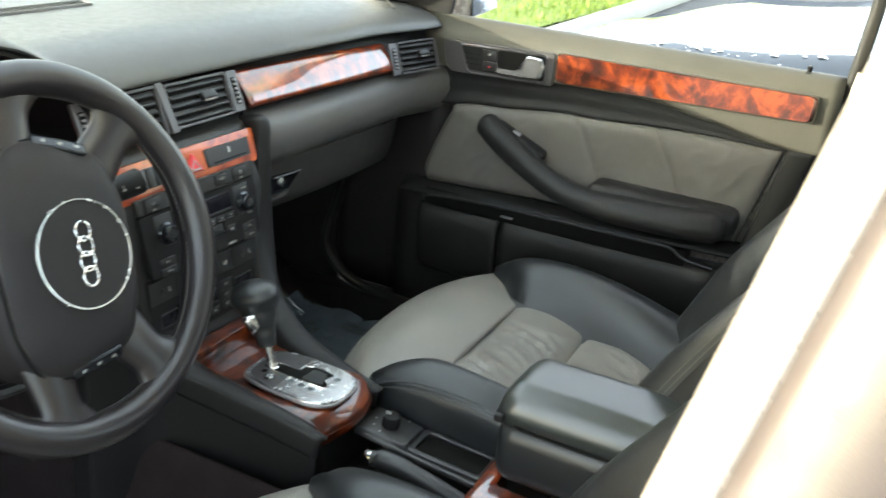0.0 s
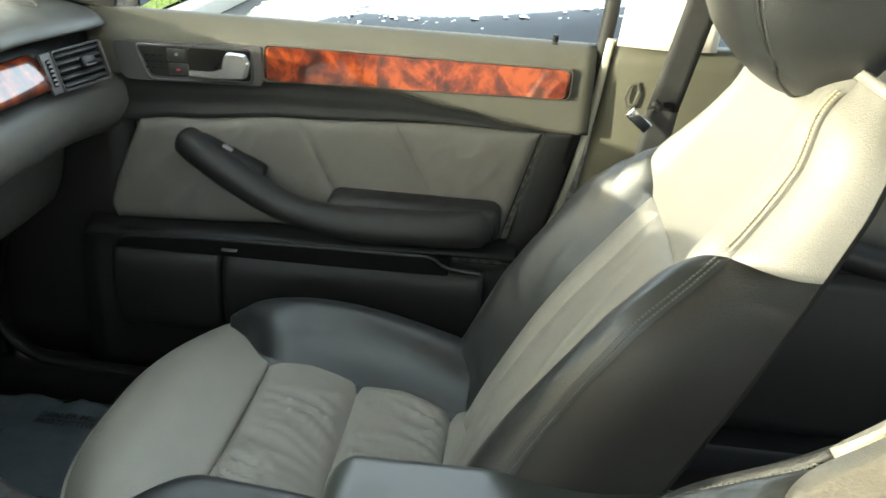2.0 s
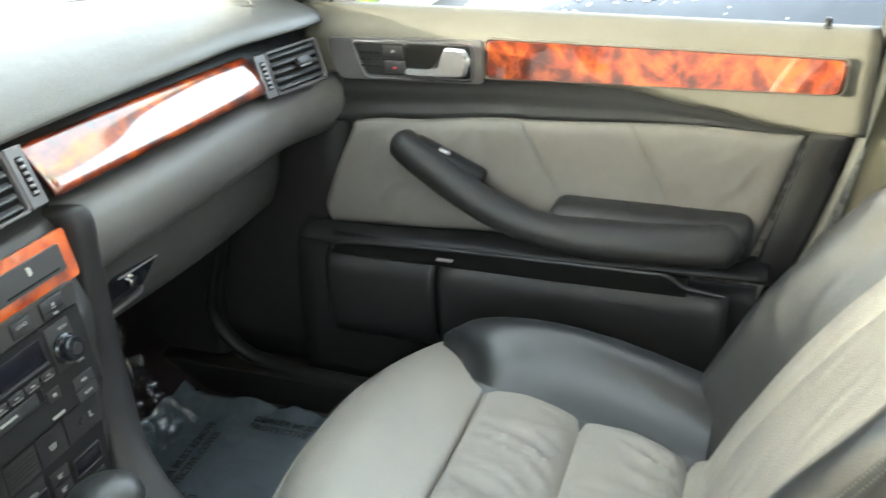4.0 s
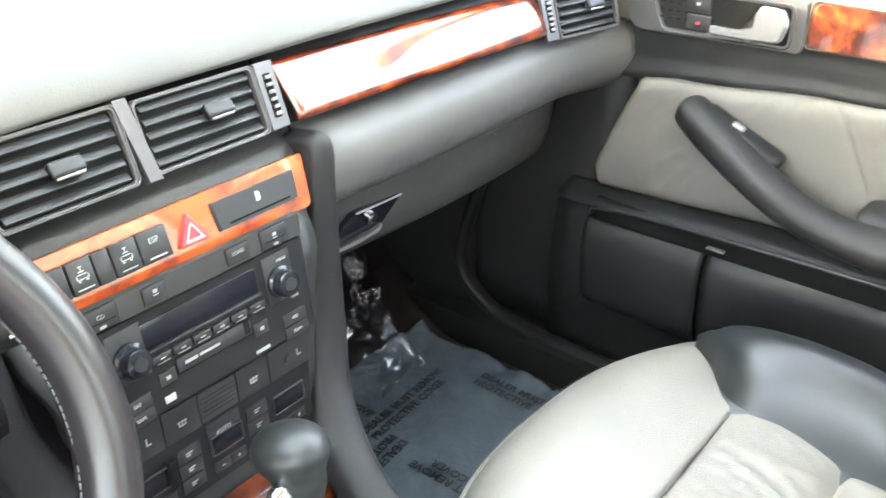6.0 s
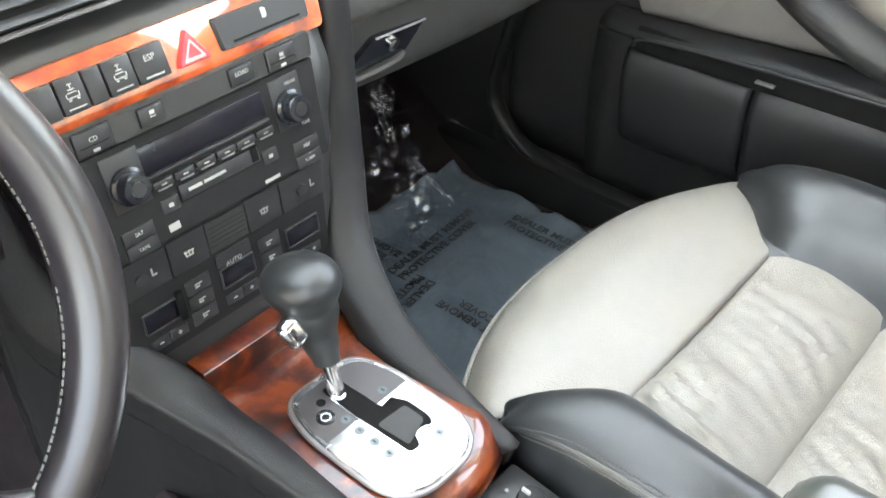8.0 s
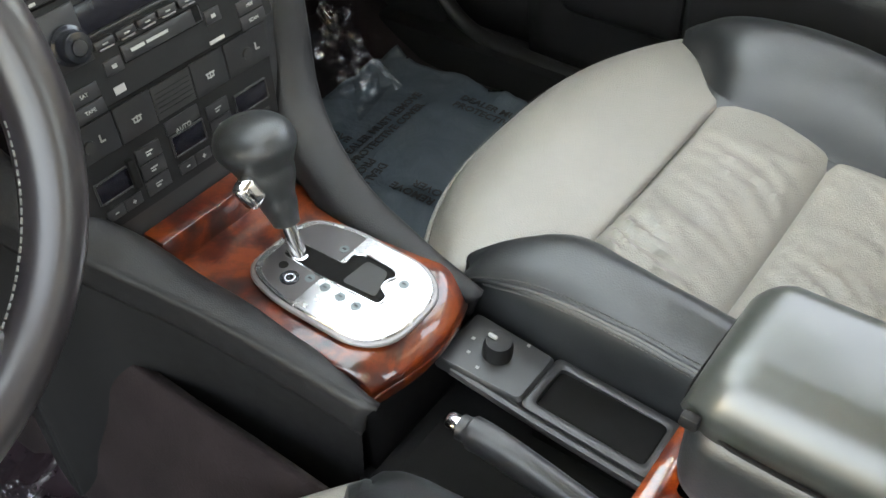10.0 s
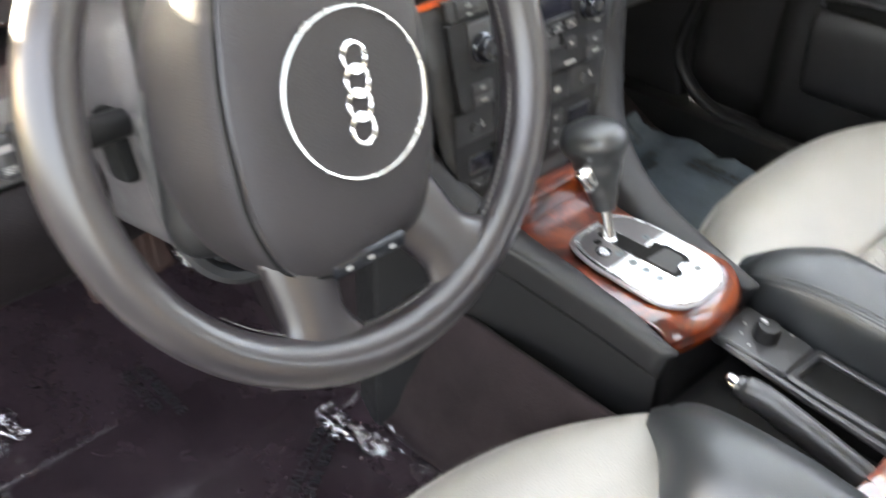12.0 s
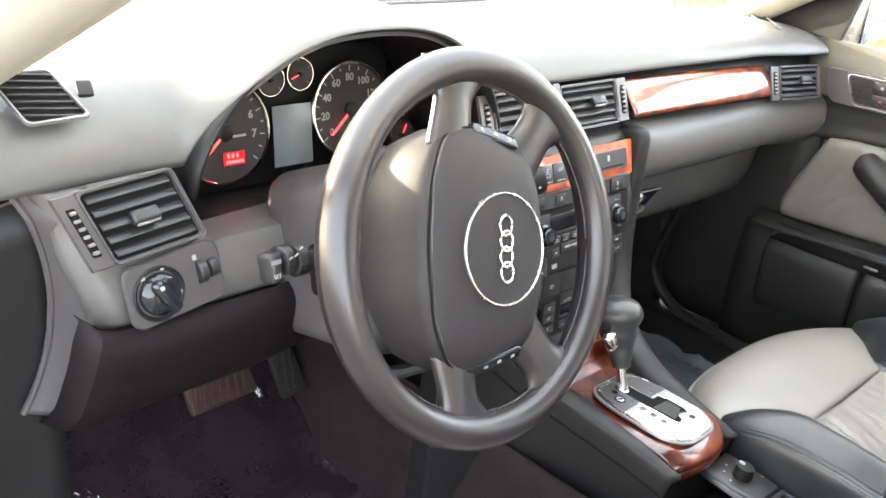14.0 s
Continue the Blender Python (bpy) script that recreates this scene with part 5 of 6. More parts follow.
BOW_LEFT = [(-0.145, 1.092, 0.974), (-0.151, 1.058, 0.972), (-0.149, 1.052, 0.928), (-0.148, 1.050, 0.862), (-0.134, 1.038, 0.790), (-0.094, 1.002, 0.728), (-0.069, 0.932, 0.700), (-0.057, 0.850, 0.684), (-0.050, 0.782, 0.670)]


def bow_at(s, v):
    return spline(BOW if s > 0 else BOW_LEFT, v)


def bow_fn(s):
    def fn(u, v):
        p = bow_at(s, v)
        w = key([(0, 0.022), (0.24, 0.026), (0.375, 0.034), (0.5, 0.044), (0.625, 0.046), (0.75, 0.040 if s > 0 else 0.034), (0.875, 0.026), (1.0, 0.014)], v) * s
        pts = [(p.x - w, p.y + 0.012, p.z - 0.016), (p.x - w * 0.9, p.y - 0.002, p.z - 0.004), (p.x - w * 0.45, p.y - 0.007, p.z + 0.002), (p.x, p.y - 0.005, p.z), (p.x + 0.003 * s, p.y, p.z - 0.010), (p.x + 0.002 * s, p.y + 0.006, p.z - 0.034)]
        return spline([Vector(k) for k in pts], u)
    return fn


def wall_fn(s):
    def fn(u, v):
        p = bow_at(s, v)
        return (p.x + (0.0 + 0.004 * u) * s, p.y + 0.006 + 0.01 * u, (p.z - 0.026) * (1 - u) + FLOOR * u)
    return fn


for s in (1, -1):
    part("console_bow", sheet(bow_fn(s), 24, 60), console_vinyl, stack, "soft black console flank", solid=0.006)
    cw = sheet(wall_fn(s), 8, 40)
    part("console_wall", cw, black_plastic, stack, "black console side wall")

# burl band with switches at the top of the stack
BF = face_frame((0.0245, 1.0625, 0.9395), (1, 0, 0), (0, -1, 0.34))
band_pts = round_poly([(-0.148, 0.023), (0.148, 0.023), (0.143, -0.024), (-0.143, -0.024)], 0.005)
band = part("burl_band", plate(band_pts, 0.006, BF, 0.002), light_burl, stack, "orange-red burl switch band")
SW = [(-0.091, 0.024), (-0.068, 0.020), (-0.0505, 0.0135), (-0.0315, 0.0225), (-0.0065, 0.0268)]
for (x, w), mark in zip(SW, ("", "car", "", "car", "ESP")):
    sw = part("switch", box(w - 0.0004, 0.0250, 0.007, at(BF, x - 0.012, 0.0005, 0.008), 0.0012), button_plastic, band, "dark rocker switch")
    c = x - 0.012
    if mark == "ESP":
        writing("ESP", 0.0062, at(BF, c, 0.0045, 0.0117), print_white, sw)
        part("switch_bar", bars([(c, -0.0085, 0.015, 0.0012)], at(BF, 0, 0, 0.0117)), print_white, sw)
    elif mark == "car":
        part("switch_mark", bars([(c, -0.0012, 0.0095, 0.0007), (c, 0.0022, 0.0070, 0.0007), (c - 0.0046, 0.0004, 0.0007, 0.003), (c + 0.0046, 0.0004, 0.0007, 0.003), (c, 0.0042, 0.0045, 0.0007), (c - 0.003, -0.0026, 0.002, 0.001), (c + 0.003, -0.0026, 0.002, 0.001), (c, 0.0078, 0.0032, 0.0007), (c, 0.0063, 0.0007, 0.003)], at(BF, 0, 0, 0.0117)), print_white, sw)
        part("switch_bar", bars([(c, -0.0085, 0.013, 0.0009)], at(BF, 0, 0, 0.0117)), print_white, sw)
tri = [(-0.0155, -0.012), (0.0155, -0.012), (0.0, 0.014)]
haz = part("hazard_switch", plate(round_poly([(0.017 + x, y) for x, y in tri], 0.003), 0.010, BF, 0.002), hazard_red, band, "red triangular hazard switch")
part("hazard_outline", ring(round_poly([(0.017 + x * 0.62, -0.0025 + y * 0.62) for x, y in tri], 0.0015), round_poly([(0.017 + x * 0.42, -0.0025 + y * 0.42) for x, y in tri], 0.001), 0.0107, BF, 0.0002), print_white, haz)
cup = part("cupholder_lid", plate(round_poly([(0.040, 0.0125), (0.131, 0.0125), (0.129, -0.0125), (0.042, -0.0125)], 0.002), 0.009, BF, 0.002), button_plastic, band, "closed cupholder lid")
part("lid_groove", bars([(0.086, -0.0085, 0.066, 0.0018)], at(BF, 0, 0, 0.0089)), shade_black, cup)
part("lid_mark", bars([(0.086, 0.0035, 0.0035, 0.008), (0.0885, 0.0035, 0.001, 0.006)], at(BF, 0, 0, 0.0091)), print_white, cup)

# radio
radio = thing("car_radio", (XC, 1.03, 0.865), "black radio-cassette with display and two knobs", "car radio")
RM = face_frame((0.0255, 1.0295, 0.8785), (1, 0, 0), (0, -1, 0.20))
part("faceplate", plate(round_poly([(-0.111, 0.0295), (0.108, 0.0295), (0.104, -0.052), (-0.107, -0.052)], 0.004), 0.006, RM, 0.0015), black_plastic, radio)
# row above the faceplate
hood_row = part("button_panel", plate(round_poly([(-0.112, 0.0500), (0.110, 0.0500), (0.108, 0.0310), (-0.111, 0.0310)], 0.003), 0.008, RM, 0.002), stack_plastic, radio)
part("disc_slot", box(0.118, 0.0016, 0.001, at(RM, -0.006, 0.0300, 0.0078)), shade_black, radio, "narrow disc slot")
for x, w, h, t in ((-0.0865, 0.028, 0.0165, "CD"), (-0.0405, 0.020, 0.013, ""), (0.0385, 0.022, 0.013, "LOAD"), (0.0770, 0.028, 0.0165, "")):
    b = part("button", box(w, h, 0.003, at(RM, x, 0.0405, 0.0082), 0.0010), button_plastic, hood_row)
    part("button_gap", ring(outline(w + 0.0012, h + 0.0012, 0.0012), outline(w, h, 0.001), 0.0084, at(RM, x, 0.0405, 0), 0.0002), shade_black, hood_row)
    if t:
        writing(t, 0.0046, at(RM, x, 0.0418, 0.0098), print_white, b)
    else:
        part("button_mark", bars([(x, 0.0425, 0.0038, 0.0026), (x, 0.0395, 0.0045, 0.0008)], at(RM, 0, 0, 0.0098)), print_white, b)
    if h > 0.015:
        part("button_split", bars([(x, 0.0380, w * 0.8, 0.0006)], at(RM, 0, 0, 0.0096)), shade_black, b)
        part("button_mark", bars([(x, 0.0342, 0.0050, 0.0020)], at(RM, 0, 0, 0.0098)), print_white, b)
part("display", box(0.111, 0.0215, 0.002, at(RM, -0.004, 0.0110, 0.006), 0.0006), unlit, radio, "unlit dark display")
part("display_lip", box(0.113, 0.0026, 0.004, at(RM, -0.004, -0.0015, 0.007), 0.001), button_plastic, radio)
for k in range(6):
    px = -0.0485 + 0.0188 * k
    b = part("preset_button", box(0.0172, 0.0066, 0.004, at(RM, px, -0.0095, 0.007), 0.0014), button_plastic, radio)
    part("preset_edge", box(0.0120, 0.0012, 0.0016, at(RM, px + 0.001, -0.0135, 0.0075), 0.0004), satin, b)
    part("button_mark", bars([(px, -0.0098, 0.0044, 0.0010)], at(RM, 0, 0, 0.0091)), print_white, b)
slot = part("cassette_flap", box(0.074, 0.0125, 0.003, at(RM, -0.001, -0.0235, 0.006), 0.001), button_plastic, radio)
part("flap_gap", ring(outline(0.0756, 0.0141, 0.0014), outline(0.074, 0.0125, 0.001), 0.0066, at(RM, -0.001, -0.0235, 0), 0.0002), shade_black, slot)
part("brand_bar", bars([(-0.0250, -0.0230, 0.0120, 0.0026), (-0.0070, -0.0230, 0.0200, 0.0022)], at(RM, 0, 0, 0.0077)), print_white, slot)
part("cassette_slot", box(0.006, 0.011, 0.001, at(RM, 0.031, -0.0225, 0.0074)), shade_black, slot)
for kx in (-0.0735, 0.0745):
    kb = part("knob_base", box(0.030, 0.042, 0.002, at(RM, kx, 0.004, 0.006), 0.0008), button_plastic, radio)
    kk = part("volume_knob", lathe([(0.0140, 0.0), (0.0140, 0.004), (0.0116, 0.0050), (0.0112, 0.0125), (0.0102, 0.0145), (0.006, 0.0150), (0.0055, 0.0142), (0, 0.0142)], at(RM, kx, 0.0, 0.006)), gloss_black, radio, "ribbed round knob")
    part("knob_cap", lathe([(0.0055, 0.0142), (0.0055, 0.0160), (0, 0.0163)], at(RM, kx, 0.0, 0.006)), button_plastic, kk)
writing("MENU", 0.0038, at(RM, 0.0800, 0.0185, 0.0072), print_white, radio)
writing("TUNE", 0.0034, at(RM, 0.0860, -0.0180, 0.0072), print_white, radio)
for x, y, t in ((0.0815, -0.0360, "MIX"), (0.0815, -0.0480, "SCAN"), (-0.0780, -0.0360, "SAT"), (-0.0780, -0.0480, "TAPE")):
    b = part("button", box(0.026, 0.0108, 0.0015, at(RM, x, y, 0.0064), 0.0006), button_plastic, radio)
    writing(t, 0.0040, at(RM, x, y, 0.0074), print_white, b)
for x, y in ((-0.0475, -0.0275), (0.0455, -0.0300)):
    b = part("button", box(0.015, 0.011, 0.0015, at(RM, x, y, 0.0062), 0.0006), button_plastic, radio)
    part("button_mark", bars([(x, y, 0.0040, 0.0028)], at(RM, 0, 0, 0.0071)), print_white, b)
part("format_mark", bars([(-0.0500, -0.0445, 0.0095, 0.0058)], at(RM, 0, 0, 0.0062)), print_white, radio)
part("format_mark", bars([(0.0425, -0.0485, 0.0150, 0.0028)], at(RM, 0, 0, 0.0062)), print_white, radio)

# climate unit
clim = thing("climate_unit", (XC, 1.02, 0.77), "black climate control panel with small displays", "climate control")
KM = face_frame((0.022, 1.0235, 0.778), (1, 0, 0), (0, -1, 0.08))
part("faceplate", plate(round_poly([(-0.106, 0.046), (0.104, 0.046), (0.098, -0.050), (-0.102, -0.050)], 0.004), 0.004, KM, 0.001), black_plastic, clim)
part("top_gap", box(0.206, 0.0012, 0.001, at(KM, 0, 0.0445, 0.004)), shade_black, clim)
# upper strip of flat keys with a grille between them
for x, w in ((-0.0790, 0.048), (-0.0365, 0.034), (0.0375, 0.034), (0.0790, 0.046)):
    b = part("button", box(w, 0.030, 0.0016, at(KM, x, 0.0260, 0.0044), 0.0006), button_plastic, clim, "flat dark key")
    if abs(x) > 0.05:
        q = x + 0.012
        part("button_mark", bars([(q - 0.003, 0.0260, 0.0014, 0.0062), (q - 0.0012, 0.0232, 0.0042, 0.0014)], at(KM, 0, 0, 0.0053)), print_white, b)
        part("seat_heat_dial", lathe([(0.0052, 0), (0.0050, 0.002), (0, 0.0022)], at(KM, q - 0.013, 0.0240, 0.0050), 16), stack_plastic, b)
    else:
        part("button_mark", bars([(x, 0.0262, 0.0090, 0.0011), (x, 0.0226, 0.0070, 0.0011), (x - 0.0030, 0.0244, 0.0011, 0.0044), (x + 0.0030, 0.0244, 0.0011, 0.0044), (x, 0.0244, 0.0011, 0.0058)], at(KM, 0, 0, 0.0053)), print_white, b)
part("sensor_grille", box(0.038, 0.028, 0.0012, at(KM, 0.0005, 0.0260, 0.0042), 0.0005), stack_plastic, clim, "flat grille over the cabin sensor")
for k in range(5):
    part("vent_slit", box(0.034, 0.0006, 0.0006, at(KM, 0.0005, 0.0180 + 0.0040 * k, 0.0048)), black_plastic, clim)
# three small displays, each over its own pair of keys
for x, w, y in ((-0.0700, 0.034, -0.0150), (0.0020, 0.031, -0.0150), (0.0720, 0.034, -0.0140)):
    sd = part("small_display", box(w, 0.0165, 0.002, at(KM, x, y, 0.0042), 0.0005), unlit, clim)
    part("display_bezel", ring(outline(w + 0.003, 0.0195, 0.0015), outline(w, 0.0165, 0.0008), 0.0056, at(KM, x, y, 0), 0.0004), button_plastic, sd)
    for dx in (-0.0085, 0.0085):
        b = part("button", box(0.0160, 0.0100, 0.0016, at(KM, x + dx, -0.0365, 0.0044), 0.0006), button_plastic, clim)
        part("button_mark", bars([(x + dx, -0.0365, 0.0034, 0.0010)] + ([(x + dx, -0.0365, 0.0010, 0.0034)] if dx > 0 else []), at(KM, 0, 0, 0.0053)), print_white, b)
part("display_post", box(0.006, 0.026, 0.006, at(KM, -0.0550, -0.0140, 0.006), 0.001), shade_black, clim)
b = part("button", box(0.034, 0.0120, 0.0016, at(KM, 0.001, 0.0025, 0.0044), 0.0006), button_plastic, clim)
writing("AUTO", 0.0056, at(KM, 0, -0.0030, 0.0054), print_white, b)
for x in (-0.0360, 0.0360):
    for k in range(3):
        y = -0.0060 - 0.0145 * k
        b = part("button", box(0.0230, 0.0132, 0.0016, at(KM, x, y, 0.0044), 0.0006), button_plastic, clim)
        part("button_mark", bars([(x, y + 0.0012, 0.0066, 0.0010), (x - 0.001, y - 0.0012, 0.0042, 0.0014)], at(KM, 0, 0, 0.0053)), print_white, b)
        part("key_lamp", bars([(x, y - 0.0052, 0.0085, 0.0007)], at(KM, 0, 0, 0.0053)), stack_plastic, b)

# burl shifter panel
CXW = 0.028


def panel_fn(u, v):
    t = 2 * u - 1
    y = 0.777 + 0.223 * v
    w = 0.066 + 0.008 * v
    z = 0.684 + 0.001 * max(0, (v - 0.55) / 0.45)
    rear = max(0, 1 - v / 0.17)
    z -= 0.022 * rear ** 2.4
    y += 0.014 * max(0, 1 - v / 0.30) * t * t
    return (CXW + 0.002 * v + w * t * (1 - 0.07 * rear), y, z - 0.006 * t ** 8)


part("burl_panel", sheet(panel_fn, 40, 50), shaded_dark_burl, stack, "lacquered red burl shifter surround", solid=0.012)
part("burl_front_lip", block(CXW - 0.070, CXW + 0.074, 0.990, 1.014, 0.678, 0.712, 0.0016, 2), shaded_dark_burl, stack, "narrow burl lip against the stack")
part("burl_rear_lip", sheet(lambda u, v: (Vector(panel_fn(u, 0)) + Vector((0, -0.002 * math.sin(math.pi * v) + 0.006 * v, -0.020 * v))), 30, 6), shaded_dark_burl, stack, solid=0.006)
GP = face_frame((0.028, 0.868, 0.687), (1, 0, 0), (0, -0.02, 1))
gate_out = round_poly([(-0.036, 0.068), (0.036, 0.068), (0.047, 0.030), (0.046, -0.048), (0.026, -0.073), (-0.028, -0.073), (-0.047, -0.050), (-0.047, 0.030)], 0.018, 5)
part("gate_surround", plate([(x * 1.07, y * 1.045) for x, y in gate_out], 0.003, GP, 0.001), satin, stack)
gate = part("shift_gate", plate(gate_out, 0.005, GP, 0.0012), brushed, stack, "polished metal shift gate")
slot_pts = round_poly([(-0.010, 0.052), (0.007, 0.052), (0.009, 0.005), (0.021, 0.008), (0.027, -0.002), (0.027, -0.028), (0.022, -0.036), (0.014, -0.031), (0.005, -0.033), (0.001, -0.043), (-0.009, -0.042), (-0.011, 0.016)], 0.004, 3)
part("gate_lip", ring([(x * 1.10 - 0.0002, y * 1.04 - 0.0002) for x, y in slot_pts], slot_pts, 0.0066, GP, 0.0006), chrome, gate, "bright edge of the gate slot")
part("gate_slot", plate(slot_pts, 0.0056, GP), shade_black, gate)
part("gate_brush", plate(round_poly([(-0.006, -0.004), (0.023, -0.006), (0.023, -0.027), (-0.004, -0.036)], 0.004), 0.0059, GP), stack_plastic, gate, "grey brush strip in the slot")
for x, y in ((-0.018, 0.018), (-0.0185, 0.002), (-0.019, -0.014), (-0.0195, -0.030), (0.020, -0.045), (0.023, 0.018)):
    lamp = part("position_lamp", lathe([(0.0042, 0), (0.0042, 0.0006), (0, 0.0006)], at(GP, x, y, 0.005), 14), lcd_grey, gate)
    part("lamp_letter", bars([(x, y, 0.0014, 0.0034)], at(GP, 0, 0, 0.0057)), print_dark, lamp)
rk = part("release_key", lathe([(0.0078, 0), (0.0078, 0.0012), (0.0066, 0.0014), (0.0058, 0.0006), (0, 0.0006)], at(GP, -0.027, 0.031, 0.005), 22), gloss_black, gate, "round key release")
part("key_rim", ring([(0.0046 * math.cos(k * 0.3927), 0.0046 * math.sin(k * 0.3927)) for k in range(16)], [(0.0032 * math.cos(k * 0.3927), 0.0032 * math.sin(k * 0.3927)) for k in range(16)], 0.0010, at(GP, -0.027, 0.031, 0.0055), 0.0002), chrome, rk)
part("gate_hole", lathe([(0.0040, 0), (0.0040, 0.0006), (0, 0.0006)], at(GP, -0.019, 0.045, 0.005), 16), shade_black, gate)
part("gate_reflection", plate([(x * 0.93, 0.006 + (y - 0.006) * 0.90) for x, y in gate_out if y > 0.004], 0.0053, GP), frame_grey, gate, "front of the shift gate, painted with a dark reflection")
# gear lever
lever = thing("gear_lever", (0.022, 0.905, 0.69), "black automatic gear lever with chrome stem and button", "gear lever")
LV = face_frame((0.025, 0.911, 0.688), (1, 0, 0), (0.06, 0.34, 1))
part("stem", lathe([(0.012, 0), (0.0075, 0.004), (0.0065, 0.030), (0.0075, 0.040)], LV), chrome, lever, "chrome stem")


def grip(u, v):
    a = 2 * math.pi * u
    h = 0.034 + 0.092 * v
    r = key([(0, 0.011), (0.22, 0.015), (0.50, 0.0225), (0.74, 0.0315)], v) if v < 0.74 else 0.0315 * max(0, 1 - ((v - 0.74) / 0.26) ** 2.3) ** 0.5
    return LV @ Vector((r * math.cos(a) * 0.95, r * math.sin(a) * 1.12 + 0.004 * v, h))


part("grip", sheet(grip, 36, 40), black_leather, lever, "pear-shaped black leather grip")
part("release_button", box(0.020, 0.015, 0.026, LV @ pose(-0.024, -0.004, 0.074, 0, -24, 0), 0.0065, 4), chrome, lever, "chrome release button")

# tray behind the shifter
part("tray_floor", block(-0.055, 0.108, 0.36, 0.79, 0.45, 0.585, 0.01), black_plastic, stack, "black console tray")
part("tray_side", sheet(lambda u, v: (0.106 - 0.002 * v, 0.795 - 0.44 * u, FLOOR + 0.19 * v), 10, 4), black_plastic, stack, solid=0.012)
part("tray_side", sheet(lambda u, v: (-0.062 + 0.010 * v, 0.795 - 0.40 * u, FLOOR + 0.16 * v + 0.0 * u), 10, 4), black_plastic, stack, solid=0.012)
part("shifter_front", sheet(lambda u, v: (CXW - 0.064 + 0.132 * u, 0.790 + 0.01 * v, 0.56 + 0.11 * v), 6, 6), black_plastic, stack, solid=0.012)
TM = face_frame((0.074, 0.754, 0.622), (1, 0, 0), (0, -0.10, 1))
part("dial_panel", plate(round_poly([(-0.034, 0.038), (0.026, 0.038), (0.026, -0.040), (-0.028, -0.040)], 0.006), 0.012, TM, 0.003), tray_plastic, stack, "mirror switch panel")
md = part("mirror_dial", lathe([(0.0125, 0.0), (0.012, 0.010), (0.0105, 0.015), (0.0, 0.0155)], at(TM, 0.0, 0.0, 0.012)), black_plastic, stack, "round mirror adjuster")
part("dial_tip", box(0.003, 0.008, 0.004, at(TM, 0.0, 0.006, 0.028), 0.001), print_white, md)
for mx, my in ((-0.022, 0.004), (0.0, 0.023), (-0.014, 0.018), (0.022, -0.016)):
    part("dial_mark", bars([(mx, my, 0.0028, 0.0028)], at(TM, 0, 0, 0.0122)), print_white, md)
part("coin_slot", block(0.054, 0.098, 0.612, 0.706, 0.555, 0.6215, 0.002), shade_black, stack)
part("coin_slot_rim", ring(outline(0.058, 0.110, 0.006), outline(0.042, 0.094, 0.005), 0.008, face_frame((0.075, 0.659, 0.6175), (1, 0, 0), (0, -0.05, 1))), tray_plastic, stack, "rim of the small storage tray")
part("brake_slot", block(-0.040, 0.036, 0.48, 0.77, 0.575, 0.590), shade_black, stack)
part("slot_edge", tube([(0.043, 0.775, 0.628), (0.043, 0.70, 0.620), (0.044, 0.60, 0.612)], 0.0045, 12, 8), tray_plastic, stack)
# rear burl box
part("burl_box", ring(outline(0.150, 0.240, 0.010), round_poly([(0.064, 0.100), (0.004, 0.098), (0.004, -0.112), (0.064, -0.112)], 0.008, 5), 0.030, face_frame((0.040, 0.486, 0.598), (1, 0, 0), (0, -0.02, 1)), 0.004), burl, stack, "burl-trimmed rear console box")
part("burl_flank", block(-0.041, -0.036, 0.366, 0.604, 0.560, 0.620, 0.002), burl, stack)
part("box_seam", tube([(0.020, 0.605, 0.6292), (0.020, 0.50, 0.6292), (0.020, 0.372, 0.6292)], 0.0009, 10, 6), shade_black, stack)
part("box_seam", tube([(-0.014, 0.605, 0.6292), (-0.014, 0.50, 0.6292), (-0.014, 0.372, 0.6292)], 0.0009, 10, 6), shade_black, stack)
part("box_rail", tube([(-0.046, 0.620, 0.600), (-0.046, 0.585, 0.610), (-0.046, 0.36, 0.608)], 0.011, 20, 12), console_vinyl, stack, "padded black rail along the burl box")
part("box_slot", block(0.042, 0.105, 0.375, 0.588, 0.56, 0.603), shade_black, stack)
part("box_body", block(-0.045, 0.122, 0.30, 0.606, FLOOR, 0.597, 0.008), black_plastic, stack)
# handbrake
hb = thing("handbrake", (0.0, 0.60, 0.58), "black handbrake lever with a chrome button", "handbrake")
part("brake_lever", tube([(0.0, 0.735, 0.632), (0.0, 0.70, 0.632), (0.0, 0.62, 0.616), (0.0, 0.55, 0.595)], lambda t: (0.0125 if t > 0.1 else 0.010, 0.015 if t > 0.1 else 0.011), 24, 16), tray_plastic, hb, "smooth black lever")
part("brake_button", lathe([(0.0075, 0), (0.0075, 0.012), (0.006, 0.0145), (0, 0.015)], face_frame((0.0, 0.732, 0.632), (1, 0, 0), (0, 1, 0.05)), 18), chrome, hb, "chrome release button")
part("brake_boot", tube([(0.0, 0.565, 0.597), (0.0, 0.53, 0.585), (0.0, 0.50, 0.57)], lambda t: (0.02 + 0.012 * t, 0.02), 12, 14), black_leather, hb)

# centre armrest
rest_body = part("armrest", block(0.018, 0.145, 0.24, 0.586, 0.648, 0.735, 0.026, 5), black_leather, stack, "padded black leather armrest between the seats")


def rest_lid(u, v):
    x = 0.016 + 0.130 * u
    y = 0.590 - 0.34 * v
    side, front = min(1, min(u, 1 - u) / 0.26), min(1, v / 0.10)
    r = math.sqrt(max(0, 1 - (1 - side) ** 2)) * math.sqrt(max(0, 1 - (1 - front) ** 2))
    corner = max(0, 1 - v / 0.09)
    x += (0.081 - x) * 0.22 * corner * corner
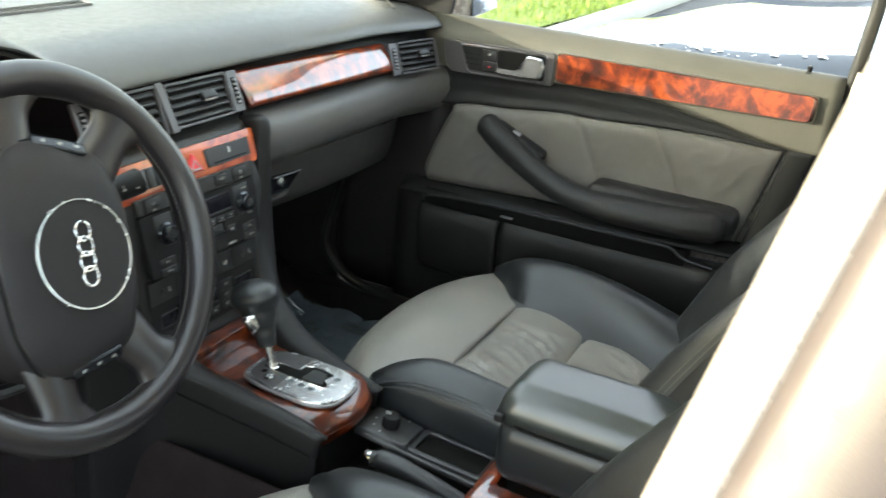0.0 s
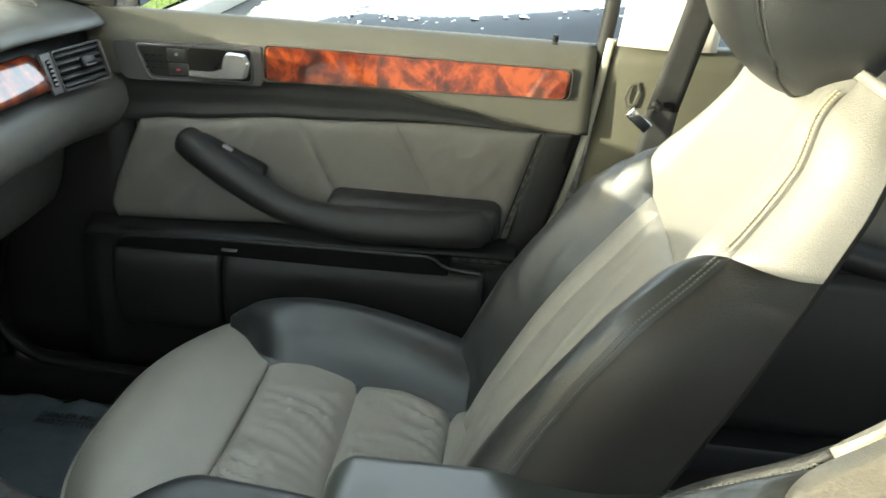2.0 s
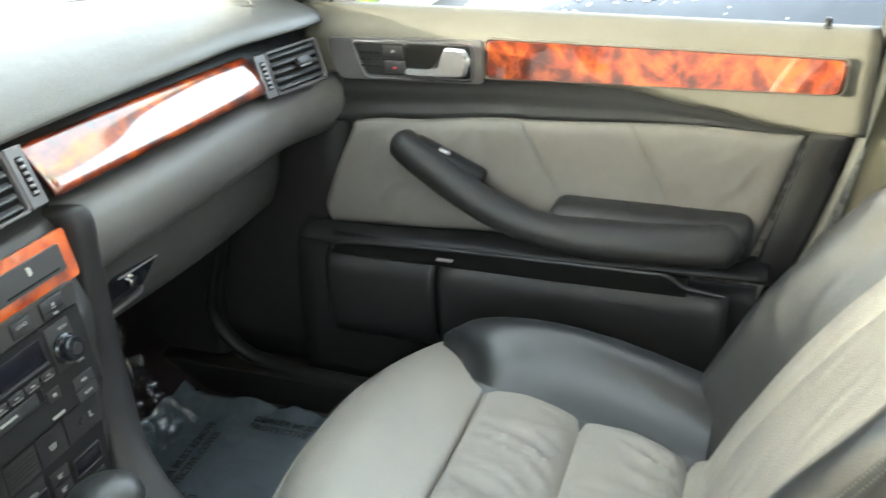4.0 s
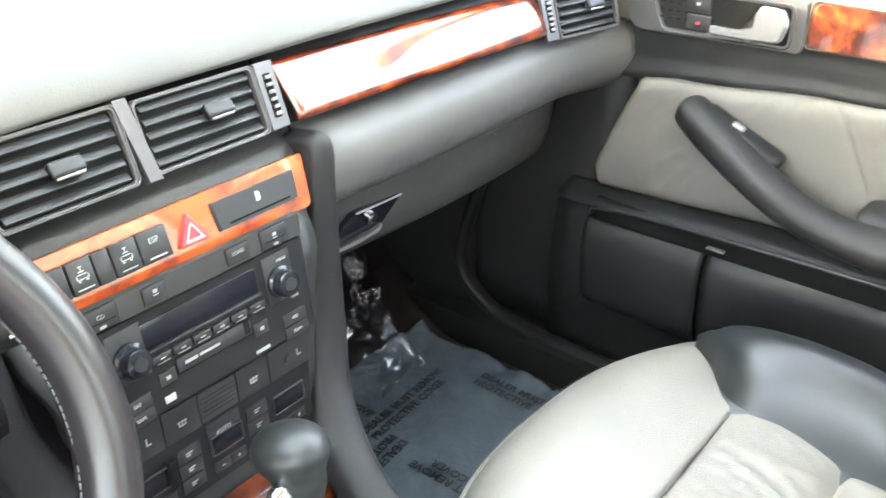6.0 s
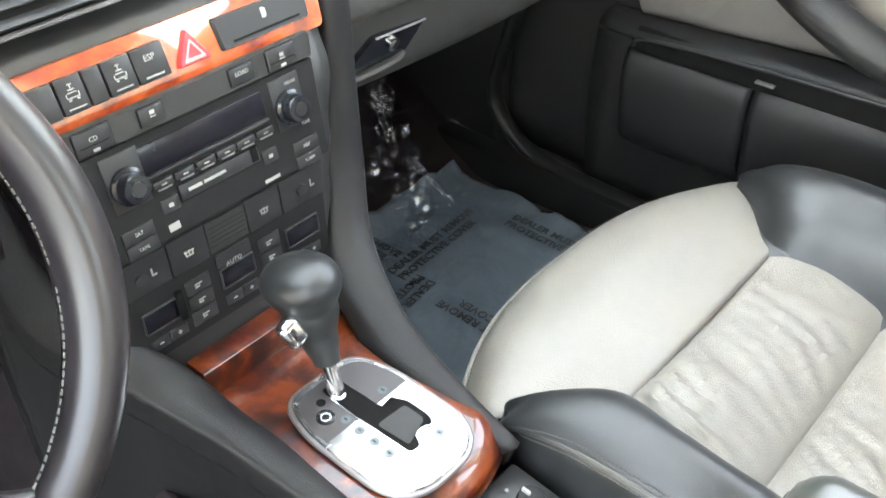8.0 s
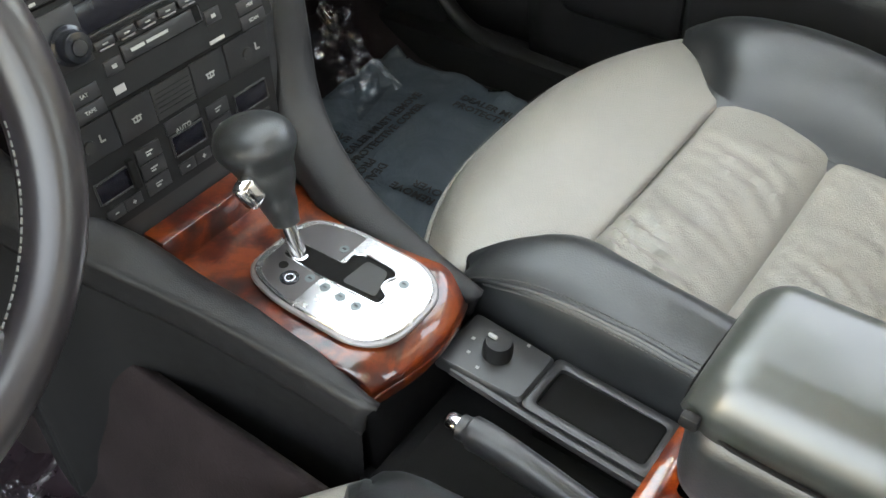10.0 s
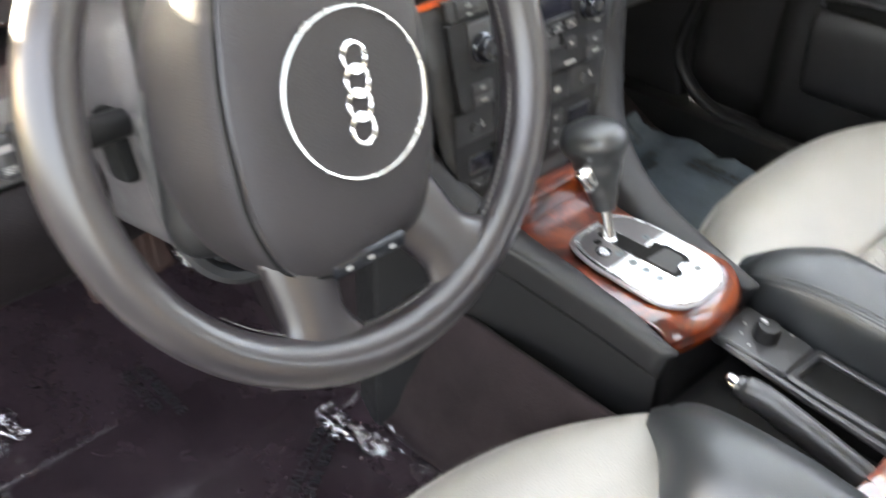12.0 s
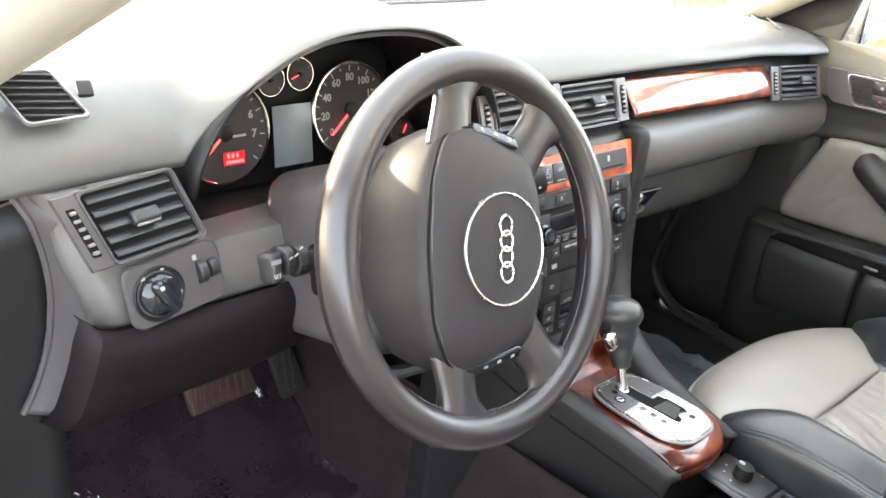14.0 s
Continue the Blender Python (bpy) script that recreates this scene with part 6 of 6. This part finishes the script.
    return (x + 0.008 * v, y, 0.734 + 0.044 * r + 0.003 * math.sin(u * math.pi) - 0.006 * v + wobble((x, y, 0), 20, 0.0015))


lid = part("armrest_lid", sheet(rest_lid, 44, 60), skylit_armrest_leather, rest_body, "soft black leather lid, sky reflection in its colour", solid=0.008)
part("lid_seam", tube([(0.0165, 0.26, 0.7335), (0.0155, 0.40, 0.7345), (0.0155, 0.53, 0.7355), (0.019, 0.560, 0.736), (0.032, 0.5865, 0.7365), (0.08, 0.5895, 0.7365), (0.126, 0.588, 0.7365)], 0.0018, 60, 6), shade_black, rest_body)
part("hinge_notch", box(0.008, 0.012, 0.010, Matrix.Translation((0.0165, 0.578, 0.742)), 0.002), black_plastic, rest_body)
part("armrest_support", block(0.05, 0.13, 0.20, 0.34, 0.58, 0.67, 0.01), black_plastic, stack)

# ---- steering wheel and column ----
sw_base = (-0.3148, 0.8872, 0.9762)
wheel_th = thing("steering_wheel", sw_base, "black leather four-spoke steering wheel turned a quarter round", "steering wheel")
WM = face_frame(sw_base, (1, 0, 0), (0, -1, 0.382)) @ pose(0, 0, 0, 0, 0, -10)
RIM = 0.1632


def rim_fn(u, v):
    a, b = 2 * math.pi * u, 2 * math.pi * v
    rr = 0.0158 + 0.0010 * math.cos(4 * a)
    return WM @ Vector(((RIM + rr * math.cos(b)) * math.cos(a), (RIM + rr * math.cos(b)) * math.sin(a), rr * 1.12 * math.sin(b)))


rim = part("rim", sheet(rim_fn, 120, 20), wheel_leather, wheel_th, "worn black leather rim")
for deg in (0, 180):
    a = radians(deg)
    c = WM @ Vector((RIM * math.cos(a), RIM * math.sin(a), 0))
    m = face_frame(c, WM.to_3x3() @ Vector((math.cos(a), math.sin(a), 0)), WM.to_3x3() @ Vector((-math.sin(a), math.cos(a), 0)))
    part("rim_seam", ring([(0.0162 * math.cos(2 * math.pi * k / 20), 0.0178 * math.sin(2 * math.pi * k / 20)) for k in range(20)],
                          [(0.013 * math.cos(2 * math.pi * k / 20), 0.014 * math.sin(2 * math.pi * k / 20)) for k in range(20)], 0.0016, m, 0.0005), rubber, rim)
for a0, a1 in ((-130, -2), (2, 130)):
    part("stitching", stitches(lambda t: (WM @ Vector(((RIM - 0.0158) * math.cos(radians(a0 + (a1 - a0) * t)), (RIM - 0.0158) * math.sin(radians(a0 + (a1 - a0) * t)), 0.001)),
                                          WM.to_3x3() @ Vector((-math.cos(radians(a0 + (a1 - a0) * t)), -math.sin(radians(a0 + (a1 - a0) * t)), 0))), 70, radius=0.0009), thread, rim)


def spoke(p0, p1, w0, w1, lift0, lift1):
    """A spoke from the hub to the rim, in the wheel's own plane."""
    def fn(u, v):
        a, b = Vector(p0), Vector(p1)
        d = (b - a).normalized()
        n = Vector((-d.y, d.x))
        w = key([(0, w0), (0.55, min(w0, w1) * 0.86), (1, w1)], v)
        t = 2 * u - 1
        q = a + (b - a) * v + n * w * t
        lift = lift0 + (lift1 - lift0) * v
        return WM @ Vector((q.x, q.y, lift + 0.010 * (1 - t * t) ** 0.5 - 0.006))
    return sheet(fn, 18, 24)


for q in (1, -1):
    part("spoke", spoke((-0.038, 0.088 * q), (-0.029, 0.163 * q), 0.026, 0.040, 0.002, 0.004), wheel_leather, wheel_th, "smooth black spoke", solid=0.014)
    part("spoke", spoke((0.044, 0.070 * q), (0.097, 0.134 * q), 0.028, 0.042, 0.000, 0.004), wheel_leather, wheel_th, "smooth black spoke", solid=0.014)
half_hub = [(0.030, 0.100), (0.056, 0.090), (0.073, 0.045)]
hub_pts = round_poly([(-0.014, 0.113), *half_hub, *[(x, -y) for x, y in half_hub[::-1]], (-0.014, -0.113), (-0.050, -0.106), (-0.076, -0.084), (-0.090, -0.040), (-0.090, 0.040), (-0.076, 0.084), (-0.050, 0.106)], 0.016, 4)


def hub_fn(u, v):
    """The domed pad over the airbag."""
    n = len(hub_pts)
    f = u * n
    i = int(f) % n
    g = f - int(f)
    x = hub_pts[i][0] * (1 - g) + hub_pts[(i + 1) % n][0] * g
    y = hub_pts[i][1] * (1 - g) + hub_pts[(i + 1) % n][1] * g
    prof = spline([(1.00, -0.070, 0), (1.09, -0.040, 0), (1.09, -0.008, 0), (1.03, 0.012, 0), (0.95, 0.0235, 0), (0.80, 0.0320, 0), (0.5, 0.0365, 0), (0.0, 0.038, 0)], v)
    return WM @ Vector((x * prof.x * (0.905 if x < 0 else 1.0), y * min(prof.x, 1.0) * (1 - 0.10 * max(0, -prof.y - 0.02) / 0.05), prof.y - 0.016))


hub_bm = sheet(hub_fn, 120, 36)
hub_tree = BVHTree.FromBMesh(hub_bm)


def on_pad(x, y, lift=0.0):
    """The point of the pad's skin at x, y of the wheel's plane."""
    o, d = WM @ Vector((x, y, 0.10)), WM.to_3x3() @ Vector((0, 0, -1))
    hit = hub_tree.ray_cast(o, d)[0] or WM @ Vector((x, y, -0.012))
    return hit - d * lift


hub = part("airbag_pad", hub_bm, hub_leather, wheel_th, "black padded airbag cover")
groove_path = [(-0.014, 0.108), (-0.039, 0.104), (-0.057, 0.090), (-0.071, 0.055), (-0.0755, 0.0), (-0.071, -0.055), (-0.057, -0.090), (-0.039, -0.104), (-0.014, -0.108)]
part("pad_groove", tube([on_pad(*spline([(x, y, 0) for x, y in groove_path], k / 48).xy) for k in range(49)], 0.0013, 120, 6), shade_black, hub)
part("groove_lip", tube([on_pad(*spline([(x + 0.0022, y, 0) for x, y in groove_path], k / 48).xy, -0.0004) for k in range(49)], 0.0012, 120, 6), wheel_leather, hub)
part("back_cover", box(0.150, 0.19, 0.05, WM @ pose(-0.010, 0, -0.072), 0.024, 4), black_plastic, wheel_th, "black back shell")
EM = at(WM, 0.0045, 0.000, 0.0212)
circ = lambda r, n=48: [(r * math.cos(2 * math.pi * k / n), r * math.sin(2 * math.pi * k / n)) for k in range(n)]
em = part("emblem_disc", plate(circ(0.0490), 0.0016, EM), hub_leather, hub)
part("emblem_ring", ring(circ(0.0510), circ(0.0484), 0.0030, EM, 0.0012), brushed, em, "thin chrome ring")
for k in range(4):
    y = 0.0207 - 0.0138 * k
    part("chrome_link", tube([EM @ Vector((0.0078 * math.cos(2 * math.pi * j / 12), y + 0.0088 * math.sin(2 * math.pi * j / 12), 0.0030 + 0.0006 * (k % 2))) for j in range(12)], 0.0012, 36, 8, closed=True), chrome, em)
for x0, y0, rot in ((0.008, 0.1005, -16), (0.006, -0.0995, 14)):
    k_at = on_pad(x0, y0)
    km = Matrix.Translation(k_at) @ WM.to_3x3().to_4x4() @ pose(0, 0, 0, 28 if y0 < 0 else -28, 0, 0) @ pose(0, 0, 0, 0, 0, rot)
    kp = part("key_pad", box(0.054, 0.013, 0.006, km, 0.0028, 3), gloss_black, wheel_th, "row of three wheel buttons")
    for k in range(3):
        part("pad_mark", bars([((k - 1) * 0.016, 0, 0.004, 0.003)], km @ pose(0, 0, 0.0031)), print_white, kp)
# column
col = thing("steering_column", (-0.32, 1.05, 0.92), "black steering column shroud with control stalks", "steering column")
part("shroud", tube([(-0.312, 0.94, 0.950), (-0.312, 1.0, 0.930), (-0.312, 1.10, 0.895)], lambda t: (0.066 + 0.02 * t, 0.060 + 0.015 * t), 16, 24), black_plastic, col, "black column shroud", smooth=True)
part("shroud_box", box(0.16, 0.15, 0.17, pose(-0.322, 1.030, 0.922, -14, 0, 0), 0.03, 4), end_vinyl, col, "dark grey column box")
part("shroud_lip", tube([(-0.330, 0.958, 0.990), (-0.380, 0.958, 0.985), (-0.400, 0.962, 0.955), (-0.398, 0.945, 0.88), (-0.375, 0.935, 0.845), (-0.33, 0.93, 0.838)], 0.007, 40, 8), tray_plastic, col, "smooth shroud edge")
part("shroud_slot", box(0.020, 0.030, 0.05, pose(-0.402, 1.0, 0.93, -14, 0, 0), 0.006), shade_black, col)
st = part("cruise_stalk", tube([(-0.37, 0.995, 0.945), (-0.42, 0.985, 0.952), (-0.455, 0.978, 0.956)], lambda t: (0.009, 0.010), 10, 12), black_plastic, col, "cruise control stalk")
part("stalk_end", box(0.013, 0.020, 0.027, pose(-0.480, 0.978, 0.961, -14, 0, 10), 0.004, 3), button_plastic, st, "stalk end cap")
for k in range(2):
    part("stalk_collar", lathe([(0.011, -0.005), (0.013, -0.004), (0.013, 0.004), (0.011, 0.005)], pose(-0.466 + 0.013 * k, 0.980, 0.964 - 0.002 * k, 0, 90, 8), 20), button_plastic, st, "ribbed stalk collar")
ST = face_frame((-0.4805, 0.9672, 0.961), (1, 0, 0), (0, -1, 0.24))
writing("SET", 0.0052, at(ST, 0, -0.004, 0.0006), print_white, st)
part("stalk_cap_mark", bars([(0, 0.0085, 0.010, 0.004)], at(ST, 0, 0, 0.0004)), satin, st)
part("stalk_bar", bars([(-0.003, 0.004, 0.004, 0.0016), (0.003, 0.003, 0.004, 0.0016), (0.010, 0.005, 0.004, 0.0016)], face_frame((-0.462, 0.9672, 0.968), (1, 0, 0.5), (0, -1, 0.24))), print_white, st)
ws = part("wiper_stalk", tube([(-0.27, 1.0, 0.950), (-0.20, 0.985, 0.972), (-0.138, 0.972, 0.984)], lambda t: (0.010 + 0.004 * t, 0.011 + 0.004 * t), 12, 14), black_plastic, col, "black wiper stalk")
part("stalk_marks", bars([(-0.012, 0.0, 0.005, 0.0014), (-0.012, 0.003, 0.0014, 0.004), (0.006, -0.004, 0.004, 0.002), (0.014, -0.003, 0.004, 0.002)], face_frame((-0.158, 0.9610, 0.985), (1, -0.2, 0.2), (0, -1, 0.4))), print_white, ws)

# ---- pedals, mats and covers ----
ped = thing("pedals", (-0.28, 1.38, 0.50), "dark ribbed pedals in the driver's footwell", "pedals")
for x, y, z, w, h, ribs, mat in ((-0.293, 1.352, 0.585, 0.105, 0.062, 7, redlit_pedal_rubber), (-0.160, 1.385, 0.560, 0.046, 0.110, 3, rubber)):
    m = face_frame((x, y, z), (1, 0, 0.06), (0, -0.8, 0.6))
    p = part("pedal", box(w, h, 0.012, m, 0.005, 3), mat, ped, "ribbed pedal pad, browned for reddish light" if ribs == 7 else "")
    for k in range(ribs):
        part("pedal_rib", box(0.006, h * 0.84, 0.004, at(m, w * 0.86 * ((k + 0.5) / ribs - 0.5), 0, 0.007) @ pose(0, 0, 0, 0, 0, -16), 0.0012), mat, p)
    part("pedal_arm", tube([m @ Vector((0, 0, -0.005)), (x + 0.02, y + 0.09, z + 0.08), (x + 0.03, y + 0.13, z + 0.22)], 0.009, 12, 8), black_plastic, ped)


def cover(name, x0, x1, y0, y1, seed, label, mat=film, crumple=0.012):
    """A protective plastic sheet laid over a mat, rucked at its edges."""
    def fn(u, v):
        x, y = x0 + (x1 - x0) * u, y0 + (y1 - y0) * v
        e = min(u, 1 - u, 1 - v) * 2
        z = car_floor((x + 0.70) / 1.44, (y + 1.2) / 2.95)[2] + 0.010
        c = crumple * math.exp(-e / 0.10)
        z += 0.5 * c * abs(noise.noise(Vector((x * 30, y * 30, seed)))) + c * abs(noise.noise(Vector((x * 13, y * 13, seed + 3)))) * 2.2 + 0.0015 * noise.noise(Vector((x * 22, y * 22, seed)))
        return (x, y, z)
    return single(name, sheet(fn, 70, 80), mat, label, "mat cover", "floor mat covers", solid=0.0012)


pc = cover("mat_cover", 0.195, 0.640, 0.86, 1.315, 1.0, "blue-grey printed plastic cover on the passenger floor")
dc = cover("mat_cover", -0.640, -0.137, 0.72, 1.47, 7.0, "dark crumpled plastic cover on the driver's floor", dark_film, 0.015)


def floor_print(lines, x, y, turn, parent, size=0.0180):
    """Printed lines on a cover, starting at x, y and running along turn."""
    for k, text in enumerate(lines):
        a = radians(turn)
        px, py = x + math.sin(a) * k * size * 1.05, y - math.cos(a) * k * size * 1.05
        mid = (px + math.cos(a) * size * 5, py + math.sin(a) * size * 5)
        z = car_floor((mid[0] + 0.70) / 1.44, (mid[1] + 1.2) / 2.95)[2] + 0.0145
        writing(text, size, pose(px, py, z, 0, 0, turn), print_dark, parent, deep=0.0002, align="LEFT")


NOTE = ["DEALER MUST REMOVE", "PROTECTIVE COVER"]
floor_print(NOTE, 0.388, 1.214, 3, pc)
floor_print(NOTE, 0.600, 1.165, -90, pc)
floor_print(NOTE, 0.412, 1.158, 186, pc)
floor_print(NOTE, 0.384, 0.935, 90, pc)
floor_print(["REMOVE", "COVER"], 0.424, 1.298, -90, pc)
floor_print(NOTE, 0.600, 0.93, 184, pc)
floor_print(NOTE, -0.318, 1.405, -90, dc)
floor_print(["COVER"], -0.448, 1.445, -100, dc)
floor_print(NOTE, -0.190, 1.10, 214, dc)
floor_print(NOTE, -0.52, 0.98, 14, dc)


def crumple(name, path, width, seed, label, lift=0.28, folds=1.0, mat=None):
    """A loose strip of clear plastic, folded into sharp ridges."""
    def fn(u, v):
        p = spline(path, v)
        d = (spline(path, min(v + 0.02, 1)) - spline(path, max(v - 0.02, 0))).normalized()
        s = d.cross(Vector((0.2, -0.7, 0.7))).normalized()
        n = s.cross(d)
        n = n if n.z > 0 else -n
        r = 1 - abs(noise.noise(Vector((u * 3.5 * folds, v * 4.5 * folds, seed)))) * 2
        r2 = 1 - abs(noise.noise(Vector((u * 9 * folds + v * 4, v * 11 * folds, seed + 2)))) * 2
        w = width * (0.75 + 0.5 * noise.noise(Vector((v * 5, seed, 0))))
        return p + s * w * (u - 0.5) * (1 - 0.3 * r) + n * width * lift * (r + 0.36 * r2)
    return single(name, sheet(fn, 40, 70), mat or clear, label, "plastic wrap", "loose plastic wraps", smooth=False)


crumple("plastic_wrap", [(0.462, 1.300, 0.675), (0.458, 1.292, 0.640), (0.452, 1.286, 0.600), (0.450, 1.280, 0.560)], 0.072, 2.0, "clear plastic film hanging under the glovebox", 0.15, 0.55)
crumple("plastic_wrap", [(0.462, 1.292, 0.585), (0.464, 1.276, 0.535), (0.468, 1.258, 0.490), (0.474, 1.232, 0.462)], 0.155, 9.0, "shiny clear plastic film draped on the mat cover", 0.10, 0.42)
crumple("plastic_wrap", [(0.500, 1.290, 0.535), (0.522, 1.262, 0.500), (0.530, 1.225, 0.466)], 0.022, 27.0, "bright crease of clear plastic on the mat cover", 0.22, 0.8)
crumple("plastic_wrap", [(-0.222, 1.42, 0.575), (-0.214, 1.395, 0.545), (-0.206, 1.37, 0.520)], 0.016, 5.0, "shiny crumpled clear plastic by the pedals", 0.16, 0.7)
crumple("plastic_wrap", [(-0.42, 1.355, 0.462), (-0.39, 1.35, 0.458), (-0.36, 1.345, 0.457)], 0.030, 12.0, "small shiny plastic crease on the driver's floor", 0.14, 0.7)
crumple("plastic_wrap", [(-0.20, 1.12, 0.445), (-0.195, 1.07, 0.444), (-0.185, 1.02, 0.444)], 0.050, 21.0, "shiny crumpled clear plastic on the driver's floor", 0.16, 0.8)
crumple("plastic_wrap", [(-0.165, 1.05, 0.445), (-0.165, 0.99, 0.443), (-0.170, 0.91, 0.443)], 0.034, 15.0, "shiny clear plastic edge beside the driver's seat", 0.12, 0.6)
crumple("plastic_wrap", [(-0.535, 1.455, 0.480), (-0.515, 1.40, 0.470), (-0.495, 1.34, 0.466), (-0.475, 1.285, 0.464)], 0.090, 31.0, "crumpled clear plastic on the driver's mat by the sill", 0.12, 0.6, thin_clear)

# ---- outside ----
ground = single("ground", sheet(lambda u, v: (-400 + 800 * u, -400 + 800 * v, 0.0), 40, 40), asphalt, "worn grey asphalt car park", "ground", kind="structure")
kerb = single("kerb", block(-8, 14, 2.86, 3.04, 0.0, 0.13, 0.02), concrete, "pale concrete kerb", "kerb", kind="structure")
lawn = single("lawn", sheet(lambda u, v: (-30 + 70 * u, 3.04 + 40 * v, 0.12 + wobble((u * 70, v * 40, 0), 0.4, 0.10)), 60, 40), lawn_soil, "sunny green lawn beyond the kerb", "lawn", kind="structure")


def blades():
    bm = bmesh.new()
    rnd = random.Random(4)
    for _ in range(9000):
        x, y = rnd.uniform(3, 12), 3.05 + rnd.random() ** 1.4 * 5
        h, a, w = rnd.uniform(0.04, 0.10), rnd.uniform(0, 6.28), 0.008
        c, s = math.cos(a) * w, math.sin(a) * w
        lx, ly = rnd.uniform(-0.03, 0.03), rnd.uniform(-0.03, 0.03)
        v = [bm.verts.new(p) for p in ((x - c, y - s, 0.12), (x + c, y + s, 0.12), (x + lx, y + ly, 0.13 + h))]
        bm.faces.new(v)
    return bm


single("grass", blades(), grass_green, "short green grass at the lawn's edge", "grass", kind="stuff", smooth=False)

# the neighbour's dark car, wet from rain
nb = thing("parked_car", (2.25, -1.0, 0.0), "dark wet car parked alongside", "parked car")


def nb_section(y):
    """Half width, bonnet height and shoulder height along the car."""
    return key([(-3.4, 0.80), (-2.6, 0.88), (0.4, 0.88), (1.0, 0.80), (1.35, 0.60)], y), key([(-3.4, 0.95), (-0.4, 1.0), (0.0, 0.985), (0.8, 0.90), (1.2, 0.80), (1.35, 0.68)], y)


def nb_body(u, v):
    y = 1.35 - 4.7 * ease(v)
    w, h = nb_section(y)
    t = 2 * u - 1
    top = h + 0.05 * (1 - t * t)
    q = abs(t)
    if q > 0.72:
        f = (q - 0.72) / 0.28
        x, z = w * (0.80 + 0.20 * math.sin(f * math.pi / 2)), 0.22 + (h + 0.024 - 0.22) * math.cos(f * math.pi / 2) ** 0.6
    else:
        x, z = w * 0.80 * q / 0.72, top - 0.026 * (q / 0.72) ** 2
    return (2.25 + math.copysign(x, t), y, z)


part("body", sheet(nb_body, 60, 60), wet, nb, "dark blue-black paint beaded with rain", solid=0.02)


def nb_roof(u, v):
    y = -0.1 - 2.7 * v
    t = 2 * u - 1
    z = 1.0 + 0.45 * max(0, math.sin(math.pi * min(1, max(0, v * 1.02 + 0.0)))) ** 0.42
    return (2.25 + t * (0.78 - 0.20 * (z - 1.0) / 0.45), y, z - 0.04 * t * t)


part("cabin_glass", sheet(nb_roof, 20, 30), gloss_black, nb, "dark cabin glass", solid=0.02)
part("cabin_roof", sheet(lambda u, v: (2.25 + (2 * u - 1) * 0.56, -0.85 - 1.3 * v, 1.455 - 0.03 * (2 * u - 1) ** 2), 12, 12), wet, nb, solid=0.02)
for x in (1.42, 3.08):
    for y in (0.55, -2.25):
        part("wheel", lathe([(0.20, -0.10), (0.31, -0.10), (0.325, -0.06), (0.325, 0.06), (0.31, 0.10), (0.20, 0.10)], pose(x, y, 0.325, 0, 90, 0)), rubber, nb)
for s in (-1, 1):
    part("headlight", box(0.32, 0.10, 0.13, pose(2.25 + s * 0.52, 1.14, 0.70, 0, 0, -s * 18), 0.03, 3), glass, nb)


def beads():
    bm = bmesh.new()
    rnd = random.Random(8)
    for _ in range(2600):
        u, v = rnd.uniform(0.05, 0.42), rnd.uniform(0.08, 0.50)
        p = Vector(nb_body(u, v)) + Vector((0, 0, 0.0195))
        r = 0.002 + 0.0062 * rnd.random() ** 2.4
        ly = rnd.uniform(1, 1.5)
        rings = [[bm.verts.new(p + Vector((r * f * math.cos(k * 0.8976), r * f * ly * math.sin(k * 0.8976), r * h))) for k in range(7)] for f, h in ((1, 0), (0.8, 0.42))]
        tp = bm.verts.new(p + Vector((0, 0, r * 0.62)))
        for k in range(7):
            n = (k + 1) % 7
            bm.faces.new((rings[0][k], rings[0][n], rings[1][n], rings[1][k]))
            bm.faces.new((rings[1][k], rings[1][n], tp))
    return bm


part("rain", beads(), chrome, nb, "beads of rain", kind="stuff")


def tree(x, y, h, seed):
    t = thing("tree", (x, y, 0.1), "leafy green tree behind the lawn", "tree", "trees behind the lawn")
    rnd = random.Random(seed)
    part("trunk", tube([(x, y, 0.05), (x + 0.1, y, h * 0.3), (x - 0.05, y + 0.1, h * 0.55), (x, y, h * 0.8)], lambda k: (0.18 * (1 - 0.75 * k), 0.18 * (1 - 0.75 * k)), 14, 10), bark, t)
    bm = bmesh.new()
    tips = []
    for k in range(9):
        a, z0 = rnd.uniform(0, 6.28), h * rnd.uniform(0.3, 0.7)
        tip = Vector((x + math.cos(a) * h * 0.28, y + math.sin(a) * h * 0.28, z0 + h * 0.22))
        tips.append(tip)
        part("limb", tube([(x, y, z0), ((x + tip.x) / 2, (y + tip.y) / 2, z0 + h * 0.14), tip], lambda q: (0.06 * (1 - 0.8 * q), 0.06 * (1 - 0.8 * q)), 8, 6), bark, t)
    tips.append(Vector((x, y, h * 0.9)))
    for _ in range(3200):
        c = rnd.choice(tips) + Vector((rnd.gauss(0, 1), rnd.gauss(0, 1), rnd.gauss(0, 0.8))) * h * 0.11
        d, e = Vector((rnd.gauss(0, 1), rnd.gauss(0, 1), rnd.gauss(0, 1))).normalized() * 0.11, Vector((rnd.gauss(0, 1), rnd.gauss(0, 1), rnd.gauss(0, 1))).normalized() * 0.06
        bm.faces.new([bm.verts.new(q) for q in (c - d, c + e, c + d, c - e)])
    part("crown", bm, leaf_green, t, smooth=False, kind="stuff")
    return t


for x, y, h, s in ((4.0, 13.0, 6.5, 1), (8.5, 16.0, 7.5, 2), (-3.0, 17.0, 7.0, 3), (13.0, 13.0, 6.0, 5)):
    tree(x, y, h, s)
